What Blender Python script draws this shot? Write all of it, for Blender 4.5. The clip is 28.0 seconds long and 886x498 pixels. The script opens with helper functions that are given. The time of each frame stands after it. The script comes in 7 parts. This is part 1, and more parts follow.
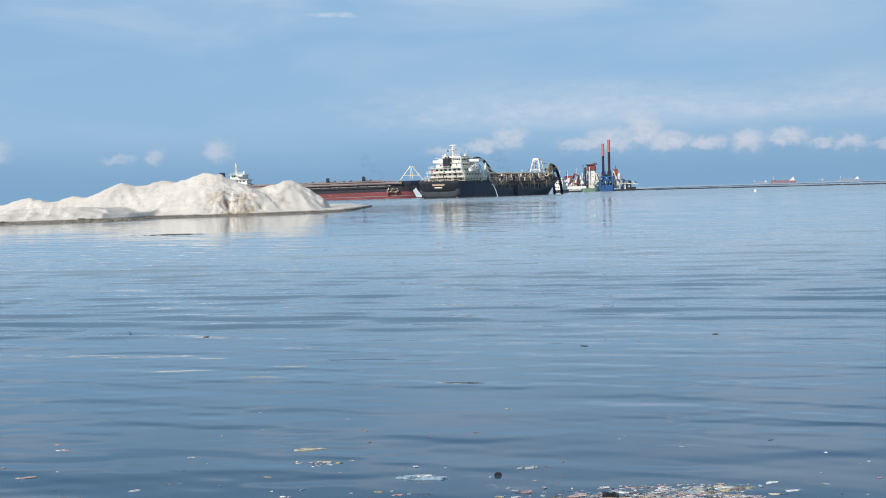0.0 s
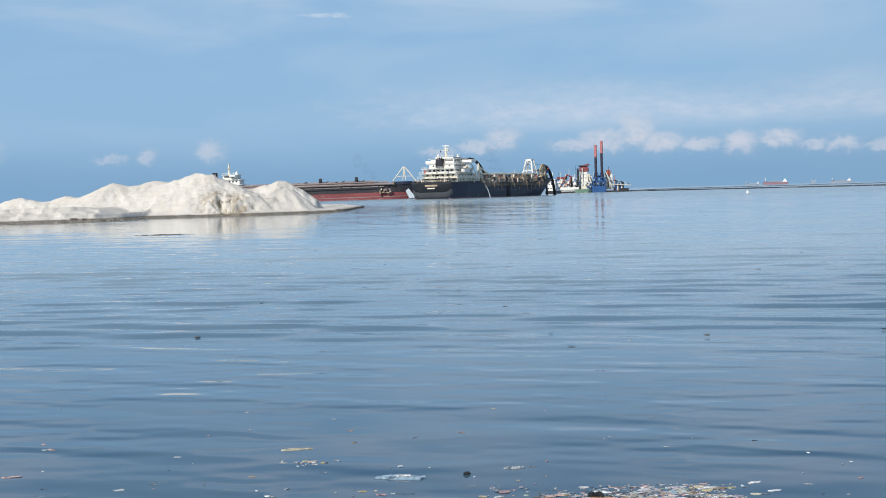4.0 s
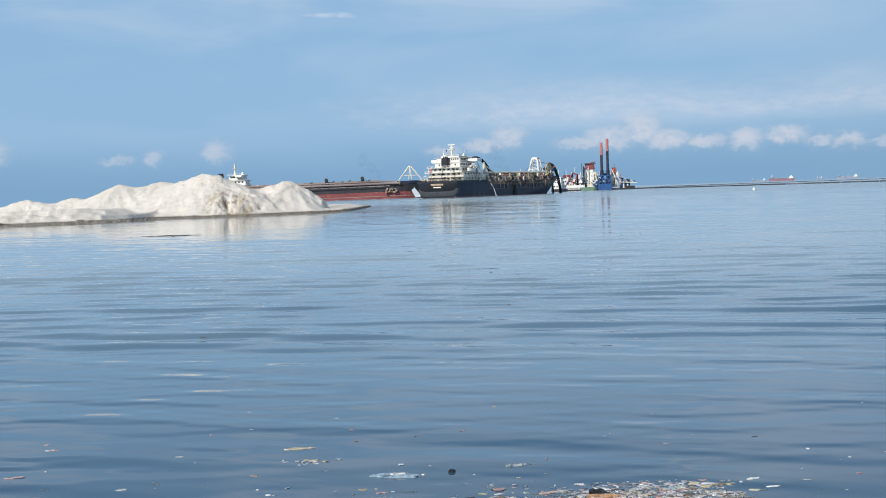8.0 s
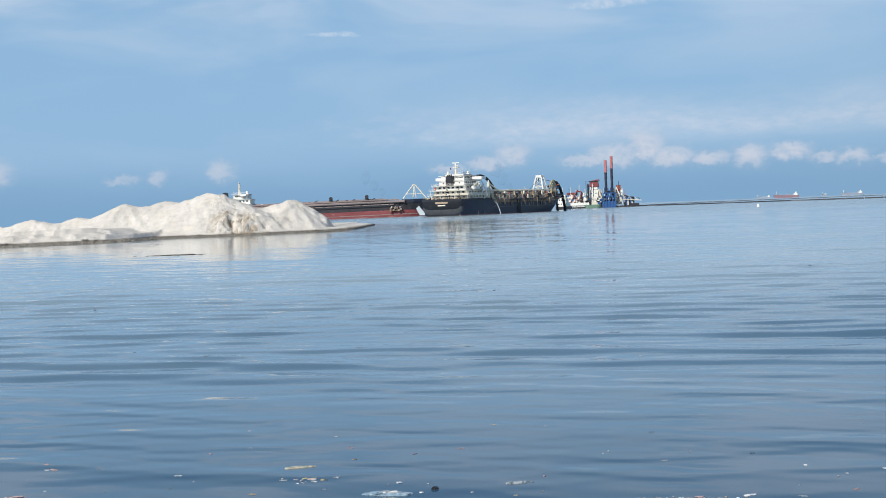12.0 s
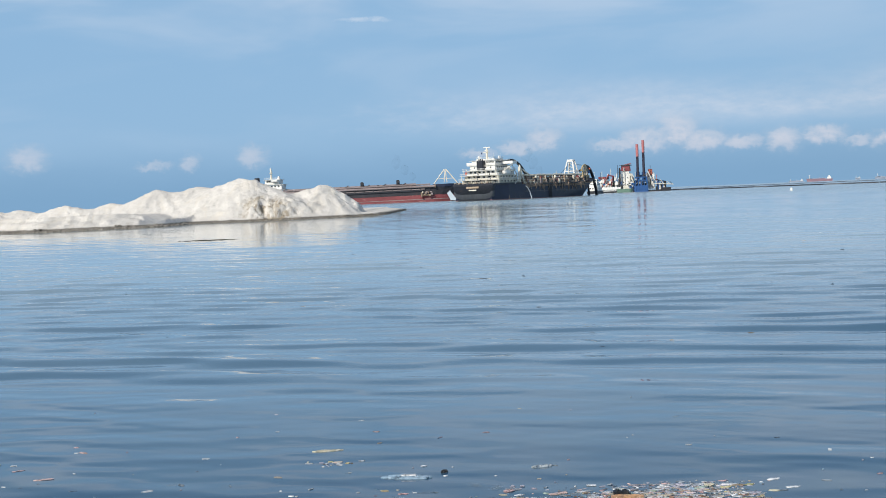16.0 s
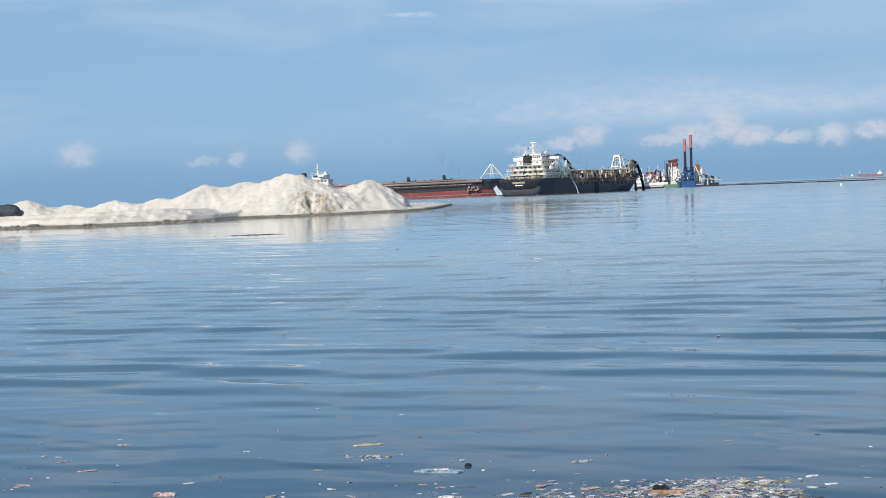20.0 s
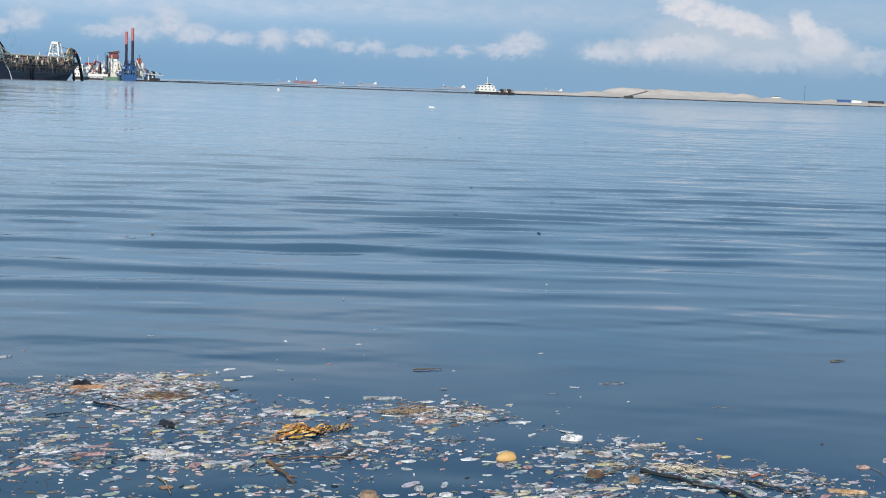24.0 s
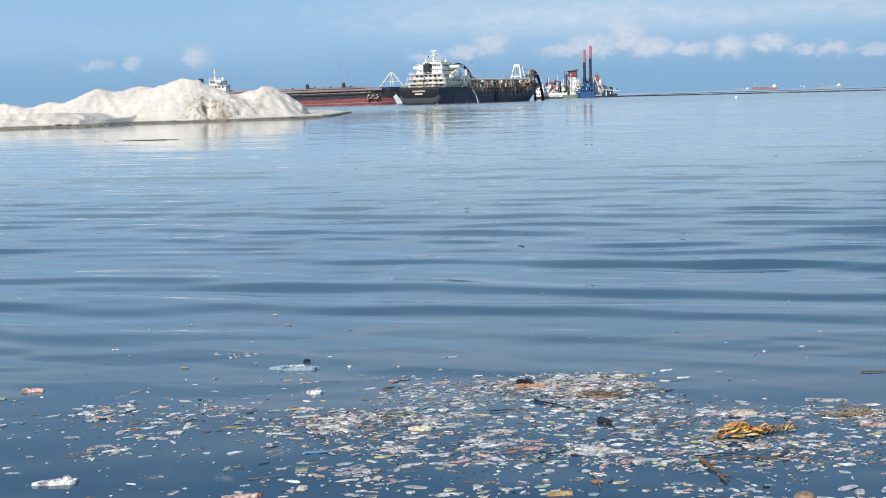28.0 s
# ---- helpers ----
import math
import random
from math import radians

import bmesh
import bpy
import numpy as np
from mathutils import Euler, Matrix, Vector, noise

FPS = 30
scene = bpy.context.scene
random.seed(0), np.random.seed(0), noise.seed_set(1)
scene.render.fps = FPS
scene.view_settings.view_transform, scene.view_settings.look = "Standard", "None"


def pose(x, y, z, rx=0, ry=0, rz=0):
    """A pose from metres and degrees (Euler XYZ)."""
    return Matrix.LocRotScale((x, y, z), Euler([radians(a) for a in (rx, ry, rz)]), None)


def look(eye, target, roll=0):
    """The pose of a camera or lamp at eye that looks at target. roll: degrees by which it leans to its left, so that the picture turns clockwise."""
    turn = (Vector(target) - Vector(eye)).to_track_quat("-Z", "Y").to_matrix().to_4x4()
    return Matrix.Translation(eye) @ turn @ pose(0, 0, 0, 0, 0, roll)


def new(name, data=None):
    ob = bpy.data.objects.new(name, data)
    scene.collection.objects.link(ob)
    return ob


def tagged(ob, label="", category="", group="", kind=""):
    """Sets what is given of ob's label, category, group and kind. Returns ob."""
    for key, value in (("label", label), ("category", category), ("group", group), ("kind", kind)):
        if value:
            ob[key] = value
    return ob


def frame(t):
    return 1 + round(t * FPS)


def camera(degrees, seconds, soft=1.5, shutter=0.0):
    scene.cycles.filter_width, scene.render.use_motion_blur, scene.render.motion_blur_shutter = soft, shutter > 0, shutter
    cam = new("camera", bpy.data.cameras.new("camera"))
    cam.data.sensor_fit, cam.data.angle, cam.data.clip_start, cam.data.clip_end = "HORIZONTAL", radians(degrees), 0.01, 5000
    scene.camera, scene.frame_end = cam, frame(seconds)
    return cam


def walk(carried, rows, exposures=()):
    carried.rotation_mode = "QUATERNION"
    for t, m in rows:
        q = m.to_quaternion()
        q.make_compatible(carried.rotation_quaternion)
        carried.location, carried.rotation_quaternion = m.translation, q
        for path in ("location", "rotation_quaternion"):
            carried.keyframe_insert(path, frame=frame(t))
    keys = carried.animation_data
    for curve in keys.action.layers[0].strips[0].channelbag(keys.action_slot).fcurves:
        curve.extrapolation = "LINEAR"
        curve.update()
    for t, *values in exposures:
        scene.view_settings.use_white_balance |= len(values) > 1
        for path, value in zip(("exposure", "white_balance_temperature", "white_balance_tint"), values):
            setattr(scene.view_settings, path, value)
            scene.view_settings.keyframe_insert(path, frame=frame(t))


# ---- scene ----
from math import sin, cos, tan, atan2, pi, hypot, sqrt


def aim(yaw, pitch, roll, x, z):
    """Pose of the hand-held camera: yaw to the left, pitch up, roll to its left, in degrees."""
    return pose(x, 0, z, 90 + pitch, 0, yaw) @ pose(0, 0, 0, 0, 0, roll)


cam = camera(36.2, 28.0, soft=1.0, shutter=0.0)
walk(cam, [(t, aim(yaw, pitch, roll, x, z)) for t, yaw, pitch, roll, x, z in [
    (0, 0.015, -2.431, -1.614, 0.00, 3.20), (0.5, -0.150, -2.401, -1.653, 0.00, 3.20),
    (1, -0.271, -2.369, -1.652, 0.00, 3.20), (1.5, -0.344, -2.305, -1.645, 0.00, 3.20),
    (2, -0.321, -2.278, -1.553, 0.00, 3.20), (2.5, -0.257, -2.283, -1.588, 0.00, 3.20),
    (3, -0.262, -2.293, -1.603, 0.00, 3.20), (3.5, -0.282, -2.343, -1.511, 0.00, 3.20),
    (5.5, -0.379, -2.680, -1.553, 0.00, 3.20), (6, -0.309, -2.759, -1.757, 0.00, 3.20),
    (6.5, -0.222, -2.689, -1.767, 0.00, 3.20), (7, -0.118, -2.610, -1.793, 0.00, 3.20),
    (7.5, -0.044, -2.548, -1.822, 0.00, 3.20), (8, -0.029, -2.445, -1.912, 0.00, 3.20),
    (8.5, -0.033, -2.336, -1.904, 0.00, 3.20), (9, -0.031, -2.223, -1.948, 0.00, 3.20),
    (9.5, 0.031, -2.108, -1.948, 0.00, 3.20), (10, 0.061, -1.998, -1.951, 0.00, 3.20),
    (10.5, 0.094, -1.903, -2.030, 0.00, 3.20), (11, 0.073, -1.801, -2.037, 0.00, 3.20),
    (11.5, 0.086, -1.728, -2.139, 0.00, 3.20), (12, 0.140, -1.672, -2.162, 0.00, 3.20),
    (12.5, 0.215, -1.610, -2.220, 0.00, 3.20), (14.5, 0.880, -1.871, -2.302, 0.00, 3.20),
    (15, 1.303, -2.228, -2.398, 0.00, 3.20), (15.5, 1.454, -2.284, -2.390, 0.00, 3.20),
    (16, 1.482, -2.265, -2.322, 0.00, 3.20), (16.5, 1.489, -2.252, -2.300, 0.00, 3.20),
    (17, 1.478, -2.257, -2.256, 0.00, 3.20), (17.5, 1.481, -2.257, -2.255, 0.00, 3.20),
    (18, 1.924, -2.331, -2.367, 0.00, 3.20), (18.5, 2.502, -2.444, -2.560, 0.00, 3.20),
    (19, 3.118, -2.477, -2.438, 0.00, 3.20), (19.5, 3.521, -2.442, -2.355, 0.00, 3.20),
    (20, 3.439, -2.391, -2.262, 0.00, 3.20), (20.5, 3.382, -2.301, -2.322, 0.00, 3.20),
    (22.5, -3.182, -0.769, -1.962, 0.00, 3.20), (22.6, -3.172, -0.760, -1.676, 0.00, 3.20),
    (22.7, -3.290, -0.791, -1.370, 0.00, 3.20), (22.8, -3.465, -1.098, -1.282, 0.00, 3.20),
    (23, -3.836, -1.857, -0.835, 0.00, 3.20), (23.2, -4.771, -2.807, -0.418, 0.00, 3.20),
    (23.3, -5.690, -3.315, -0.120, 0.00, 3.20), (23.5, -9.108, -4.385, 0.407, 0.00, 3.20),
    (23.6, -11.217, -4.925, 0.854, 0.00, 3.20), (23.7, -13.426, -5.504, 1.068, 0.00, 3.20),
    (23.8, -15.716, -5.924, 1.396, 0.00, 3.20), (23.9, -18.018, -6.493, 1.683, 0.00, 3.20),
    (24, -20.112, -6.790, 2.028, 0.00, 3.20), (24.1, -21.387, -6.751, 2.224, 0.00, 3.20),
    (24.2, -21.588, -6.583, 2.363, 0.00, 3.20), (24.3, -20.765, -6.492, 2.339, 0.00, 3.20),
    (24.4, -19.313, -6.349, 2.396, 0.00, 3.20), (24.5, -17.267, -5.894, 2.304, 0.00, 3.20),
    (24.6, -14.870, -5.070, 2.300, 0.00, 3.20), (24.7, -11.870, -4.300, 2.150, 0.00, 3.20),
    (24.8, -8.610, -3.630, 1.800, 0.00, 3.20), (24.9, -6.038, -2.853, 1.619, 0.00, 3.20),
    (25, -4.467, -2.361, 1.477, 0.00, 3.20), (25.1, -3.686, -1.909, 1.407, 0.01, 3.19),
    (25.2, -3.583, -1.818, 1.397, 0.03, 3.18), (25.3, -3.582, -1.967, 1.172, 0.04, 3.18),
    (25.4, -3.726, -2.499, 1.054, 0.06, 3.17), (25.5, -3.765, -3.109, 0.792, 0.07, 3.16),
    (25.6, -3.857, -3.663, 0.529, 0.08, 3.15), (25.7, -3.908, -4.231, 0.234, 0.09, 3.14),
    (25.8, -3.775, -4.804, -0.124, 0.11, 3.14), (26, -3.318, -5.933, -0.536, 0.13, 3.12),
    (26.1, -3.048, -6.441, -0.716, 0.14, 3.11), (26.2, -2.805, -7.021, -0.905, 0.16, 3.10),
    (26.3, -2.546, -7.755, -1.227, 0.17, 3.10), (26.4, -2.292, -8.515, -1.506, 0.19, 3.09),
    (26.5, -2.081, -9.087, -1.693, 0.20, 3.08), (26.6, -1.909, -9.363, -1.783, 0.20, 3.08),
    (26.7, -1.807, -9.301, -1.814, 0.20, 3.08), (26.8, -1.694, -9.240, -1.859, 0.20, 3.08),
    (27, -1.526, -8.989, -1.837, 0.20, 3.08), (27.2, -1.298, -8.644, -1.757, 0.20, 3.08),
    (27.3, -1.209, -8.453, -1.779, 0.20, 3.08), (27.5, -1.102, -8.069, -1.731, 0.20, 3.08),
    (27.7, -0.927, -7.501, -1.778, 0.20, 3.08), (28, -0.686, -6.374, -1.561, 0.20, 3.08),
]], exposures=((0, 0.0), (25.2, 0.0), (26.5, 0.12), (28, 0.14)))
# ---- world, sun, exposure ----
class Net:
    """Short writing of math nodes in one node tree."""

    def __init__(self, tree):
        self.tree = tree

    def node(self, kind, **values):
        n = self.tree.nodes.new(kind)
        for key, value in values.items():
            if key in n.inputs:
                self.put(n.inputs[key], value)
        return n

    def put(self, socket, value):
        if isinstance(value, bpy.types.NodeSocket):
            self.tree.links.new(value, socket)
        else:
            socket.default_value = value

    def m(self, op, a, b=0.0, c=0.0):
        n = self.tree.nodes.new("ShaderNodeMath")
        n.operation = op
        for s, v in zip(n.inputs, (a, b, c)):
            self.put(s, v)
        return n.outputs[0]

    def step(self, v, lo, hi, a=0.0, b=1.0):
        n = self.tree.nodes.new("ShaderNodeMapRange")
        n.interpolation_type = "SMOOTHSTEP"
        for s, x in zip(n.inputs, (v, lo, hi, a, b)):
            self.put(s, x)
        return n.outputs[0]

    def mix(self, f, a, b, blend="MIX"):
        n = self.tree.nodes.new("ShaderNodeMix")
        n.data_type, n.blend_type = "RGBA", blend
        self.put(n.inputs[0], f), self.put(n.inputs[6], a), self.put(n.inputs[7], b)
        return n.outputs[2]

    def noise(self, vector, scale, detail=3.0, rough=0.55, warp=0.0):
        n = self.tree.nodes.new("ShaderNodeTexNoise")
        self.put(n.inputs["Vector"], vector)
        n.inputs["Scale"].default_value, n.inputs["Detail"].default_value = scale, detail
        n.inputs["Roughness"].default_value, n.inputs["Distortion"].default_value = rough, warp
        return n.outputs["Fac"]

    def scaled(self, vector, sx, sy, sz, turn=0.0):
        n = self.tree.nodes.new("ShaderNodeMapping")
        self.put(n.inputs[0], vector)
        n.inputs["Scale"].default_value, n.inputs["Rotation"].default_value = (sx, sy, sz), (0, 0, turn)
        return n.outputs[0]


SUN_ELEVATION, SUN_AZIMUTH = 36.0, 214.0  # azimuth clockwise from +y
world = bpy.data.worlds.new("bay_sky")
scene.world = world
world.use_nodes = True
w = Net(world.node_tree)
w.tree.nodes.clear()
sky = w.node("ShaderNodeTexSky")
sky.sky_type, sky.sun_disc = "NISHITA", False
sky.sun_elevation, sky.sun_rotation = radians(SUN_ELEVATION), radians(SUN_AZIMUTH)
sky.air_density, sky.dust_density, sky.ozone_density = 1.0, 0.6, 2.0
way = w.node("ShaderNodeTexCoord").outputs["Generated"]
axes = w.node("ShaderNodeSeparateXYZ", Vector=way).outputs
azimuth = w.m("MULTIPLY", w.m("ARCTAN2", axes[0], axes[1]), 180 / pi)
elevation = w.m("MULTIPLY", w.m("ARCSINE", axes[2]), 180 / pi)
SKY_GAIN = 0.1
air = w.mix(1.0, sky.outputs[0], (SKY_GAIN, SKY_GAIN, SKY_GAIN, 1), "MULTIPLY")
# slate-blue haze bank on the horizon, pale layer above it
polar = w.node("ShaderNodeCombineXYZ", X=azimuth, Y=w.m("MULTIPLY", elevation, 2.5), Z=0.0).outputs[0]
soft = w.noise(polar, 0.16, 4, 0.55)
fine = w.noise(polar, 0.9, 5, 0.62)
round_ = w.node("ShaderNodeCombineXYZ", X=azimuth, Y=w.m("MULTIPLY", elevation, 1.15), Z=3.0).outputs[0]
billow = w.noise(round_, 2.3, 6, 0.6)
broad = w.noise(w.scaled(polar, 0.6, 0.9, 1), 0.16, 4, 0.5, 0.4)
air = w.mix(w.m("MULTIPLY", w.step(elevation, 22.0, 6.5), 0.92), air, (0.275, 0.475, 0.717, 1))
veil = w.m("MULTIPLY", w.step(w.m("ADD", w.m("ADD", broad, w.step(elevation, 8.0, 12.0, 0.0, 0.06)), w.step(azimuth, -16.0, 8.0, -0.07, 0.03)), 0.38, 0.66), w.m("MULTIPLY", w.step(elevation, 1.2, 3.5), w.step(elevation, 16.5, 9.5)))
air = w.mix(w.m("MULTIPLY", w.m("MULTIPLY", veil, w.step(azimuth, 12.0, 28.0, 1.0, 0.35)), w.step(elevation, 5.0, 11.0, 0.2, 0.85)), air, (0.565, 0.67, 0.81, 1))
layer = w.m("MULTIPLY", w.step(elevation, 2.2, 3.2), w.step(w.m("ADD", elevation, w.m("MULTIPLY", soft, 1.6)), 5.8, 3.6))
layer = w.m("MULTIPLY", layer, w.step(w.m("ADD", azimuth, w.m("MULTIPLY", fine, 8.0)), -3.0, 10.0))
air = w.mix(w.m("MULTIPLY", layer, w.step(fine, 0.3, 0.75, 0.38, 0.78)), air, (0.60, 0.68, 0.80, 1))
bank = w.step(w.m("ADD", elevation, w.m("MULTIPLY", w.m("SUBTRACT", soft, 0.5), 1.2)), 2.9, 0.4)
air = w.mix(w.m("MULTIPLY", bank, 0.72), air, (0.185, 0.355, 0.560, 1))
# cumulus puffs along the horizon and a few high wisps: azimuth, elevation, half width, half height
PUFFS = [(-18.37, 2.10, 0.72, 0.5), (-13.3, 1.66, 0.6, 0.18), (-11.87, 1.75, 0.36, 0.35), (-9.3, 1.92, 0.52, 0.42), (1.9, 1.88, 0.85, 0.28), (2.95, 2.18, 0.72, 0.46), (0.2, 1.7, 0.7, 0.2),
         (5.9, 1.82, 0.95, 0.28), (7.2, 2.0, 1.0, 0.5), (8.5, 2.3, 0.8, 0.62), (9.55, 1.85, 1.0, 0.45), (11.2, 1.7, 0.8, 0.3), (12.75, 1.72, 0.7, 0.48), (14.3, 1.85, 0.85, 0.36),
         (15.6, 1.55, 0.6, 0.25), (16.85, 1.53, 0.68, 0.32), (18.66, 1.44, 1.1, 0.2), (20.55, 1.51, 0.52, 0.25), (22.5, 1.62, 1.2, 0.3), (23.2, 1.95, 0.85, 0.5), (26.6, 1.62, 1.1, 0.34), (28.6, 1.75, 0.9, 0.34)]
HEAPS = [(30.0, 3.55, 1.3, 0.55, -0.18), (31.8, 3.1, 1.6, 0.48, -0.26), (29.9, 2.0, 1.6, 0.5), (34.6, 2.85, 0.7, 0.62, -0.5), (35.3, 2.2, 0.9, 0.7), (33.3, 1.5, 1.9, 0.42), (37.3, 1.62, 0.8, 0.52), (38.6, 1.9, 0.9, 0.5)]  # tall sunlit ones
WISPS = [(-4.4, 7.45, 1.3, 0.13), (7.3, 8.3, 1.9, 0.22), (9.2, 9.3, 3.6, 0.32), (16.5, 8.2, 1.2, 0.16)]
wa = w.m("ADD", azimuth, w.m("MULTIPLY", w.m("SUBTRACT", fine, 0.5), 1.1))
we = w.m("ADD", elevation, w.m("MULTIPLY", w.m("SUBTRACT", billow, 0.5), 0.85))


def puffs(rows, we):
    total = None
    for a, e, sa, se, *lean in rows:
        off = w.m("SUBTRACT", wa, a)
        da = w.m("DIVIDE", off, sa)
        de = w.m("DIVIDE", w.m("SUBTRACT", w.m("SUBTRACT", we, e), w.m("MULTIPLY", off, lean[0])) if lean else w.m("SUBTRACT", we, e), se)
        d = w.m("SUBTRACT", 1.0, w.m("ADD", w.m("MULTIPLY", da, da), w.m("MULTIPLY", de, de)))
        total = d if total is None else w.m("SMOOTH_MAX", total, d, 0.25)
    return total


air = w.mix(w.m("MULTIPLY", w.step(azimuth, 8.0, 32.0), w.step(elevation, 9.0, 3.0, 0.0, 0.45)), air, (0.27, 0.41, 0.56, 1))
mass = puffs([(31.6, 2.1, 4.2, 1.25), (35.6, 1.7, 1.6, 0.9), (27.6, 1.7, 2.0, 0.6)], we)
air = w.mix(w.m("MULTIPLY", w.step(mass, -0.5, 0.8), w.step(elevation, 0.7, 2.2, 0.12, 0.8)), air, (0.52, 0.59, 0.68, 1))
heap = puffs(PUFFS, we)
foot = w.step(elevation, 0.75, 2.1, 0.25, 1.0)
air = w.mix(w.m("MULTIPLY", w.step(heap, -1.6, 0.6), w.m("MULTIPLY", foot, 0.32)), air, (0.46, 0.56, 0.69, 1))
puff = w.m("MULTIPLY", w.step(heap, -0.35, 0.95), w.m("MULTIPLY", foot, w.step(w.m("ADD", w.m("MULTIPLY", billow, 0.6), w.m("MULTIPLY", fine, 0.4)), 0.30, 0.62, 0.25, 1.0)))
air = w.mix(w.m("MULTIPLY", puff, w.step(azimuth, -8.0, 18.0, 0.42, 0.8)), air, (0.69, 0.70, 0.775, 1))
tower = w.m("MULTIPLY", w.step(puffs(HEAPS, w.m("ADD", elevation, w.m("MULTIPLY", w.m("SUBTRACT", billow, 0.5), 0.8))), -0.55, 0.75), w.step(billow, 0.25, 0.65, 0.5, 0.95))
air = w.mix(w.m("MULTIPLY", tower, w.step(elevation, 1.2, 3.2, 0.25, 0.95)), air, (0.75, 0.74, 0.78, 1))
wisp = w.m("MULTIPLY", w.step(puffs(WISPS, w.m("ADD", elevation, w.m("MULTIPLY", w.m("SUBTRACT", fine, 0.5), 0.5))), -0.3, 1.0), w.step(billow, 0.35, 0.65, 0.15, 0.45))
air = w.mix(wisp, air, (0.72, 0.78, 0.87, 1))
back = w.node("ShaderNodeBackground", Color=air, Strength=1.0)
w.tree.links.new(back.outputs[0], w.node("ShaderNodeOutputWorld").inputs[0])

sun = new("sun", bpy.data.lights.new("sun", "SUN"))
sun.data.energy, sun.data.angle, sun.data.color = 4.2, radians(0.6), (1.0, 0.94, 0.84)
sa, se = radians(SUN_AZIMUTH), radians(SUN_ELEVATION)
sun.matrix_world = look((0, 0, 0), (-sin(sa) * cos(se), -cos(sa) * cos(se), -sin(se)))
scene.view_settings.exposure = 0.0

# ---- materials ----
def material(name, colour, rough=0.6, metal=0.0, spread=0.15, scale=1.0, stain=None, amount=0.0, bump=0.0, random_hue=0.0, stretch=(1, 1, 1), coat=0.0):
    """A painted, rusted or raw surface: colour varied at two scales, stains of a second colour, fine relief."""
    mat = bpy.data.materials.new(name)
    mat.use_nodes = True
    n = Net(mat.node_tree)
    shader = n.tree.nodes["Principled BSDF"]
    at = n.scaled(n.node("ShaderNodeTexCoord").outputs["Object"], *stretch)
    big, small = n.noise(at, 0.35 * scale, 4, 0.6), n.noise(at, 3.1 * scale, 5, 0.65)
    dark = tuple(c * (1 - spread) for c in colour) + (1,)
    light = tuple(min(1, c * (1 + spread)) for c in colour) + (1,)
    tone = n.mix(n.step(n.m("ADD", n.m("MULTIPLY", big, 0.5), n.m("MULTIPLY", small, 0.5)), 0.35, 0.65), dark, light)
    if random_hue:
        info = n.node("ShaderNodeObjectInfo").outputs["Random"]
        hsv = n.node("ShaderNodeHueSaturation", Hue=n.m("ADD", 0.5 - random_hue / 2, n.m("MULTIPLY", info, random_hue)),
                     Value=n.m("ADD", 0.7, n.m("MULTIPLY", n.m("FRACT", n.m("MULTIPLY", info, 7.31)), 0.5)), Color=tone)
        tone = hsv.outputs[0]
    if stain:
        mask = n.step(n.m("ADD", n.m("MULTIPLY", n.noise(at, 0.9 * scale, 6, 0.7, 0.5), 0.7), n.m("MULTIPLY", big, 0.3)), 0.72 - amount * 0.5, 0.82 - amount * 0.5)
        tone = n.mix(mask, tone, (*stain, 1))
    n.put(shader.inputs["Base Color"], tone)
    n.put(shader.inputs["Roughness"], n.step(small, 0.2, 0.8, max(0.02, rough - 0.1), min(1, rough + 0.1)))
    shader.inputs["Metallic"].default_value = metal
    shader.inputs["Coat Weight"].default_value = coat
    if bump:
        b = n.node("ShaderNodeBump", Height=small, Distance=bump, Strength=0.6)
        n.put(shader.inputs["Normal"], b.outputs[0])
    return mat


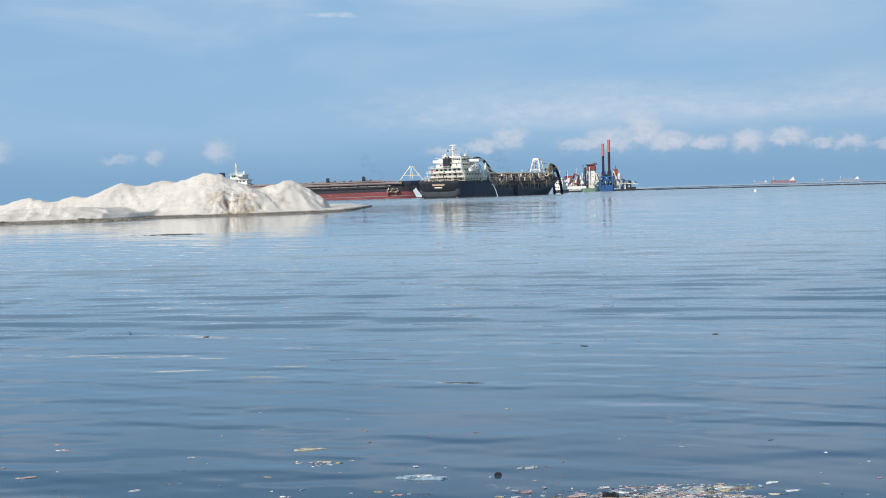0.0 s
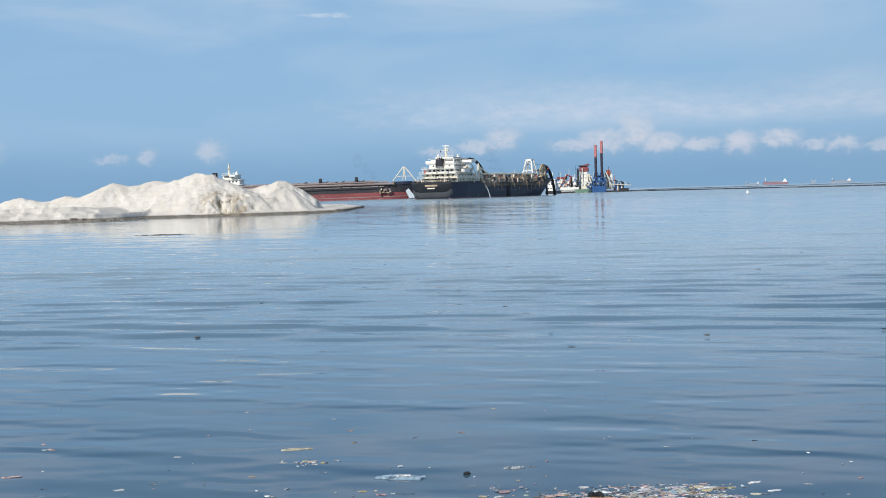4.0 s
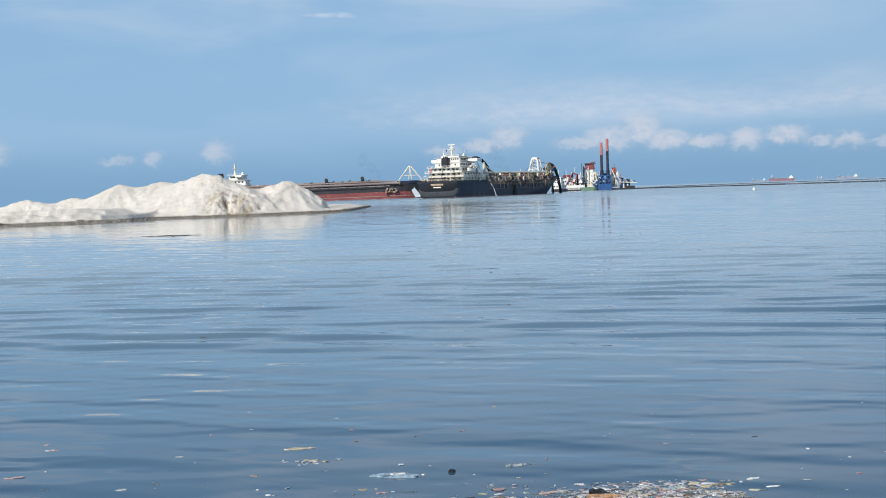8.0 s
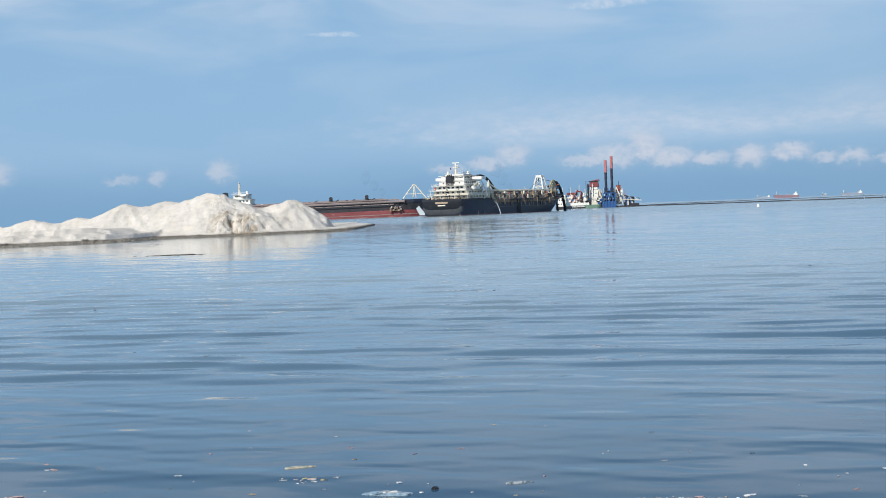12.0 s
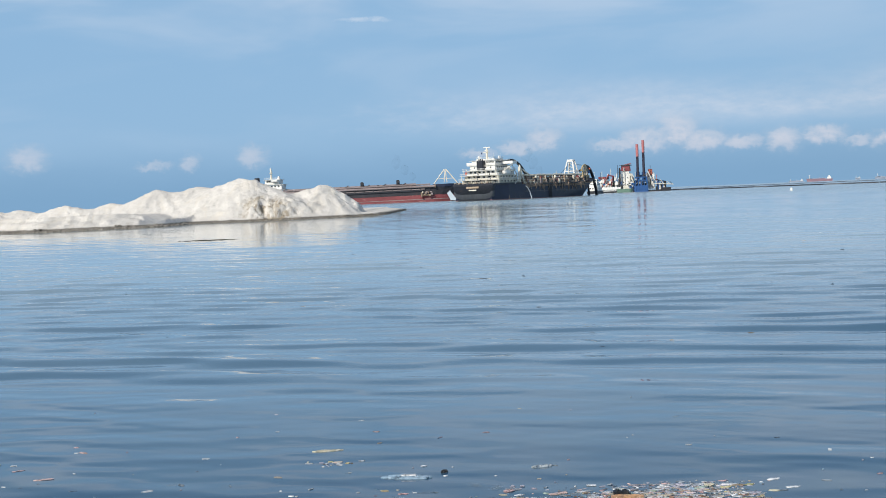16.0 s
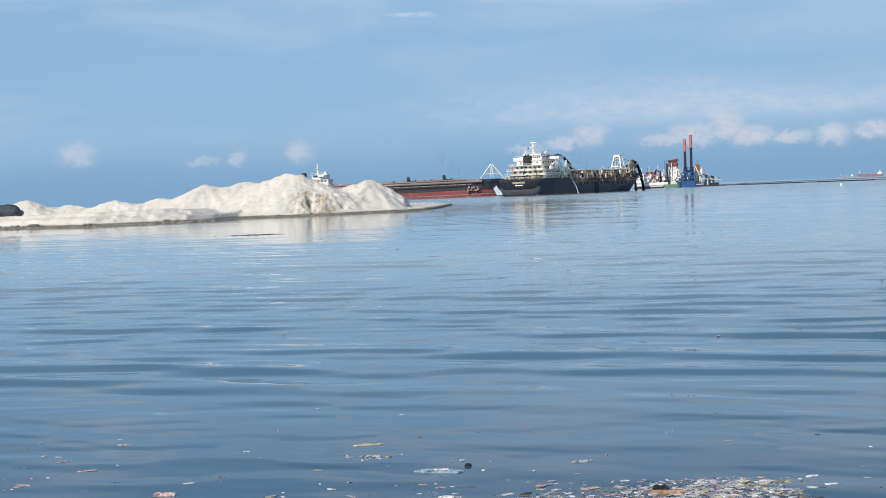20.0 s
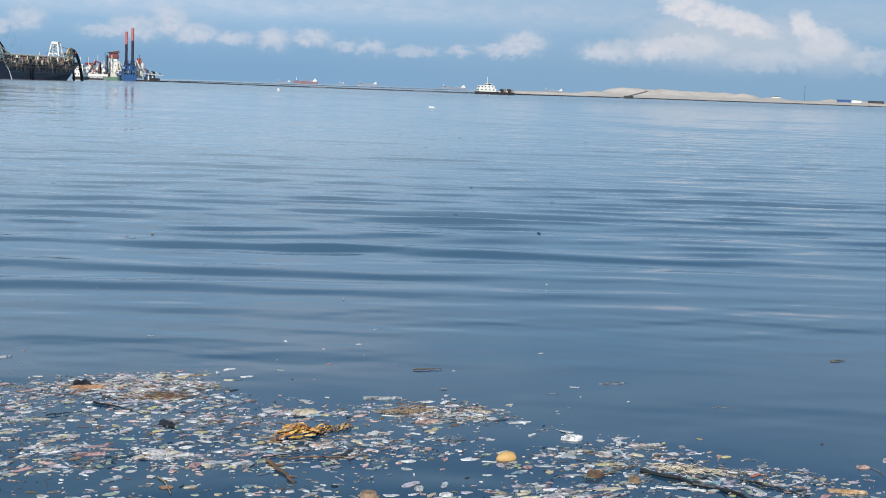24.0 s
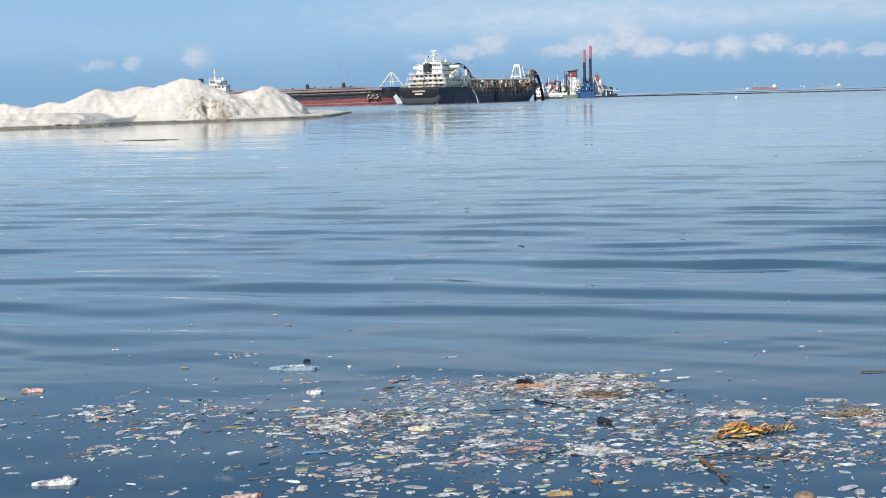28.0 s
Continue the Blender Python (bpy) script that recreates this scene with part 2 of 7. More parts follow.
def water_material():
    """Glassy bay water: long low swell that steepens near the shore, cat's-paw ripples in patches."""
    mat = bpy.data.materials.new("sea_water")
    mat.use_nodes = True
    n = Net(mat.node_tree)
    shader = n.tree.nodes["Principled BSDF"]
    at = n.node("ShaderNodeTexCoord").outputs["Object"]
    place = n.node("ShaderNodeSeparateXYZ", Vector=n.node("ShaderNodeNewGeometry").outputs["Position"]).outputs
    slant, slant_b = n.scaled(at, 1, 1, 1, radians(30)), n.scaled(at, 1, 1, 1, radians(8))
    slow = n.m("MULTIPLY", n.noise(n.scaled(slant, 0.20, 0.26, 1), 1.0, 2, 0.5), 4.5)
    drift = n.m("MULTIPLY", n.noise(n.scaled(slant_b, 0.45, 0.5, 1), 1.0, 2, 0.5), 3.0)
    group = n.step(n.noise(n.scaled(slant, 0.16, 0.30, 1), 1.0, 1, 0.5), 0.30, 0.70, 0.6, 1.4)
    lull = n.step(n.noise(n.scaled(slant_b, 0.22, 0.42, 1), 1.0, 2, 0.5), 0.34, 0.66, 0.25, 1.3)
    swell = 0.0
    for length, turn, steep, bent in ((3.6, 22, 0.006, slow), (2.4, 17, 0.010, drift), (1.9, 22, 0.014, slow), (1.6, -4, 0.010, drift), (1.35, 26, 0.014, slow), (1.1, 8, 0.012, drift), (0.85, 20, 0.014, slow), (0.62, -6, 0.012, drift), (0.48, 30, 0.010, slow)):
        along = n.node("ShaderNodeSeparateXYZ", Vector=n.scaled(at, 1, 1, 1, radians(turn))).outputs[1]
        phase = n.m("ADD", n.m("MULTIPLY", along, 2 * pi / length), n.m("MULTIPLY", bent, 1.0 + 0.5 / length))
        wave = n.m("MULTIPLY", n.m("SINE", phase), steep * length / 2 / pi)
        swell = n.m("ADD", swell, n.m("MULTIPLY", wave, lull) if length < 1.6 else wave)
    swell = n.m("MULTIPLY", swell, group)
    mid = n.noise(n.scaled(slant, 1.1, 2.6, 1), 1.0, 2, 0.5)
    rip = n.noise(n.scaled(slant_b, 3.2, 6.0, 1), 1.0, 2, 0.5)
    near = n.step(n.node("ShaderNodeSeparateXYZ", Vector=at).outputs[1], 26.0, 34.0, 1.0, 0.0)
    raft = n.step(place[1], 12.5, 17.0, 0.25, 1.0)
    patch = n.step(n.noise(n.scaled(slant, 0.010, 0.035, 1), 1.0, 3, 0.5), 0.38, 0.66, 0.45, 1.0)
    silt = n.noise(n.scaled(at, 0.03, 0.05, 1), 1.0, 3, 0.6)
    # Silt tint pushed paler with distance, making up in colour for reflected sky.
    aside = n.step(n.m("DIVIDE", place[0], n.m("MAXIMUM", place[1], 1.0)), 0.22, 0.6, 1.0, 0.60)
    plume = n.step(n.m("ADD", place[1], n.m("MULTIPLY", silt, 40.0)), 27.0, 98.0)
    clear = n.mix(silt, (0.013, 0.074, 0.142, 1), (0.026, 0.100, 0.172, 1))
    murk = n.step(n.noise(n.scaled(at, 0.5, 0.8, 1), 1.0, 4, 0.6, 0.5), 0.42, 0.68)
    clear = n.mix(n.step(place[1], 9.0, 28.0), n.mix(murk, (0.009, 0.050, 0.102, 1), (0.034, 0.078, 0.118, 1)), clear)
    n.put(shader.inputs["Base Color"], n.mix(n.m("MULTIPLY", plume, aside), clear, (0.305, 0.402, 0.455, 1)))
    gust = n.noise(n.scaled(at, 0.10, 0.09, 1), 1.0, 4, 0.6, 0.4)
    paw = n.noise(n.scaled(at, 0.33, 0.30, 1), 1.0, 3, 0.55)
    off = n.step(place[1], 80.0, 220.0)
    n.put(shader.inputs["Roughness"], n.m("ADD", n.m("ADD", n.step(place[1], 24.0, 60.0, 0.03, 0.0), n.step(place[1], 60.0, 260.0, 0.02, 0.045)), n.m("ADD", n.step(place[1], 260.0, 520.0, 0.0, 0.15), n.m("MULTIPLY", off, n.step(gust, 0.35, 0.65, 0.0, 0.03)))))
    shader.inputs["IOR"].default_value = 1.333
    fine = 0.0
    for length, turn, steep in ((1.3, 25, 0.022), (0.95, 16, 0.019), (1.7, 21, 0.022)):
        along = n.node("ShaderNodeSeparateXYZ", Vector=n.scaled(at, 1, 1, 1, radians(turn))).outputs[1]
        fine = n.m("ADD", fine, n.m("MULTIPLY", n.m("SINE", n.m("ADD", n.m("MULTIPLY", along, 2 * pi / length), n.m("MULTIPLY", slow, 1.6))), steep * length / 2 / pi))
    fine = n.m("MULTIPLY", n.m("MULTIPLY", fine, patch), n.m("MULTIPLY", n.step(place[1], 16.0, 24.0), n.step(place[1], 110.0, 60.0)))
    long = n.m("ADD", fine, n.m("MULTIPLY", near, swell))
    short = n.m("MULTIPLY", n.m("MULTIPLY", patch, n.m("MULTIPLY", n.step(place[1], 14.0, 50.0, 0.22, 1.0), n.step(place[1], 70.0, 170.0, 1.0, 0.3))), n.m("ADD", n.m("MULTIPLY", mid, 0.014), n.m("MULTIPLY", rip, 0.005)))
    wide = n.m("MULTIPLY", off, n.m("ADD", n.m("MULTIPLY", gust, 0.05), n.m("MULTIPLY", paw, 0.02)))
    height = n.m("ADD", wide, n.m("MULTIPLY", raft, n.m("ADD", long, short)))
    n.put(shader.inputs["Normal"], n.node("ShaderNodeBump", Height=height, Distance=1.0, Strength=1.0, **{"Filter Width": 0.02}).outputs[0])
    return mat


def sand_material(name, dry, wet, mud=None):
    """Pale crushed dolomite, wet and stony along the water's edge, with lumps of dark mud."""
    mat = bpy.data.materials.new(name)
    mat.use_nodes = True
    n = Net(mat.node_tree)
    shader = n.tree.nodes["Principled BSDF"]
    at = n.node("ShaderNodeTexCoord").outputs["Object"]
    z = n.node("ShaderNodeSeparateXYZ", Vector=at).outputs[2]
    big, small, grit = n.noise(at, 0.12, 4, 0.6), n.noise(at, 0.9, 6, 0.7), n.noise(at, 7.0, 4, 0.7)
    tone = n.mix(n.step(big, 0.35, 0.65), tuple(c * 0.86 for c in dry) + (1,), (*dry, 1))
    tone = n.mix(n.m("MULTIPLY", n.step(small, 0.50, 0.72), 0.5), tone, tuple(c * 0.70 for c in dry) + (1,))
    slump = n.step(n.noise(n.scaled(at, 0.5, 0.22, 0.22), 1.0, 6, 0.62, 0.6), 0.50, 0.64)
    tone = n.mix(n.m("MULTIPLY", slump, 0.5), tone, (dry[0] * 0.90, dry[1] * 0.87, dry[2] * 0.81, 1))
    edge = n.step(n.m("ADD", z, n.m("MULTIPLY", n.m("SUBTRACT", small, 0.5), 0.5)), 0.54, 0.28)
    tone = n.mix(n.m("MULTIPLY", edge, n.step(grit, 0.30, 0.55, 0.75, 1.0)), tone, (*wet, 1))
    if mud:
        (mx, my, mr), colour = mud
        xyz = n.node("ShaderNodeSeparateXYZ", Vector=at).outputs
        dx, dy = n.m("SUBTRACT", xyz[0], mx), n.m("SUBTRACT", xyz[1], my)
        d = n.m("SQRT", n.m("ADD", n.m("MULTIPLY", dx, dx), n.m("MULTIPLY", dy, dy)))
        d = n.m("ADD", d, n.m("MULTIPLY", n.m("SUBTRACT", small, 0.5), 10.0))
        tone = n.mix(n.m("MULTIPLY", n.step(d, mr, mr * 0.35), n.step(n.noise(n.scaled(at, 0.9, 0.25, 0.4), 1.0, 5, 0.6), 0.40, 0.60, 0.05, 0.9)), tone, (*colour, 1))
    n.put(shader.inputs["Base Color"], tone)
    shader.inputs["Roughness"].default_value = 0.95
    shader.inputs["Specular IOR Level"].default_value = 0.2
    height = n.m("ADD", n.m("MULTIPLY", small, 0.34), n.m("MULTIPLY", grit, 0.06))
    n.put(shader.inputs["Normal"], n.node("ShaderNodeBump", Height=height, Distance=1.0, Strength=0.7).outputs[0])
    return mat


RUST = (0.16, 0.07, 0.035)
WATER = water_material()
SAND = sand_material("dolomite_sand", (0.71, 0.68, 0.625), (0.12, 0.11, 0.09), ((-36.4, 236.5, 6.5), (0.30, 0.25, 0.18)))
FAR_SAND = sand_material("far_sand", (0.52, 0.50, 0.47), (0.15, 0.14, 0.12))
HULL_BLACK = material("hull_black_paint", (0.018, 0.020, 0.027), 0.5, 0, 0.35, 0.3, (0.05, 0.035, 0.03), 0.25)
HULL_NAVY = material("hull_navy_paint", (0.014, 0.020, 0.044), 0.5, 0, 0.3, 0.3, (0.05, 0.04, 0.04), 0.2)
HULL_GREY = material("hull_grey_paint", (0.085, 0.09, 0.10), 0.5, 0, 0.25, 0.3, (0.09, 0.07, 0.06), 0.3, stretch=(1, 1, 0.3))
HULL_WORN = material("worn_dark_hull", (0.026, 0.025, 0.032), 0.6, 0, 0.4, 0.4, (0.10, 0.05, 0.045), 0.30, stretch=(0.5, 1, 0.4))
BOOT_RED = material("antifouling_red", (0.20, 0.048, 0.052), 0.7, 0, 0.3, 0.4, (0.34, 0.22, 0.20), 0.34, stretch=(0.4, 1, 1.5))
BOOT_PINK = material("worn_boot_topping", (0.26, 0.15, 0.15), 0.7, 0, 0.3, 0.4, (0.12, 0.10, 0.10), 0.3)
WHITE = material("white_ship_paint", (0.78, 0.77, 0.72), 0.5, 0, 0.05, 0.5, (0.55, 0.47, 0.36), 0.06)
CREAM = material("cream_ship_paint", (0.70, 0.655, 0.54), 0.5, 0, 0.08, 0.5, (0.45, 0.34, 0.22), 0.12)
DECK_RUST = material("rusty_deck_steel", (0.27, 0.20, 0.145), 0.8, 0.1, 0.35, 0.8, (0.09, 0.05, 0.035), 0.4)
PIPE_TAN = material("tan_pipe_paint", (0.38, 0.29, 0.20), 0.6, 0, 0.2, 0.8, RUST, 0.2)
YELLOW = material("yellow_machine_paint", (0.50, 0.38, 0.20), 0.55, 0, 0.15, 0.8, RUST, 0.15)
STEEL = material("dark_steel", (0.045, 0.045, 0.05), 0.5, 0.4, 0.3, 0.8, RUST, 0.15)
BLACK_RUBBER = material("black_rubber_hose", (0.015, 0.015, 0.017), 0.55, 0, 0.3, 1.0)
SPUD = material("spud_steel", (0.035, 0.03, 0.05), 0.5, 0.3, 0.3, 0.5, RUST, 0.25)
PIPE_MAUVE = material("weathered_pipe_paint", (0.25, 0.205, 0.20), 0.75, 0, 0.3, 0.6, (0.38, 0.33, 0.31), 0.3, stretch=(0.3, 1, 1))
SPUD_TIP = material("faded_spud_red", (0.40, 0.14, 0.14), 0.6, 0, 0.25, 0.4, (0.12, 0.06, 0.07), 0.35, stretch=(1, 1, 0.15))
ORANGE = material("orange_red_paint", (0.48, 0.13, 0.08), 0.5, 0, 0.12, 0.5, RUST, 0.12)
RED = material("dull_red_paint", (0.22, 0.05, 0.055), 0.5, 0, 0.15, 0.5, RUST, 0.1)
BLUE = material("blue_paint", (0.03, 0.10, 0.27), 0.45, 0, 0.2, 0.5, (0.02, 0.05, 0.12), 0.15)
GREEN = material("green_paint", (0.12, 0.20, 0.15), 0.5, 0, 0.2, 0.5, (0.05, 0.09, 0.06), 0.2)
GLASS = material("dark_window_glass", (0.02, 0.025, 0.03), 0.1, 0, 0.1, 1.0)
FOAM_WATER = material("white_water", (0.50, 0.57, 0.62), 0.5, 0, 0.06, 1.2)
CONCRETE = material("seawall_concrete", (0.32, 0.31, 0.28), 0.9, 0, 0.15, 1.0, (0.14, 0.14, 0.11), 0.3, 0.01)
# Distance haze on the far ships is mixed into these two hull colours.
HAZED_RED = material("hazed_red_hull", (0.27, 0.17, 0.20), 0.6, 0, 0.15, 0.3)
HAZED_GREY = material("hazed_grey_hull", (0.27, 0.31, 0.38), 0.6, 0, 0.15, 0.3)
STONE = material("shore_stone", (0.17, 0.155, 0.13), 0.9, 0, 0.4, 2.0, (0.40, 0.37, 0.32), 0.3)
ROCK = material("dark_rock", (0.045, 0.055, 0.065), 0.9, 0, 0.3, 0.6, bump=0.1)

# ---- building helpers ----
def part(name, bm, mat, parent=None, label="", smooth=False):
    """Links a bmesh as one mesh object, under a thing or a part if one is given."""
    mesh = bpy.data.meshes.new(name)
    bm.normal_update()
    bm.to_mesh(mesh)
    bm.free()
    mesh.materials.append(mat)
    if smooth:
        mesh.polygons.foreach_set("use_smooth", [True] * len(mesh.polygons))
    ob = new(name, mesh)
    ob.parent = parent
    return tagged(ob, label)


def thing(name, m, label, category, group="", kind=""):
    ob = new(name)
    ob.matrix_world = m
    return tagged(ob, label, category, group, kind)


def block(x0, x1, y0, y1, z0, z1, bm=None, bevel=0.0, lean=0.0):
    """A box between two corners, its top drawn in by lean, its edges bevelled."""
    bm = bm or bmesh.new()
    vs = [bm.verts.new((x + (lean if k and x == x0 else -lean if k else 0), y + (lean if k and y == y0 else -lean if k else 0), z))
          for k, z in enumerate((z0, z1)) for x, y in ((x0, y0), (x1, y0), (x1, y1), (x0, y1))]
    fs = [bm.faces.new([vs[i] for i in f]) for f in ((3, 2, 1, 0), (4, 5, 6, 7), (0, 1, 5, 4), (1, 2, 6, 5), (2, 3, 7, 6), (3, 0, 4, 7))]
    if bevel:
        bmesh.ops.bevel(bm, geom=list({e for f in fs for e in f.edges}), offset=bevel, segments=1, affect="EDGES")
    return bm


def rod(points, r, bm=None, sides=8, r_end=None):
    """A tube of round section along the points, closed at both ends."""
    bm = bm or bmesh.new()
    points = [Vector(p) for p in points]
    rings = []
    for i, p in enumerate(points):
        along = (points[min(i + 1, len(points) - 1)] - points[max(i - 1, 0)]).normalized()
        side = along.cross(Vector((0, 0, 1)) if abs(along.z) < 0.9 else Vector((0, 1, 0))).normalized()
        up = side.cross(along)
        rad = r if r_end is None else r + (r_end - r) * i / (len(points) - 1)
        rings.append([bm.verts.new(p + rad * (cos(2 * pi * k / sides) * side + sin(2 * pi * k / sides) * up)) for k in range(sides)])
    for a, b in zip(rings, rings[1:]):
        for k in range(sides):
            bm.faces.new((a[k], a[(k + 1) % sides], b[(k + 1) % sides], b[k]))
    bm.faces.new(rings[0][::-1]), bm.faces.new(rings[-1])
    return bm


def loft(sections, close_ends=True):
    """A skin through sections of equally many points."""
    bm = bmesh.new()
    rings = [[bm.verts.new(p) for p in s] for s in sections]
    for a, b in zip(rings, rings[1:]):
        for k in range(len(a) - 1):
            bm.faces.new((a[k], a[k + 1], b[k + 1], b[k]))
    if close_ends:
        for ring in (rings[0], rings[-1][::-1]):
            try:
                bm.faces.new(ring)
            except ValueError:
                pass
    bmesh.ops.recalc_face_normals(bm, faces=bm.faces)
    return bm


def hull_band(length, beam, z0, z1, sheer, rake, flare, stern=0.92, steps=22, bow_start=0.72, slim=0.0):
    """One band of a ship's hull between two heights; stern at x = 0, bow at x = length."""
    def half(s, z):
        full = beam / 2 * (stern + (1 - stern) * min(1, s / 0.12))
        start = bow_start - slim * (1 - min(1, z / 0.84))
        if s > start:
            u = (s - start) / (1 - start)
            full *= max(0.0, 1 - u ** (2.1 + flare * z)) ** 0.75
        return max(full, 0.05)

    secs = []
    for i in range(steps + 1):
        s = i / steps
        s = 1 - (1 - s) ** 1.35
        lift = sheer * max(0, (s - 0.6) / 0.4) ** 2
        row = []
        for side in (-1, 1):
            for z in ((z0, (z0 + z1) / 2, z1) if side < 0 else (z1, (z0 + z1) / 2, z0)):
                k = (z - z0) / max(z1 - z0, 0.01)
                zz = z + lift * (k if z1 > 4 else 0)
                x = s * length + rake * zz * max(0, (s - 0.8) / 0.2) - 0.10 * zz * max(0, (0.06 - s) / 0.06)
                row.append((x, side * half(s, max(z, 0) / 10), zz))
        secs.append(row)
    bm = loft(secs)
    rings = [list(bm.verts)[i * 6:(i + 1) * 6] for i in range(steps + 1)]
    for a, b in zip(rings, rings[1:]):
        bm.faces.new((a[0], b[0], b[5], a[5]))
    bmesh.ops.recalc_face_normals(bm, faces=bm.faces)
    return bm


def railing(name, points, height, parent, mat, gap=2.5):
    """A ship's rail: stanchions and three wires along the points."""
    bm = bmesh.new()
    pts = [Vector(p) for p in points]
    for a, b in zip(pts, pts[1:]):
        count = max(1, int((b - a).length / gap))
        for k in range(count + 1):
            p = a.lerp(b, k / count)
            rod((p, p + Vector((0, 0, height))), 0.05, bm, 4)
        for h in (0.45, 0.75, 1.0):
            rod((a + Vector((0, 0, height * h)), b + Vector((0, 0, height * h))), 0.04, bm, 4)
    return part(name, bm, mat, parent)

# ---- the sea ----
def graded(lo, hi, fine_lo, fine_hi, step, growth=1.22):
    """Coordinates from lo to hi: even steps in the fine stretch, growing outside it."""
    mid = list(np.arange(fine_lo, fine_hi + step / 2, step))
    left, right, d = [], [], step
    x = mid[0]
    while x > lo:
        d *= growth
        x = max(lo, x - d)
        left.append(x)
    x, d = mid[-1], step
    while x < hi:
        d *= growth
        x = min(hi, x + d)
        right.append(x)
    return np.array(left[::-1] + mid + right)


def height_mesh(name, xs, ys, zs, mat, label, category, kind="structure", smooth=True):
    """A sheet over the grid xs by ys with the heights zs[row, column]."""
    gx, gy = np.meshgrid(xs, ys)
    co = np.stack([gx, gy, zs], -1).reshape(-1, 3)
    nx, ny = len(xs), len(ys)
    i = np.arange(nx * ny).reshape(ny, nx)
    quads = np.stack([i[:-1, :-1], i[:-1, 1:], i[1:, 1:], i[1:, :-1]], -1).reshape(-1, 4)
    mesh = bpy.data.meshes.new(name)
    mesh.vertices.add(len(co)), mesh.loops.add(quads.size), mesh.polygons.add(len(quads))
    mesh.vertices.foreach_set("co", co.astype(np.float32).ravel())
    mesh.polygons.foreach_set("loop_start", np.arange(0, quads.size, 4, dtype=np.int32))
    mesh.loops.foreach_set("vertex_index", quads.astype(np.int32).ravel())
    mesh.update()
    mesh.polygons.foreach_set("use_smooth", [smooth] * len(quads))
    mesh.materials.append(mat)
    return tagged(new(name, mesh), label, category, "", kind)


def sheet_mesh(name, gx, gy, zs, mat, label, category):
    """A sheet over a bent grid, with the heights zs[row, column]."""
    ob = height_mesh(name, np.arange(gx.shape[1]), np.arange(gx.shape[0]), zs, mat, label, category)
    ob.data.vertices.foreach_set("co", np.stack([gx, gy, zs], -1).astype(np.float32).ravel())
    ob.data.update()
    return ob


# low short-crested swell, built where the water is open; close to the wall it lies flat under the litter
rows = [26.0]
while rows[-1] < 440:
    rows.append(rows[-1] + 0.06 + 0.0025 * rows[-1])
rows = np.concatenate([graded(-400, 26, 25, 26, 0.25, 1.4)[:-1], rows, np.geomspace(446, 4930, 24)])
fan = np.clip(rows, 8, 440)[:, None] + 12.0
middle = fan * np.tan(np.radians(np.linspace(-27, 45, 430)))[None, :]
out = (np.linspace(0, 1, 14)[1:] ** 3)[None, :]
gx = np.concatenate([(middle[:, :1] + (-4900 - middle[:, :1]) * out)[:, ::-1], middle, middle[:, -1:] + (4900 - middle[:, -1:]) * out], 1)
gy = np.repeat(rows[:, None], gx.shape[1], 1)
rng = np.random.RandomState(7)
swell = np.zeros_like(gx)
cell = 0.06 + 0.0025 * np.maximum(gy, 26.0)
# count, lengths, heading and its spread, steepness, distance from which the train shows
TRAINS = [(3, 3.5, 6.0, 16, 5, 0.006, 0), (10, 1.6, 2.4, 20, 3, 0.044, 0), (6, 2.6, 3.6, 18, 4, 0.028, 0), (6, 1.2, 1.8, -4, 5, 0.016, 0), (14, 1.0, 1.5, 14, 7, 0.030, 0), (18, 0.7, 1.2, 15, 12, 0.030, 0), (9, 4.0, 8.0, 6, 12, 0.045, 70)]
for count, short_wave, long_wave, heading, spread, steep, start in TRAINS:
    for k in range(count):
        wave_length = short_wave + (long_wave - short_wave) * rng.rand()
        turn, n_k = radians(rng.normal(heading, spread)), 2 * pi / wave_length
        bend = 0.6 * np.sin(gx * (0.05 + 0.10 * rng.rand()) + gy * 0.05 + k) + 0.35 * np.sin(gx * 0.30 + gy * 0.17 + 2 * k)
        wave = np.sin(n_k * (gy * cos(turn) + gx * sin(turn)) + 6.28 * rng.rand() + bend)
        swell += steep * sqrt(2 / count) / n_k * wave * np.clip(wave_length / cell / 3.0 - 0.7, 0, 1) * (np.clip((gy - start) / 60, 0, 1) if start else 1)
groups = 1.0 + 0.14 * np.sin(gx * 0.11 + gy * 0.19) * np.sin(gx * 0.05 - gy * 0.083 + 1.0) + 0.15 * np.sin(gx * 0.031 - gy * 0.047) * np.sin(gx * 0.017 + gy * 0.09 + 2.0)
fade = np.interp(gy, [35, 48, 62, 80, 105, 150, 260], [1.05, 1.25, 1.2, 0.95, 0.64, 0.42, 0.32]) * np.clip((gy - 26.5) / 9, 0, 1) * np.clip((438 - gy) / 40, 0, 1)
fade *= 1 - 0.66 * np.clip((gy - 84) / 40, 0, 1) * np.clip((24 - gx) / 22, 0, 1)
fade[:, :14], fade[:, -14:] = 0, 0
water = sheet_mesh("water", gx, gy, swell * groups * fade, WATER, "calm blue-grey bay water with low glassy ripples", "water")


# ---- the dolomite spit ----
def fbm(x, y, scale, seed=0, octaves=5):
    out, amp = np.zeros_like(x), 1.0
    r = np.random.RandomState(seed)
    for _ in range(octaves):
        for _ in range(4):
            a, p = r.rand() * 6.28, r.rand() * 6.28
            out += amp * 0.35 * np.sin((x * np.cos(a) + y * np.sin(a)) / scale * (0.8 + 0.5 * r.rand()) * 6.28 + p + 1.7 * np.sin((y * np.cos(a) - x * np.sin(a)) / scale * 2.1 + p))
        scale, amp = scale * 0.5, amp * 0.5
    return out


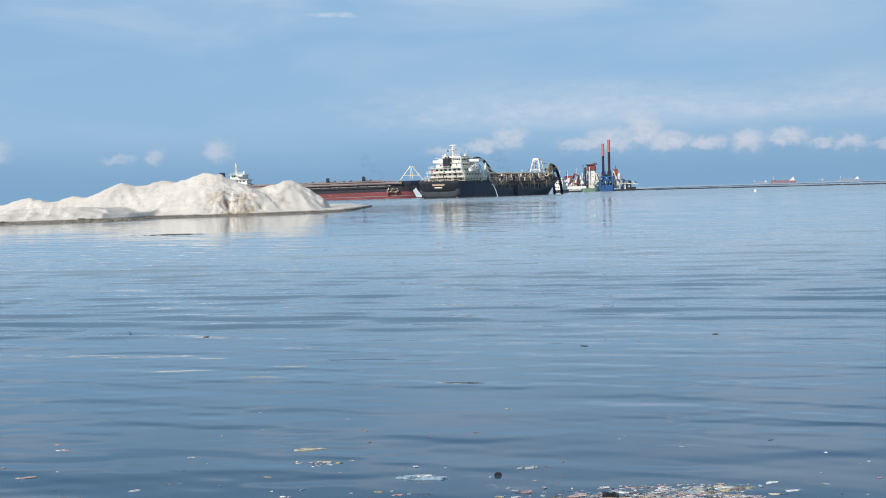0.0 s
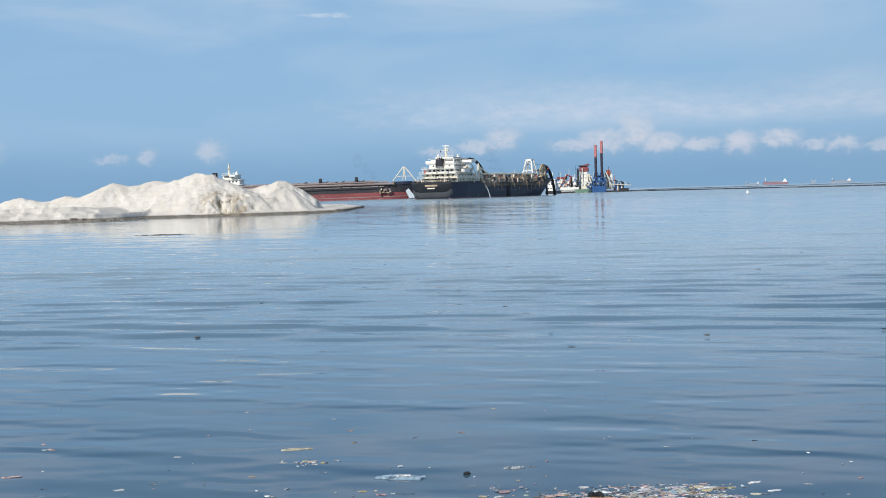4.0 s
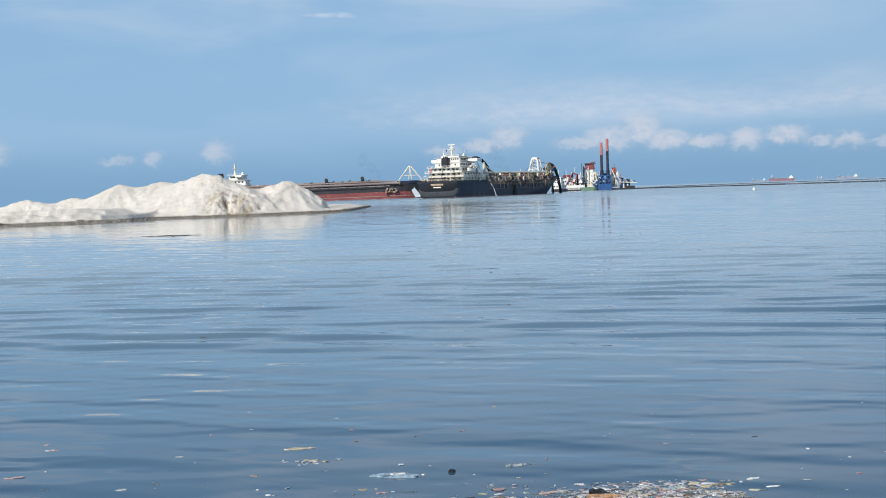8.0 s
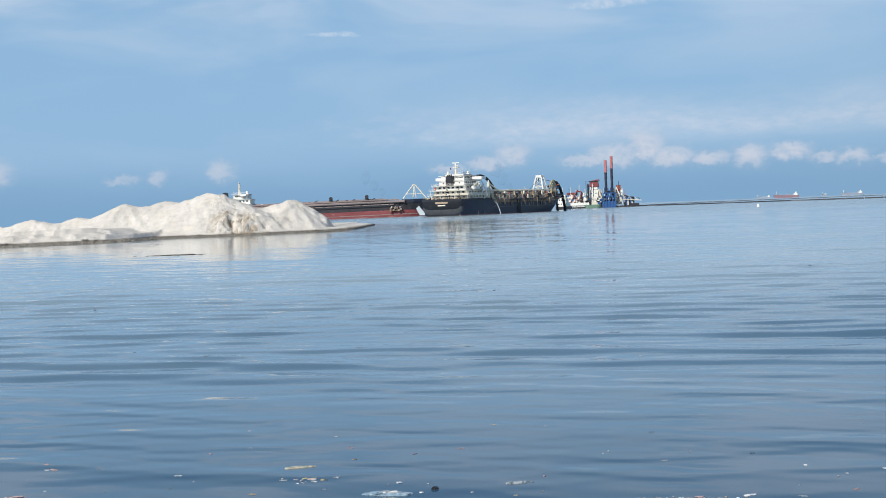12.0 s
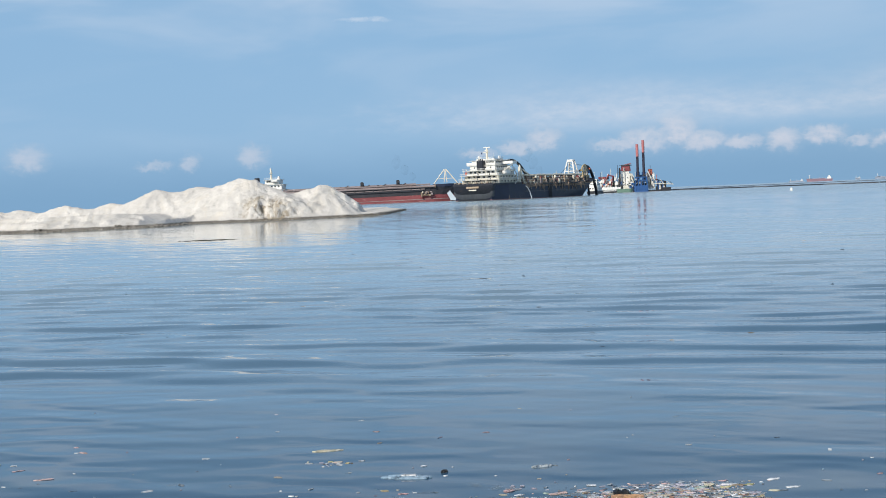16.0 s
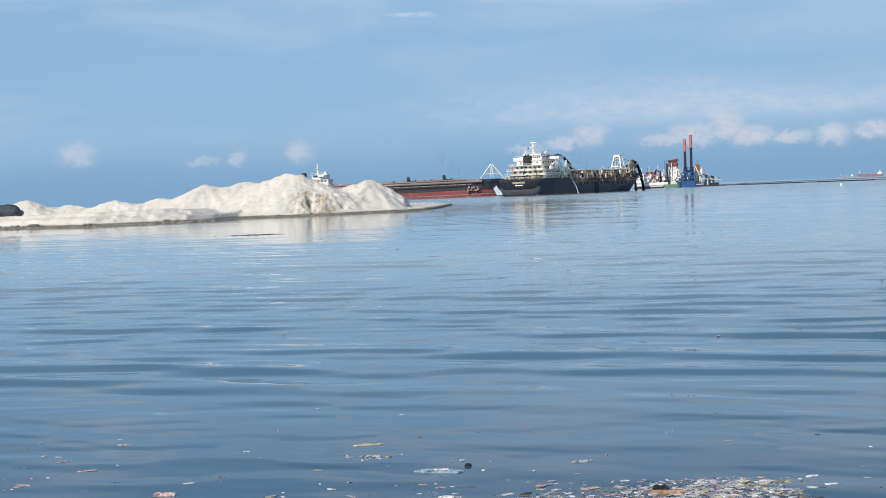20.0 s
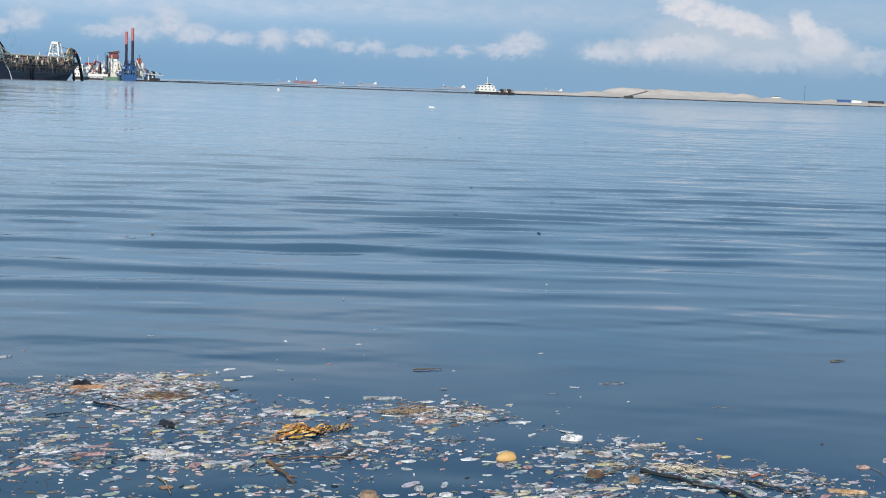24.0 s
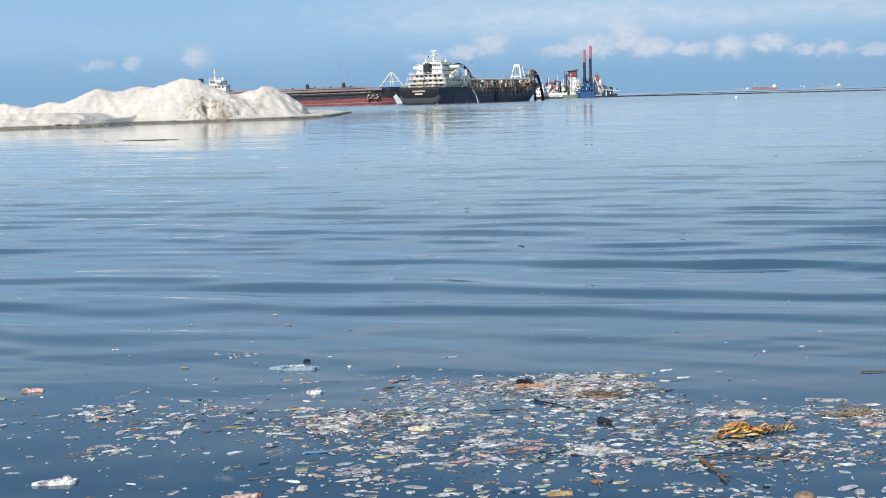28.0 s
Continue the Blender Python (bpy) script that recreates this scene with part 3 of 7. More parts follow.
def heap_land(gx, gy, shore, mounds, slope, seed):
    """Land behind a shore line, with heaps that stand at their angle of rest."""
    back = gy - shore
    beach = np.clip(back, -8, 9) * 0.10
    total = np.exp(1.7 * beach)
    rough = fbm(gx, gy, 9.0, seed)
    for mx, my, h, stretch in mounds:
        ang = np.arctan2(gy - my, gx - mx)
        d = np.hypot((gx - mx) / stretch, gy - my) * (1 + 0.06 * np.sin(3 * ang + mx) + 0.04 * np.sin(7 * ang + my) + 0.02 * np.sin(17 * ang + mx))
        cone = h + 0.5 - np.sqrt((slope * d) ** 2 + 0.25)
        total += np.exp(1.7 * np.maximum(cone, -6))
    z = np.log(total) / 1.7
    crag = np.abs(fbm(gx, gy, 3.4, seed + 1, 4))
    return np.where(back > -1, z + (0.02 * rough - 0.05 * crag + 0.04 * fbm(gx + 0.3 * gy, gy * 0.22, 2.2, seed + 2, 4) + 0.05) * np.clip(z, 0, 2.0), z)


sx = np.concatenate([np.arange(-175, -100, 0.6), np.arange(-100, -4, 0.32)])
sy = np.concatenate([np.arange(192, 228, 0.4), np.arange(228, 252, 0.28), np.arange(252, 262, 0.5), np.arange(262, 330, 1.5)])
gx, gy = np.meshgrid(sx, sy)
shore = np.interp(gx, [-175, -84, -69, -54, -51.5, -49.5, -37, -28, -20, -17.2, -16.8], [222, 213, 204, 211, 217, 232, 232.5, 240, 250, 262, 340])
shore = shore + 0.5 * fbm(gx, gy * 0, 6.0, 3, 3)
MOUNDS = [(-120, 262, 4.4, 1.8), (-93, 250, 4.7, 1.3), (-85, 251, 3.5, 1.6), (-76, 249, 4.0, 1.6), (-67.5, 250, 4.1, 1.3), (-59, 250, 6.2, 1.3), (-51.5, 251, 6.6, 1.5),
          (-47.5, 249, 6.2, 1.2), (-43.3, 248, 7.7, 1.15), (-40.8, 247, 7.3, 1.0), (-36.5, 246, 5.2, 1.0), (-31.5, 250, 5.0, 1.2), (-28.3, 250, 5.75, 0.95)]
land = heap_land(gx, gy, shore, MOUNDS, 0.60, 5)
# low flat-topped bank with a cut edge in front of the heaps
back = gy - shore
bench = sum(h_ * np.clip((back - d_ - wide * fbm(gx, gy * 0.15, 9.0, 61 + k, 5)) / run, 0, 1) for k, (h_, d_, wide, run) in enumerate(((0.60, 2.2, 0.5, 0.5), (0.45, 4.0, 0.7, 0.35), (0.30, 5.2, 0.6, 0.3), (0.75, 6.6, 0.8, 0.6))))
bench = bench * np.clip((-51.5 - gx) / 5.0, 0, 1) ** 0.6 * (1 + 0.006 * (gx + 52)) + 0.04 * fbm(gx, gy, 5.0, 9, 4)
land = np.maximum(land, np.where(bench > 0.15, bench, -9))
# slumped, muddy scar in the front of the highest heap: torn creases, and lobes that slid down beside it
wet_in = np.clip(back, 0, 1)
torn = np.exp(-(((gx + 36.8) / 3.0) ** 2 + ((gy - 237.5) / 3.6) ** 2))
spill = np.exp(-(((gx + 33.0) / 5.0) ** 2 + ((gy - 238.0) / 4.5) ** 2))
crease = np.clip(1 - 1.8 * np.abs(fbm(gx + 0.1 * gy, gy * 0.18, 2.6, 21, 4)), 0, 1)
land = land + wet_in * (torn * (0.3 * fbm(gx, gy * 0.3, 2.4, 22, 4) - 1.2 * crease ** 1.3) + spill * (0.35 * np.abs(fbm(gx - 0.5 * gy, gy * 0.7, 3.6, 23, 4)) - 0.7 * np.clip(1 - 2.2 * np.abs(fbm(gx - 0.5 * gy, gy, 5.0, 24, 4)), 0, 1) ** 2))
for lx, ly, lr, lh in ((-33.4, 239.6, 1.9, 1.0), (-31.0, 240.6, 1.6, 0.9), (-35.0, 236.6, 1.3, 0.8), (-38.8, 236.4, 1.5, 0.7), (-29.2, 242.2, 1.3, 0.6)):
    d_ = np.hypot(gx - lx, (gy - ly) * 0.8) / lr * (1 + 0.15 * fbm(gx, gy, 2.0, 25, 3))
    land = land + 0.7 * lh * wet_in * np.clip(1.1 - d_ ** 2, 0, 1)
# sharp little ledge that runs along the foot of the heaps
land = land + 0.35 * np.clip((gy - shore - 4.2 - 1.2 * fbm(gx, gy * 0, 11.0, 31, 3)) / 0.5, 0, 1) * np.clip((shore + 14 - gy) / 6, 0, 1) * np.clip((-16 - gx) / 4, 0, 1)
land = np.where(gx > -21.5, np.minimum(land, 0.74 - 0.10 * (gx + 21.5) + 0.10 * fbm(gx, gy, 3.0, 71, 4)), land)
height_mesh("sand_spit", sx, sy, land, SAND, "heaped pale dolomite sand on a low spit in the bay", "sand")

# stones and drift rubbish along the water's edge
rs = random.Random(3)
co, fc = [], []
for k in range(3600):
    px = rs.uniform(-110, -17.6)
    col = int(np.argmin(abs(sx - px)))
    line = int(np.argmax(land[:, col] > 0.02))
    py = sy[line] + rs.uniform(-0.9, 1.6) * (1.4 if px < -50 else 0.6)
    row = int(np.argmin(abs(sy - py)))
    r_ = rs.uniform(0.08, 0.30) * (1.3 if px < -49 else 0.8)
    z_ = max(0.0, land[row, col]) + r_ * 0.2
    base = len(co)
    for q in ((1, 0, 0), (0.3, 0.9, 0), (-0.9, 0.4, 0), (-0.6, -0.8, 0), (0.6, -0.7, 0), (0.1, 0, 0.75)):
        co.append((px + q[0] * r_ * rs.uniform(0.7, 1.6), py + q[1] * r_, z_ - 0.1 + q[2] * r_ * rs.uniform(0.6, 1.1)))
    fc += [(base + i, base + (i + 1) % 5, base + 5) for i in range(5)]
mesh = bpy.data.meshes.new("shore_stones")
mesh.from_pydata(co, [], fc)
mesh.materials.append(STONE)
tagged(new("shore_stones", mesh), "dark wet stones along the foot of the sand spit", "stones", "", "stuff")

# ---- the far reclaimed bank ----
fx, fy = np.arange(440, 1500, 2.5), np.arange(800, 1500, 3.5)
gx, gy = np.meshgrid(fx, fy)
shore = np.interp(gx, [440, 452, 480, 600, 690, 760, 900, 1500], [1500, 1060, 985, 990, 960, 900, 880, 1100]) + 4 * fbm(gx, gy * 0, 60, 4, 3)
BANKS = [(500, 1010, 3.0, 5), (548, 1040, 5.0, 1.6)] + [(540 + 13 * k, 1046 + 2.4 * k, 8.8 - 0.10 * k + 0.7 * sin(1.9 * k), 1.5) for k in range(10)] + [(672, 1062, 7.6, 1.2), (720, 1090, 3.6, 3), (792, 1100, 3.4, 3), (850, 1130, 3.2, 5), (980, 1180, 3.4, 5)]
bank = heap_land(gx, gy, shore, BANKS, 0.5, 8) + 1.5 * np.clip((gy - shore - 2) / 20, 0, 1)
bank = bank - 0.15 * np.maximum(0, 0.425 * gy - gx)
flat = 7.6 - 0.008 * (gx - 560) + 0.5 * fbm(gx, gy * 0.4, 30.0, 18, 4)
bank = np.where(bank > flat, flat + 0.2 * (bank - flat), bank) + np.clip(bank, 0, 6) * 0.10 * fbm(gx, gy, 24.0, 17, 5)
height_mesh("sand_bank", fx, fy, np.minimum(bank, 12), FAR_SAND, "long low bank of reclaimed sand across the bay", "sand")

# ---- seawall under and behind the viewer ----
tagged(part("seawall", block(-80, 80, -30, -0.7, -1.5, 1.55, bevel=0.06), CONCRETE), "weathered concrete seawall at the water's edge", "seawall", "", "structure")

# dark boulders at the landward end of the spit
for k in range(9):
    bm = bmesh.new()
    bmesh.ops.create_icosphere(bm, subdivisions=2, radius=1.0)
    for v in bm.verts:
        v.co *= 1 + 0.25 * noise.noise(v.co * 1.3 + Vector((k * 3.1, 0, 0)))
        v.co.x *= 1.5
    stone = part("boulder", bm, ROCK)
    r = 1.2 + 0.7 * random.random()
    px, py = -94.6 - 1.9 * k, 243 + 2.5 * random.random()
    col, row = int(np.argmin(abs(sx - px))), int(np.argmin(abs(sy - py)))
    stone.matrix_world = pose(px, py, land[row, col] + r * 0.35, 0, 0, 40 * k) @ Matrix.Diagonal((r, r, r * 0.8, 1))
    tagged(stone, "dark rounded boulder on the sand spit", "boulder", "boulders on the spit")

# ---- ships ----
def deck_plate(length, beam, z, parent, mat, name="deck"):
    return part(name, block(1.0, length * 0.93, -beam / 2 * 0.90, beam / 2 * 0.90, z - 0.5, z, bevel=0.1), mat, parent)


def window_row(parent, x, y0, y1, z, count, h=0.9, w=0.9):
    """Windows in a wall that faces along x."""
    for k in range(count):
        y = y0 + (y1 - y0) * (k + 0.5) / count
        part("window", block(x - 0.06, x + 0.06, y - w / 2, y + w / 2, z - h / 2, z + h / 2, bevel=0.03), GLASS, parent)


def window_row_side(parent, y, x0, x1, z, count, h=0.9, w=0.9):
    for k in range(count):
        x = x0 + (x1 - x0) * (k + 0.5) / count
        part("window", block(x - w / 2, x + w / 2, y - 0.06, y + 0.06, z - h / 2, z + h / 2, bevel=0.03), GLASS, parent)


def dredge_ship():
    """The black sand carrier seen from its stern quarter: stern at the origin, bow towards +x."""
    L, B, D = 127.0, 27.0, 8.4
    ship = thing("dredging_ship", pose(-1.02, 630, -0.3, 0, 0, 57) @ Matrix.Diagonal((0.85, 0.85, 0.875, 1)), "black-hulled sand dredging ship with white stern house, discharging", "ship")
    part("boot_topping", hull_band(L - 5, B, -1.5, 0.8, 0, 1.35, 0.6, 0.86, slim=0.28), BOOT_PINK, ship, "worn pinkish boot topping at the waterline")
    part("hull", hull_band(L - 5, B + 0.1, 0.8, D, 2.4, 1.35, 0.6, 0.86, slim=0.28), HULL_NAVY, ship, "dark navy hull sides streaked with rust")
    # stern plate: dark above, worn grey below, tucked in towards the water
    def stern_ring(x, hb, z0, z1):
        return [(x, y, z) for y, z in ((-hb, z1), (-hb * 0.98, z0 + (z1 - z0) * 0.45), (-hb * 0.86, z0 + (z1 - z0) * 0.12), (-hb * 0.6, z0), (hb * 0.6, z0), (hb * 0.86, z0 + (z1 - z0) * 0.12), (hb * 0.98, z0 + (z1 - z0) * 0.45), (hb, z1))]
    part("stern_plate", loft([stern_ring(1.5, 12.6, 0.6, 5.4), stern_ring(-0.6, 12.4, 1.2, 5.4)]), HULL_GREY, ship, "worn grey lower stern plate", True)
    part("stern_counter", loft([stern_ring(1.5, 12.9, 3.2, D), stern_ring(-0.9, 12.6, 4.0, D)]), HULL_BLACK, ship, "black upper stern", True)
    part("stern_waterline", block(-0.4, 3, -10.5, 10.5, -0.8, 1.0, bevel=0.3), HULL_BLACK, ship)
    part("poop_bulwark", block(-0.9, 30, -B / 2 * 0.965, B / 2 * 0.965, D - 0.1, D + 1.0, bevel=0.1), HULL_BLACK, ship, "black bulwark round the poop deck")
    part("rubbing_strake", block(34, 104, -B / 2 - 0.35, -B / 2 + 0.2, D - 1.6, D - 1.0, bevel=0.1), DECK_RUST, ship, "rusty fender strip along the side")
    for k in range(9):
        x = 36 + 7.6 * k
        part("fender_post", block(x, x + 0.7, -B / 2 - 0.5, -B / 2 + 0.1, D - 2.2 - (k % 3) * 0.5, D + 0.4, bevel=0.08), DECK_RUST, ship)
    # plain bars stand for the lettering on the stern
    part("name_bar", block(-1.10, -0.86, -4.0, 4.0, D - 1.4, D - 0.5), PIPE_TAN, ship, "pale lettering bar on the stern")
    part("port_bar", block(-1.10, -0.86, -2.4, 2.4, D - 2.7, D - 2.1), CREAM, ship, "small pale lettering bar")
    deck_plate(L, B, D + 0.1, ship, DECK_RUST)
    # stern house: open lower decks in cream, closed white upper decks
    tiers = [(8, 29, 12.0, 2.5, CREAM), (8.5, 28, 11.2, 2.5, CREAM), (9, 27, 9.8, 2.6, WHITE), (10, 26, 8.2, 2.6, WHITE), (11, 24, 7.6, 2.8, WHITE)]
    z = D + 0.5
    for k, (x0, x1, hb, h, paint) in enumerate(tiers):
        body = part("house_deck", block(x0, x1, -hb, hb, z, z + h, bevel=0.12), paint, ship)
        over = 2.4 if k < 3 else 0.6
        part("deck_edge", block(x0 - over, x1 + 0.5, -hb - 1.5, hb + 1.5, z + h - 0.2, z + h, bevel=0.05), WHITE, ship, "white deck edge")
        if k < 4:
            # Lower tiers: oversized dark panes stand in for the shaded gallery openings.
            window_row(body, x0, -hb + 1.2, hb - 1.2, z + h * 0.58, 6 - (k > 2) * 2, h=1.0 if k < 3 else 0.7, w=1.5 if k < 3 else 0.8)
            window_row_side(body, -hb, x0 + 1, x1 - 1, z + h * 0.58, 6, 0.9, 1.2)
        else:
            window_row(body, x0, -hb + 0.6, -1.8, z + h * 0.62, 4, h=0.8)
            window_row_side(body, -hb, x0 + 1, x1 - 1, z + h * 0.62, 7, 0.9, 1.2)
        if k < 3:
            for y in (-hb * 0.55, hb * 0.2):
                part("door", block(x0 - 0.06, x0 + 0.06, y, y + 0.9, z + 0.1, z + 2.0, bevel=0.03), STEEL, body)
            railing("railing", [(x0 - over + 0.1, hb + 1.4, z + h), (x0 - over + 0.1, -hb - 1.4, z + h), (x1 + 0.4, -hb - 1.4, z + h)], 1.0, ship, WHITE, 3)
            for y in (-hb - 0.6, -hb * 0.4, hb * 0.4, hb + 0.6):
                part("stanchion", rod(((x0 - over + 0.2, y, z), (x0 - over + 0.2, y, z + h)), 0.16, sides=6), CREAM, ship)
            part("stairway", rod(((x0 - 0.5, hb * 0.5 - k * 2, z), (x0 - 0.5, hb * 0.5 - k * 2 + 2.4, z + h)), 0.22, sides=4), CREAM, ship)
        z += h
    part("bridge_wing", block(17, 22, -15.2, 15.2, z - 2.4, z - 0.9, bevel=0.15), WHITE, ship, "white bridge wings reaching to the ship's sides")
    for y in (-14.2, 14.2):
        part("wing_strut", rod(((19, y, z - 2.4), (19, y * 0.66, z - 5.4)), 0.3, sides=6), WHITE, ship)
    part("monkey_island", block(13, 22, -6, 6, z, z + 0.8, bevel=0.1), WHITE, ship)
    railing("railing", [(13, 6, z + 0.8), (13, -6, z + 0.8), (22, -6, z + 0.8)], 0.9, ship, WHITE, 3)
    for x, y, r_ in ((14, 4.6, 0.9), (20, -4.6, 0.7), (21, 3, 0.5)):
        part("antenna_dome", rod(((x, y, z + 0.8), (x, y, z + 1.5), (x, y, z + 1.5 + r_)), r_, sides=10, r_end=r_ * 0.5), WHITE, ship)
    for x, y in ((15, 5.2), (20, -5.5), (22, 0)):
        part("whip_aerial", rod(((x, y, z + 0.8), (x, y, z + 4.2)), 0.07, sides=4), WHITE, ship)
    funnel = part("funnel", block(7.6, 11.0, -1.6, 2.6, z - 5.2, z - 0.2, bevel=0.3, lean=0.15), HULL_BLACK, ship, "black funnel aft of the bridge")
    for y in (-0.2, 0.9, 2.0):
        part("exhaust_pipe", rod(((9.4, y - 0.4, z - 0.4), (9.0, y - 0.4, z + 0.5)), 0.35), STEEL, funnel)
    mast = part("mast", rod(((15, 0, z), (15, 0, z + 6.5)), 0.75, sides=8, r_end=0.5), CREAM, ship, "cream radar mast")
    part("mast_platform", block(14, 16, -1.8, 1.8, z + 4.2, z + 4.5), CREAM, mast)
    part("radar", block(14.8, 15.2, -2.2, 2.2, z + 6.6, z + 7.1, bevel=0.1), WHITE, mast)
    part("radar", block(14.8, 15.2, -1.4, 1.4, z + 5.2, z + 5.5, bevel=0.1), WHITE, mast)
    part("signal_flag", block(13.9, 14.9, 3.0, 3.1, z + 3.4, z + 4.3), BLUE, mast)
    for y in (-11, 11):
        boat = part("lifeboat", hull_band(7, 2.4, 0, 1.6, 0.2, 0.1, 0.5, 0.6, 8), ORANGE if y > 0 else WHITE, ship, "ship's lifeboat in davits")
        boat.matrix_local = pose(12, y * 1.12, D + 5.9)
        for x in (13, 18):
            part("davit", rod(((x, y * 1.02, D + 5.4), (x, y * 1.15, D + 9.0), (x, y * 1.24, D + 8.6)), 0.18, sides=6), CREAM, ship)
    for k, y in enumerate((-9.5, -6.0, -2.5, 2.0, 5.5, 9.0)):
        part("vent_post", rod(((3.4, y, D), (3.4, y, D + 2.0 + 0.5 * (k % 3))), 0.4, sides=8), CREAM if k % 2 else STEEL, ship)
        part("winch", rod(((2.0, y + 0.8, D + 1.2), (2.0, y + 2.0, D + 1.2)), 0.7), DECK_RUST, ship)
    railing("railing", [(0, 12.4, D + 1.0), (-0.4, -12.4, D + 1.0), (28, -12.8, D + 1.0)], 0.9, ship, CREAM, 2.5)
    # cream crane frame beside the house
    crane = part("crane_post", rod(((31, -11, D), (31, -11, D + 9.5)), 0.8), CREAM, ship, "cream deck crane beside the house")
    part("crane_jib", rod(((31, -11, D + 9.2), (40, -12, D + 5.0)), 0.4), CREAM, crane)
    for x in (28.6, 33.8):
        part("crane_leg", rod(((x, -12.5, D), (30.8, -11.2, D + 10.5)), 0.35, sides=6), CREAM, crane)
    part("crane_beam", block(29.2, 33.0, -12.3, -11.9, D + 3.6, D + 4.1), CREAM, crane)
    # hopper coaming, pipes and gear on the long deck
    for y in (-10.0, 10.0):
        part("hopper_coaming", block(36, 97, y - 0.6, y + 0.6, D, D + 2.0, bevel=0.1), DECK_RUST, ship, "rusty hopper coaming")
    for y, zz, r_, paint in ((-9.0, 2.5, 0.5, PIPE_TAN), (-11.6, 1.5, 0.4, CREAM), (8.5, 2.8, 0.5, PIPE_TAN)):
        part("deck_pipe", rod([(33 + 5 * k, y, D + zz + 0.25 * (k % 2)) for k in range(14)], r_), paint, ship, "discharge pipe along the deck")
    for k in range(10):
        x = 38 + 6.2 * k
        part("cross_beam", block(x, x + 0.8, -9.9, 9.9, D + 1.4, D + 2.3, bevel=0.08), DECK_RUST, ship)
    for k in range(26):
        x = 34 + 2.75 * k + random.random()
        w_, h_ = 0.7 + 1.3 * random.random(), 0.8 + 2.2 * random.random() ** 1.6
        part("deck_gear", block(x, x + w_, -12.6, -11.0 + 0.8 * random.random(), D, D + h_, bevel=0.08), random.choice((PIPE_TAN, PIPE_MAUVE, DECK_RUST, STEEL, STEEL, DECK_RUST, RED)), ship)
    for k in range(64):
        x, h_ = 32 + 1.12 * k + random.random(), 0.5 + 2.6 * random.random() ** 2.2
        part("deck_gear", block(x, x + 0.3 + 0.8 * random.random(), -13.2, -12.3, D - 0.5 * random.random(), D + h_, bevel=0.05), random.choice((PIPE_TAN, PIPE_TAN, DECK_RUST, CREAM, STEEL, PIPE_MAUVE, DECK_RUST)), ship)
    for k in range(15):
        x = 34 + 4.8 * k
        part("rust_run", block(x, x + 0.3 + 0.5 * random.random(), -B / 2 - 0.12, -B / 2 + 0.1, D - 2.5 - 2.2 * random.random(), D - 0.9), DECK_RUST, ship)
    railing("railing", [(31, -13.1, D + 0.1), (100, -13.1, D + 0.1)], 1.1, ship, CREAM, 3)
    for x, h in ((52, 4.5), (76, 7.0), (79, 5.0), (64, 4.0), (88, 5.2), (45, 4.2)):
        part("light_post", rod(((x, -9, D), (x, -9, D + h)), 0.18, sides=6), CREAM, ship)
    for k in range(4):
        x = 44 + 14 * k
        part("hoist_frame", rod(((x, -12.6, D), (x + 0.8, -12.6, D + 3.0), (x + 2.4, -12.6, D + 3.0), (x + 3.4, -12.6, D)), 0.26, sides=6), STEEL, ship)
        part("hoist_drum", rod(((x + 1.7, -12.9, D + 2.6), (x + 1.7, -11.6, D + 2.6)), 0.8, sides=10), STEEL, ship)
    # raised pipe bridge over the deck, with its posts, valves and walkway
    for y, zz, r_, paint in ((-10.6, 3.3, 0.42, PIPE_TAN), (-11.5, 2.5, 0.34, CREAM), (-9.4, 4.3, 0.36, PIPE_MAUVE), (-12.4, 1.9, 0.26, PIPE_TAN)):
        part("deck_pipe", rod([(33 + 4.6 * k, y + 0.15 * sin(k), D + zz + 0.10 * sin(2.3 * k + y)) for k in range(15)], r_, sides=8), paint, ship, "raised pipe over the deck")
    for k in range(24):
        x = 33.5 + 2.75 * k
        part("pipe_post", rod(((x, -11.9, D), (x, -11.9, D + 4.4 - 0.9 * (k % 3))), 0.14, sides=5), (CREAM, PIPE_TAN, STEEL)[k % 3], ship)
        if k % 2:
            part("valve", block(x + 0.4, x + 1.3, -12.0, -10.9, D + 2.6, D + 4.0 + 0.5 * (k % 4 == 1), bevel=0.12), (DECK_RUST, STEEL, CREAM, RED)[k // 2 % 4], ship)
    part("sheer_strake", block(33, 101, -B / 2 - 0.18, -B / 2 + 0.3, D - 0.95, D + 0.05, bevel=0.05), DECK_RUST, ship, "rusty battered strake at the deck edge")
    part("main_pipe", rod([(32 + 5.2 * k, -10.2, D + 4.9 + 0.12 * sin(1.7 * k)) for k in range(15)], 0.55, sides=10), CREAM, ship, "thick cream discharge pipe above the deck")
    part("walkway", block(36, 97, -8.6, -7.2, D + 3.9, D + 4.1), PIPE_TAN, ship, "narrow walkway along the deck")
    railing("railing", [(36, -8.6, D + 4.1), (97, -8.6, D + 4.1)], 1.0, ship, CREAM, 3)
    # dark overhanging platforms at the deck edge
    for x0, x1 in ((49, 63), (66, 76), (83, 92)):
        part("side_platform", block(x0, x1, -B / 2 - 1.0, -B / 2 + 0.6, D - 0.4, D + 0.2, bevel=0.08), STEEL, ship, "dark platform overhanging the side")
        for k in range(4):
            x = x0 + 0.6 + (x1 - x0 - 1.2) * k / 3
            part("platform_strut", rod(((x, -B / 2 - 0.8, D - 0.4), (x, -B / 2 + 0.05, D - 2.6)), 0.16, sides=5), STEEL, ship)
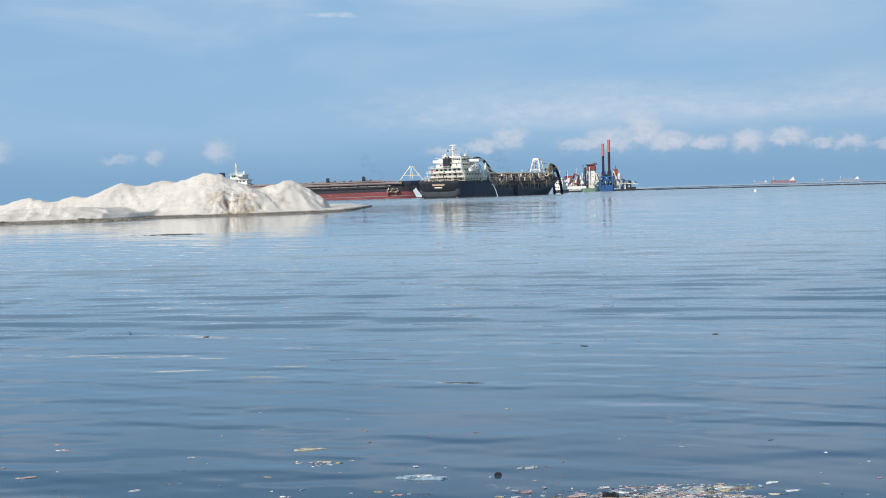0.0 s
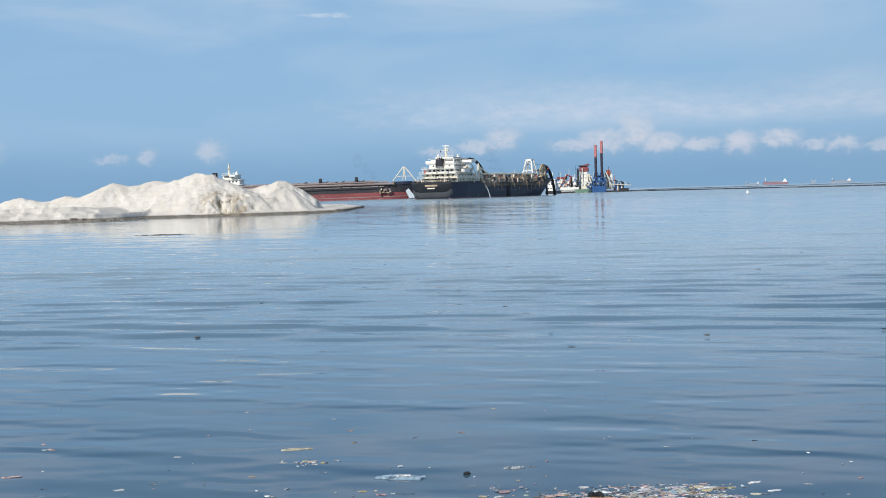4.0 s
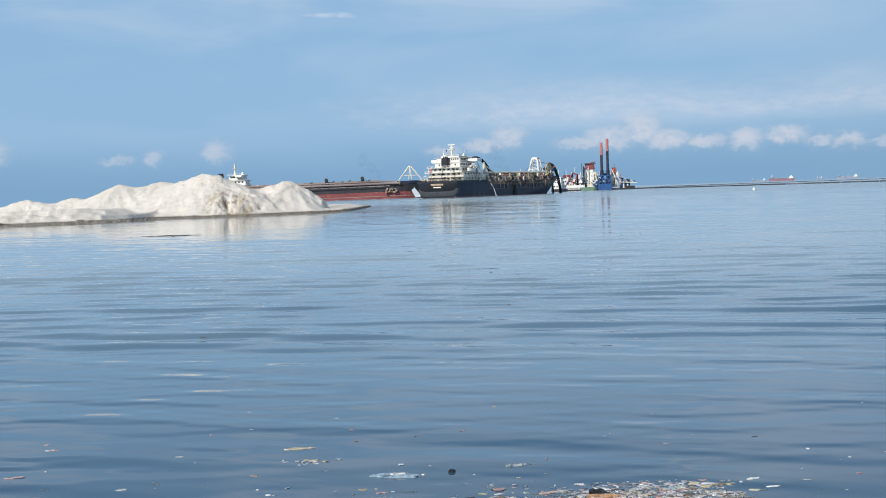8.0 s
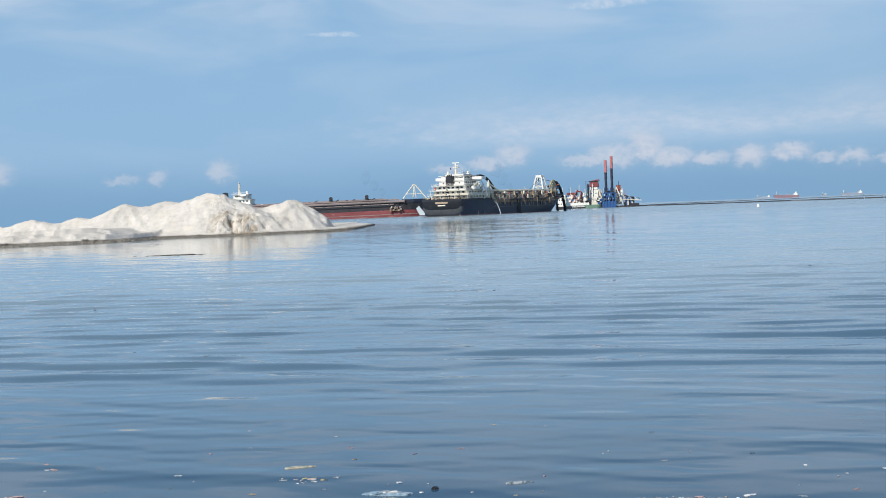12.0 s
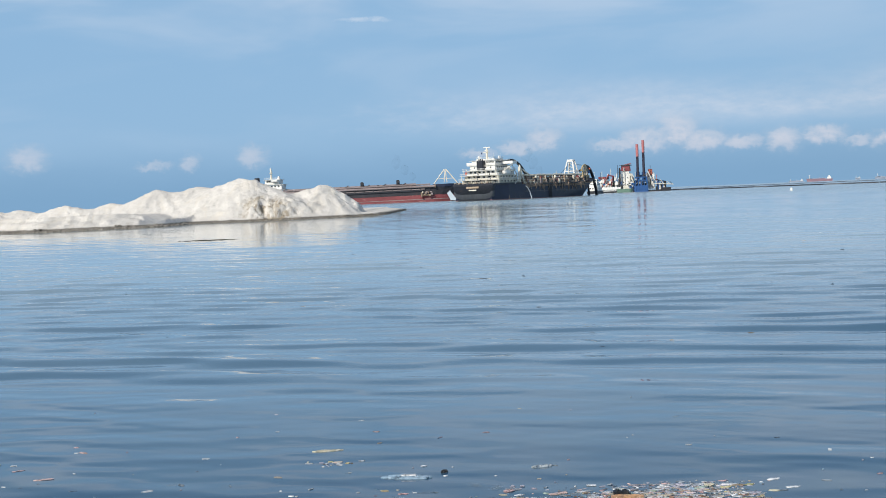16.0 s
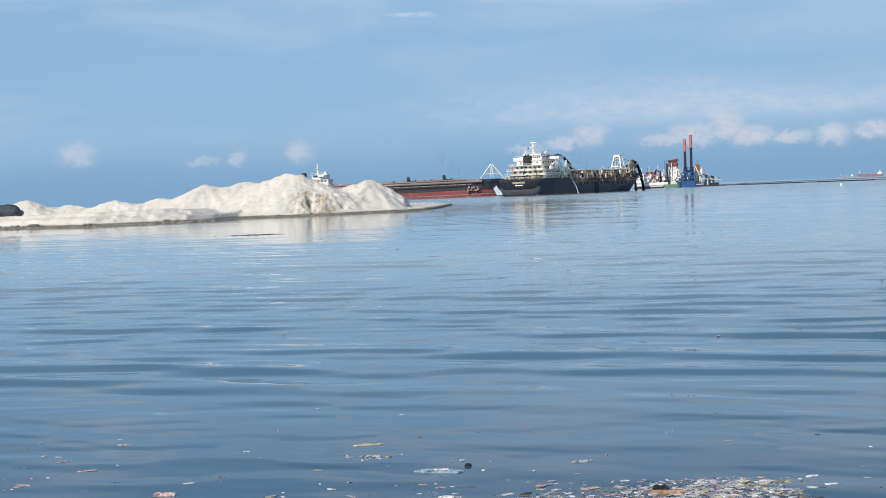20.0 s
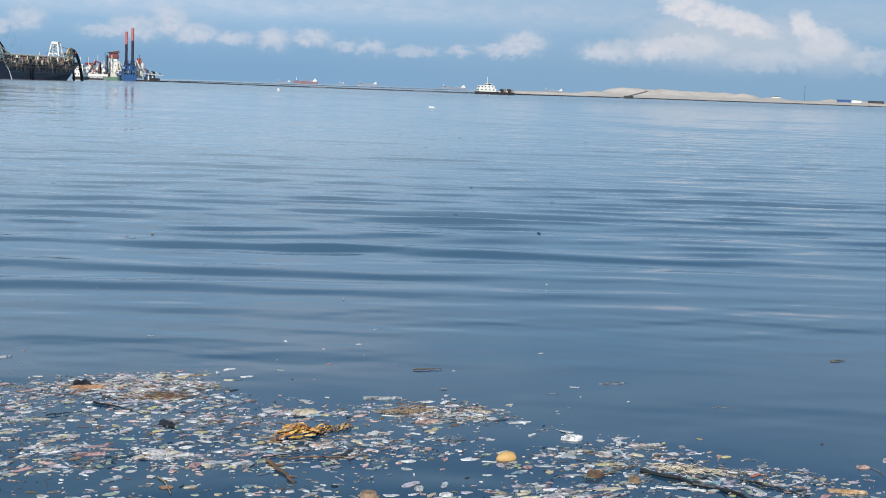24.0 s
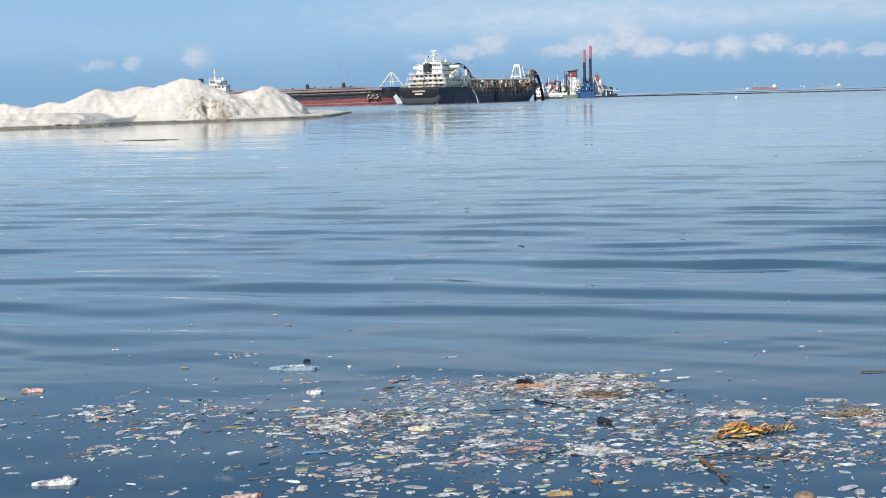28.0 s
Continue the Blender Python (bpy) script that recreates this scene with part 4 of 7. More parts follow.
    for x in (58.5, 60.0, 61.2):
        part("draught_pipe", rod(((x, -B / 2 - 0.3, D), (x + 0.4, -B / 2 - 0.3, 0.3)), 0.3, sides=6), HULL_BLACK, ship)
    part("rub_rail", block(31, 99, -B / 2 - 0.28, -B / 2 + 0.05, 4.3, 4.6, bevel=0.05), HULL_GREY, ship, "grey rubbing rail half way up the side")
    # white stairs and braces on the house's side
    for k in range(4):
        z_ = D + 0.5 + 2.5 * k
        part("stairway", rod(((22 - 2.2 * k, -13.4 + 0.7 * k, z_), (26.5 - 2.2 * k, -13.2 + 0.7 * k, z_ + 2.5)), 0.28, sides=4), WHITE, ship, "white outside stairway")
        part("side_brace", rod(((29.5 - k, -12.6 + 0.6 * k, z_), (27.5 - k, -12.0 + 0.6 * k, z_ + 2.6)), 0.24, sides=5), CREAM, ship)
    # black hose that arches behind the house
    part("arched_hose", rod([(25 + 22 * t, -6 - 1.5 * t, D + 12.6 - 11.2 * t ** 2.2 + 1.6 * sin(pi * t)) for t in [k / 12 for k in range(13)]], 0.8), BLACK_RUBBER, ship, "thick black hose arching down to the deck")
    # white gantry near the bow
    g = 110.5
    part("gantry_head", block(g - 1.7, g + 1.7, -2.0, 2.0, D + 12.4, D + 13.8, bevel=0.15), WHITE, ship, "white bow gantry head")
    for sx_ in (-1, 1):
        for sy_ in (-1, 1):
            part("gantry_leg", rod(((g + 3.6 * sx_, 4.6 * sy_, D), (g + 1.3 * sx_, 1.8 * sy_, D + 12.8)), 0.5, sides=6), WHITE, ship, "white gantry leg")
        part("gantry_brace", rod(((g + 3.2 * sx_, -4.1, D + 2), (g - 2.0 * sx_, -2.7, D + 9)), 0.28, sides=6), WHITE, ship)
    for h in (3.2, 6.6):
        part("gantry_beam", block(g - 3.5 + h * 0.18, g + 3.5 - h * 0.18, -4.8 + 0.22 * h, -4.3 + 0.22 * h, D + h, D + h + 0.5), WHITE, ship)
        part("gantry_beam", block(g - 3.8 + h * 0.18, g - 3.3 + h * 0.18, -4.6 + 0.22 * h, 4.6 - 0.22 * h, D + h, D + h + 0.5), WHITE, ship)
    for k in range(6):
        part("gantry_ladder", rod(((g - 3.0 + 0.34 * k, -4.0 + 0.42 * k, D + 1 + 1.9 * k), (g - 3.0 + 0.34 * k, 1.6 - 0.2 * k, D + 2.4 + 1.9 * k)), 0.16, sides=4), CREAM, ship)
    # yellow bow machinery and the hanging discharge hose
    for k, (x, y, h) in enumerate(((113, -6.4, 7.5), (115.5, -5.8, 9.0), (118, -5.2, 8.4), (120.5, -4.2, 10.0), (123, -3.4, 9.4), (126, -2.4, 9.8))):
        part("bow_post", rod(((x, y, D + 0.8), (x + 0.8, y + 0.4, D + h)), 0.42, sides=6), (YELLOW, CREAM, PIPE_TAN)[k % 3], ship)
        part("bow_brace", rod(((x - 2, y, D + 1), (x + 2.4, y + 0.4, D + h * 0.8)), 0.3, sides=6), (PIPE_TAN, YELLOW)[k % 2], ship)
        part("bow_gear", block(x - 1, x + 1.2, y - 1.2, y + 0.6, D + 1, D + 2.4 + (k % 3), bevel=0.15), (DECK_RUST, STEEL, YELLOW)[k % 3], ship)
    part("bow_frame", rod(((112, -6, D + 7), (116, -5, D + 9.6), (122, -3, D + 10.6), (128, -1, D + 10.2)), 0.5, sides=6), YELLOW, ship, "yellow bow frame")
    part("bow_platform", block(108, 128, -5, 5, D + 1.8, D + 2.6, bevel=0.1), DECK_RUST, ship)
    part("bow_winch", rod(((117, -4, D + 4.2), (117, 4, D + 4.2)), 1.6, sides=12), STEEL, ship)
    for k in range(9):
        x = 111 + 1.9 * k
        part("bow_post", rod(((x, -6.2 + 0.45 * k, D + 1.0), (x + 0.6, -6.2 + 0.45 * k, D + 3.6 + 1.3 * (k % 3))), 0.26, sides=5), (CREAM, PIPE_TAN, STEEL)[k % 3], ship)
        part("bow_gear", block(x - 0.3, x + 1.0, -7.0 + 0.45 * k, -6.0 + 0.45 * k, D + 0.6, D + 2.0 + 0.8 * (k % 2), bevel=0.1), (DECK_RUST, PIPE_TAN, STEEL, CREAM)[k % 4], ship)
    part("stay_wire", rod(((g + 1, 0, D + 11.6), (127, 0, D + 10)), 0.12, sides=4), STEEL, ship)
    part("stay_wire", rod(((g - 1, 0, D + 11.6), (78, -8, D + 3)), 0.10, sides=4), STEEL, ship)
    part("discharge_hose", rod([(124.5 + 15.0 * (1 - (1 - t) ** 2.2), -1.6, D + 8.8 + 1.2 * sin(pi * min(1, t * 1.8)) - 23.5 * max(0, t - 0.12) ** 1.12) for t in [k / 14 for k in range(15)]], 0.95), BLACK_RUBBER, ship, "black discharge hose hanging from the bow into the water")
    part("hose_liner", rod([(122.5 + 11.5 * (1 - (1 - t) ** 2.4), 0.8, D + 7.0 + 1.2 * sin(pi * min(1, t * 1.8)) - 21.5 * max(0, t - 0.12) ** 1.12) for t in [k / 12 for k in range(13)]], 0.7), HULL_WORN, ship, "worn second hose beside it")
    for k in range(3):
        part("splash", block(138 + 0.8 * k, 140.5 + 0.6 * k, -3.4 + 1.1 * k, -1.6 + 1.1 * k, -0.2, 0.5 + 0.3 * (k == 1), bevel=0.2, lean=0.5), FOAM_WATER, ship, "white water where the hose enters the sea")
    part("hose_float", block(127, 129, -3.2, -2.2, D + 5.4, D + 7.0, bevel=0.2), BLUE, ship)
    part("hose_clamp", block(128.2, 129.4, -3.4, -2.6, D + 7.6, D + 8.6, bevel=0.15), ORANGE, ship)
    # water spilling over the side
    for k, x in enumerate((15, 21, 26)):
        part("overflow_pipe", rod(((x, -B / 2 * 0.97, 4.2), (x, -B / 2 - 0.45, 0.0)), 0.18, sides=6), HULL_GREY, ship)
    part("overboard_jet", rod([(32.5 + 2.6 * t, -B / 2 - 0.2 - 2.4 * t, 7.2 - 7.2 * t * t) for t in [k / 8 for k in range(9)]], 0.10, r_end=0.26), FOAM_WATER, ship, "white jet of discharge water over the side")
    part("splash", block(34, 38, -B / 2 - 3.8, -B / 2 - 1.8, -0.2, 0.15, bevel=0.2, lean=0.5), FOAM_WATER, ship)
    return ship


def hopper_ship():
    """The long red-bottomed ship moored beyond the spit, trimmed by the stern, bow to +x."""
    L, B, D = 122.0, 22.0, 8.6
    ship = thing("hopper_ship", pose(-129, 764, -1.3, 0, -0.5, 0), "long dark hopper ship with exposed faded red bottom", "ship")
    part("bottom", hull_band(L, B, -2.0, 4.3, 0, 0.1, 0.6, bow_start=0.84), BOOT_RED, ship, "faded scratched red bottom paint")
    part("hull", hull_band(L, B + 0.1, 4.3, D - 1.2, 0, 0.35, 0.6, bow_start=0.84), HULL_WORN, ship, "dark worn hull sides with rust")
    part("upper_strake", hull_band(L, B + 0.3, D - 1.2, D, 0.4, 0.35, 0.6, bow_start=0.84), HULL_BLACK, ship, "black upper strake")
    # Strip coloured black to give the shade that lies beneath the rail pipes.
    part("shade_fender", block(20, 100, -B / 2 - 0.6, -B / 2 + 0.1, D - 2.3, D - 1.3, bevel=0.15), HULL_BLACK, ship, "fender strip along the side, black for the shade under the pipes")
    deck_plate(L, B, D + 0.1, ship, DECK_RUST)
    part("forecastle", hull_band(17, B * 0.98, 0, 1.6, 0.4, 0.5, 0.6, 1.0, 10, 0.3), HULL_NAVY, ship, "dark blue raised forecastle").matrix_local = pose(105.5, 0, D - 0.2)
    for y in (-9.5, 9.5):
        part("hopper_coaming", block(26, 92, y - 0.5, y + 0.5, D, D + 1.5, bevel=0.1), PIPE_MAUVE, ship)
    for y, z, r in ((-9.8, 1.7, 0.32), (-8.4, 2.1, 0.3), (-10.6, 1.0, 0.25)):
        part("deck_pipe", rod([(24 + 6 * k, y, D + z) for k in range(13)], r), PIPE_MAUVE, ship, "weathered grey-brown pipe along the deck")
    for k in range(44):
        x, h_ = 23 + 1.7 * k + random.random(), 0.5 + 1.9 * random.random() ** 2
        part("deck_gear", block(x, x + 0.3 + 0.9 * random.random(), -10.9, -10.1, D, D + h_, bevel=0.06), random.choice((STEEL, CREAM, PIPE_MAUVE, DECK_RUST, WHITE)), ship)
    railing("railing", [(22, -10.8, D + 0.1), (98, -10.8, D + 0.1)], 1.2, ship, STEEL, 3)
    for x, h in ((66, 4.4), (86, 4.6), (44, 2.6), (54, 2.4), (75, 2.6)):
        base = part("winch_post", block(x - 0.9, x + 0.9, -10.4, -8.6, D, D + h - 1.2, bevel=0.15), STEEL, ship, "dark winch post")
        part("winch_drum", rod(((x, -10.8, D + h - 0.8), (x, -8.4, D + h - 0.8)), 0.3 + 0.15 * h, sides=10), STEEL, base)
        part("guide_arm", rod(((x + 1.5, -10, D + 1.2), (x + 4.5, -10.6, D + 2.8)), 0.25, sides=6), STEEL, ship)
    # white A-frame on the bow with its stays
    for sx_ in (-1, 1):
        part("frame_leg", rod(((112.4 + 6.6 * sx_, -2, D + 1.6), (112.4 + 0.4 * sx_, -1, D + 9.6)), 0.32, sides=6), CREAM, ship, "white A-frame leg")
        part("frame_leg", rod(((112.4 + 0.8 * sx_, -2, D + 2.2), (112.4, -1, D + 9.6)), 0.24, sides=6), CREAM, ship, "white A-frame leg")
    part("frame_beam", block(108.2, 116.6, -1.9, -1.5, D + 4.2, D + 4.5), CREAM, ship)
    # rusty working platform against the bow
    part("side_platform", block(99, 105, -12.4, -10.8, 3.8, 4.5, bevel=0.15), DECK_RUST, ship, "tan working platform at the bow")
    for k in range(11):
        x, z0 = 98.5 + 6.2 * random.random(), 3.0 + 2.6 * random.random()
        part("platform_gear", block(x, x + 0.4 + 0.9 * random.random(), -13.0, -12.0, z0, z0 + 0.5 + 1.6 * random.random(), bevel=0.1), random.choice((PIPE_TAN, CREAM, DECK_RUST, PIPE_MAUVE)), ship)
    # thick pipes slung outside the rail, carried on brackets
    for dy, zz, r_, x1 in ((-0.9, 0.35, 0.62, 106.5), (-0.6, 1.5, 0.42, 104), (-0.5, -1.1, 0.30, 101)):
        part("side_pipe", rod([(18 + (x1 - 18) * k / 9, -B / 2 + dy, D + zz) for k in range(10)], r_, sides=10), PIPE_MAUVE, ship, "long faded pink-grey pipe along the rail")
    part("pipe_flange", rod(((106.4, -B / 2 - 0.9, D + 0.35), (107.0, -B / 2 - 0.9, D + 0.35)), 1.0, sides=12), DECK_RUST, ship)
    for k in range(17):
        part("pipe_bracket", block(20 + 5.2 * k, 20.5 + 5.2 * k, -B / 2 - 1.2, -B / 2 + 0.2, D - 1.0, D + 0.1, bevel=0.05), HULL_BLACK, ship)
    part("waterline_scum", hull_band(L, B + 0.08, 1.75, 2.1, 0, 0.1, 0.6, bow_start=0.84), PIPE_MAUVE, ship, "pale scuffed line above the waterline")
    part("bulbous_bow", rod([(112 + 3.2 * k, 0, 2.0) for k in range(4)], 2.6, sides=12, r_end=1.2), BOOT_RED, ship, "red bulbous bow")
    # stern house mostly behind the sand
    z = D
    for k, (x0, x1, hb, h) in enumerate(((6, 22, 10, 2.8), (8, 21, 9, 2.8), (11.5, 19.5, 7.5, 2.8))):
        body = part("house_deck", block(x0, x1, -hb, hb, z, z + h, bevel=0.12), WHITE, ship)
        window_row_side(body, -hb, x0 + 0.8, x1 - 0.8, z + 1.7, 6)
        part("deck_edge", block(x0 - 1, x1 + 0.8, -hb - 0.8, hb + 0.8, z + h - 0.2, z + h, bevel=0.05), WHITE, ship)
        z += h
    railing("railing", [(11.5, -8, z), (19.5, -8, z)], 1.0, ship, WHITE)
    part("bridge_wing", block(15.5, 19, -11, 11, z - 1.3, z - 0.2, bevel=0.1), WHITE, ship)
    part("radar_dome", rod(((19, -5, z), (19, -5, z + 1.0), (19, -5, z + 1.7)), 0.8, sides=10, r_end=0.5), WHITE, ship)
    mast = part("mast", rod(((14, 0, z), (14, 0, z + 6.2)), 0.7, r_end=0.4), CREAM, ship, "cream mast")
    part("radar", block(13.8, 14.2, -1.8, 1.8, z + 6.2, z + 6.6, bevel=0.1), WHITE, mast)
    part("mast_platform", block(13.2, 14.8, -1.4, 1.4, z + 3.6, z + 3.9), CREAM, mast)
    part("funnel", block(4.5, 7.5, -2, 2, z - 2.8, z + 1.4, bevel=0.3, lean=0.2), HULL_BLACK, ship, "black funnel")
    # pale run of wash between the two ships
    part("wash", loft([[(x, -9 - 0.3 * k, z), (x + w_, -9, z), (x + w_, -8.4, z), (x, -8.4, z)] for k, (x, w_, z) in enumerate(((112.2, 2.0, 7.2), (112.8, 2.4, 5.4), (113.6, 3.0, 3.4), (114.4, 3.9, 1.9), (114.8, 5.6, 1.0), (114.6, 7.5, 0.7)))]), FOAM_WATER, ship, "pale sheet of wash water")
    return ship


def cutter_dredger():
    """The moored dredger with two tall spud poles, parts seen end on."""
    d = thing("cutter_dredger", pose(0, 1000, 0), "blue, white and green cutter dredger with two tall red-tipped spuds", "dredger")
    part("pontoon", block(92, 136, -6, 34, -1.5, 1.1, bevel=0.3), STEEL, d, "dark steel pontoon")
    part("bulwark", block(89, 106, -5.6, -5.2, 1.1, 4.2, bevel=0.1), WHITE, d, "white side plating along the deck")
    base = part("spud_carrier", block(115.8, 125.8, -8, 6, -1, 4.6, bevel=0.3), BLUE, d, "bright blue spud carrier")
    for k in range(4):
        part("carrier_post", block(116.6 + 2.6 * k, 117.4 + 2.6 * k, -6.5, -5.5, 6.0, 11.0, bevel=0.1), BLUE, d)
    for zz in (7.6, 10.2):
        part("carrier_beam", block(116.4, 125.4, -6.7, -6.1, zz, zz + 0.7, bevel=0.1), BLUE, d, "blue upper carrier beam")
    part("carrier_deck", block(117, 124.8, -4, 5, 4.6, 8.4, bevel=0.2), STEEL, d)
    for k in range(16):
        x, z0 = 116 + 9.2 * random.random(), 4.6 + 5 * random.random()
        part("deck_gear", block(x, x + 0.4 + 0.7 * random.random(), -7.4, -6.8, z0, z0 + 0.5 + 1.2 * random.random(), bevel=0.06), random.choice((WHITE, CREAM, STEEL, BLUE)), d)
    for k in range(5):
        part("carrier_rib", block(116.2 + 2.1 * k, 116.8 + 2.1 * k, -8.4, -7.8, -0.5, 9.0), BLUE, d)
    for x, top in ((123.3, 37.6), (118.9, 34.8)):
        pole = part("spud", rod(((x, -4, -4), (x, -4, top - 9)), 0.95, sides=12), SPUD, d, "dark steel spud pole")
        part("spud_tip", rod(((x, -4, top - 9), (x, -4, top - 0.6), (x, -4, top)), 1.02, sides=12), SPUD_TIP, pole, "faded red painted spud tip")
        part("spud_collar", rod(((x, -4, 10.5), (x, -4, 12.0)), 1.6, sides=12), STEEL, pole)
        for side in (-1.3, 1.3):
            part("guide_post", rod(((x + side, -4.5, 6), (x + side, -4.5, 14.5)), 0.35, sides=6), BLUE, d)
    # white houses and red crane cabs
    for x0, x1, z0, z1, mat, nm in ((91, 101, 2, 9, WHITE, "house"), (97, 104, 2, 6.5, WHITE, "house"), (107.4, 116.4, 2, 13.5, WHITE, "house"), (109, 113.5, 13.5, 16.0, WHITE, "house"),
                                    (126.0, 132.0, 2, 13.8, WHITE, "house"), (100, 106, 2, 8, WHITE, "house"), (88, 93, 2, 7.5, WHITE, "house"), (93.5, 97, 2, 10.5, WHITE, "house"), (112.5, 117, 2, 12, WHITE, "house")):
        body = part(nm, block(x0, x1, 2, 16, z0, z1, bevel=0.25, lean=0.3), mat, d)
        for z in np.arange(z0 + 2.0, z1 - 0.8, 3.4):
            for k in range(max(1, int((x1 - x0) / 3.2))):
                x = x0 + 1.4 + 3.2 * k
                part("window", block(x - 0.3, x + 0.3, 1.9, 2.35, z - 0.3, z + 0.3, bevel=0.03), GLASS, body)
    part("crane_cab", block(107.6, 114.6, 1.5, 8, 15.6, 19.6, bevel=0.3, lean=0.6), RED, d, "red crane cab")
    part("crane_roof", block(107.0, 115.2, 1.2, 8.4, 19.6, 20.2, bevel=0.15), HULL_GREY, d)
    part("crane_jib", rod(((107.5, 3, 19.5), (114.8, 3, 21.0)), 0.5, sides=6), RED, d)
    part("crane_post", rod(((111, 4, 11), (111, 4, 16)), 1.2), STEEL, d)
    part("red_frame", block(91, 98.5, 4, 8, 10.0, 12.0, bevel=0.2), RED, d, "red winch frame")
    part("red_stay", rod(((95, 1, 3), (100.5, 1, 10)), 0.5, sides=6), ORANGE, d)
    part("orange_block", block(127.2, 130.2, 0.6, 3, 12.0, 16.4, bevel=0.3), ORANGE, d, "orange-red machine house")
    for x, top, r in ((106.2, 17, 0.7), (101.5, 12.5, 0.5), (97.2, 14.0, 0.25), (104.0, 14, 0.3), (109.5, 18, 0.3)):
        part("stack", rod(((x, 1, 4), (x, 1, top)), r), STEEL if r > 0.3 else WHITE, d)
    for k in range(7):
        x = 132.5 + 1.0 * k
        part("deck_gear", block(x, x + 1.4, 0, 3, 1, 3.5 + 4.2 * abs(sin(k * 1.9)), bevel=0.15), (STEEL, BLUE, WHITE)[k % 3], d)
    for k in range(34):
        x, z0 = 90 + 42 * random.random(), 3 + 8 * random.random()
        if 115 < x < 126:
            continue
        w_, h_ = 0.3 + 1.2 * random.random(), 0.6 + 2.6 * random.random()
        part("deck_gear", block(x, x + w_, -0.4 - random.random(), 1.9, z0, z0 + h_, bevel=0.08), random.choice((WHITE, WHITE, WHITE, CREAM, WHITE, STEEL)), d)
    for k in range(8):
        x = 92 + 5.2 * k + random.random()
        part("pole", rod(((x, 3, 6), (x, 3, 12 + 5 * random.random())), 0.14, sides=5), random.choice((STEEL, CREAM, ORANGE)), d)
    railing("railing", [(90, -5.8, 1.1), (115, -5.8, 1.1)], 1.2, d, STEEL, 3)
    for x0, z0, x1, z1, r_, paint in ((92, 3, 98, 14, 0.55, RED), (98, 13, 101.5, 12, 0.5, RED), (101, 12.2, 99.5, 5, 0.4, RED), (105.9, 2, 105.9, 18, 0.5, STEEL), (113.5, 14, 116.5, 5, 0.45, CREAM), (126.5, 15, 131, 4, 0.4, WHITE)):
        part("slanted_boom", rod(((x0, -1.2, z0), (x1, -1.2, z1)), r_, sides=6), paint, d)
    for k in range(24):
        x, z0 = 90 + 43 * random.random(), 2.5 + 9 * random.random() ** 1.3
        part("white_fitting", block(x, x + 0.5 + 1.8 * random.random(), -2.2, -0.6, z0, z0 + 0.4 + 1.8 * random.random(), bevel=0.1), random.choice((WHITE, WHITE, WHITE, WHITE, BLUE)), d)
    for x, h_ in ((93, 16), (99.5, 17.5), (104.6, 20), (113.6, 19), (128.5, 19), (133, 12)):
        part("pole", rod(((x, -0.5, 4), (x, -0.5, h_)), 0.18, sides=5), (CREAM, ORANGE, STEEL)[int(x) % 3], d)
    # lattice boom over the stern end
    for k in range(6):
        part("boom_brace", rod(((131 + 2.3 * k, -1, 9.4 - 0.55 * k), (133.2 + 2.3 * k, -1, 6.0 - 0.35 * k)), 0.22, sides=4), (CREAM, STEEL)[k % 2], d)
    part("tail_boom", rod(((131, -1, 5.6), (145, -1, 4.6)), 0.35, sides=6), CREAM, d)
    part("stern_float", block(136, 143, -3, 8, -0.8, 2.6, bevel=0.3), STEEL, d, "dark stern pontoon")
    part("tail_boom", rod(((131, 1, 9), (140, 1, 6.5)), 0.4, sides=6), STEEL, d)
    barge = thing("green_barge", pose(107.2, 975, 0), "small green work barge beside the dredger", "barge")
    part("hull", hull_band(11, 5, -0.6, 2.6, 0.3, 0.2, 0.5, 0.9, 10), GREEN, barge).matrix_local = pose(-6, 0, 0)
    part("wheelhouse", block(-1.5, 2, -1.6, 1.6, 2.4, 4.8, bevel=0.15), CREAM, barge, "cream wheelhouse")
    part("mast", rod(((0, 0, 4.8), (0, 0, 8)), 0.15), CREAM, barge)
    return d


def launch(m, s=1.0, label="white workboat with a tall wheelhouse", group="workboats", length=18, tiers=((3, 13, 2.6, 2.4), (4, 11, 2.2, 2.2), (5, 9.5, 1.8, 2.0))):
    boat = thing("workboat", m @ Matrix.Diagonal((s, s, s, 1)), label, "boat", group)
    part("hull", hull_band(length, 6, -0.6, 1.6, 0.8, 0.25, 0.5, 0.85, 12), STEEL, boat, "dark hull")
    z = 1.6
    for x0, x1, hb, h in tiers:
        body = part("cabin", block(x0, x1, -hb, hb, z, z + h, bevel=0.12), WHITE, boat)
        window_row_side(body, -hb, x0 + 0.4, x1 - 0.4, z + h * 0.6, 4, 0.7, 0.8)
        window_row(body, x0, -hb + 0.3, hb - 0.3, z + h * 0.6, 3, h=0.7, w=0.7)
        z += h
    part("mast", rod(((7, 0, z), (7, 0, z + 4)), 0.15, sides=6), WHITE, boat)
    return boat


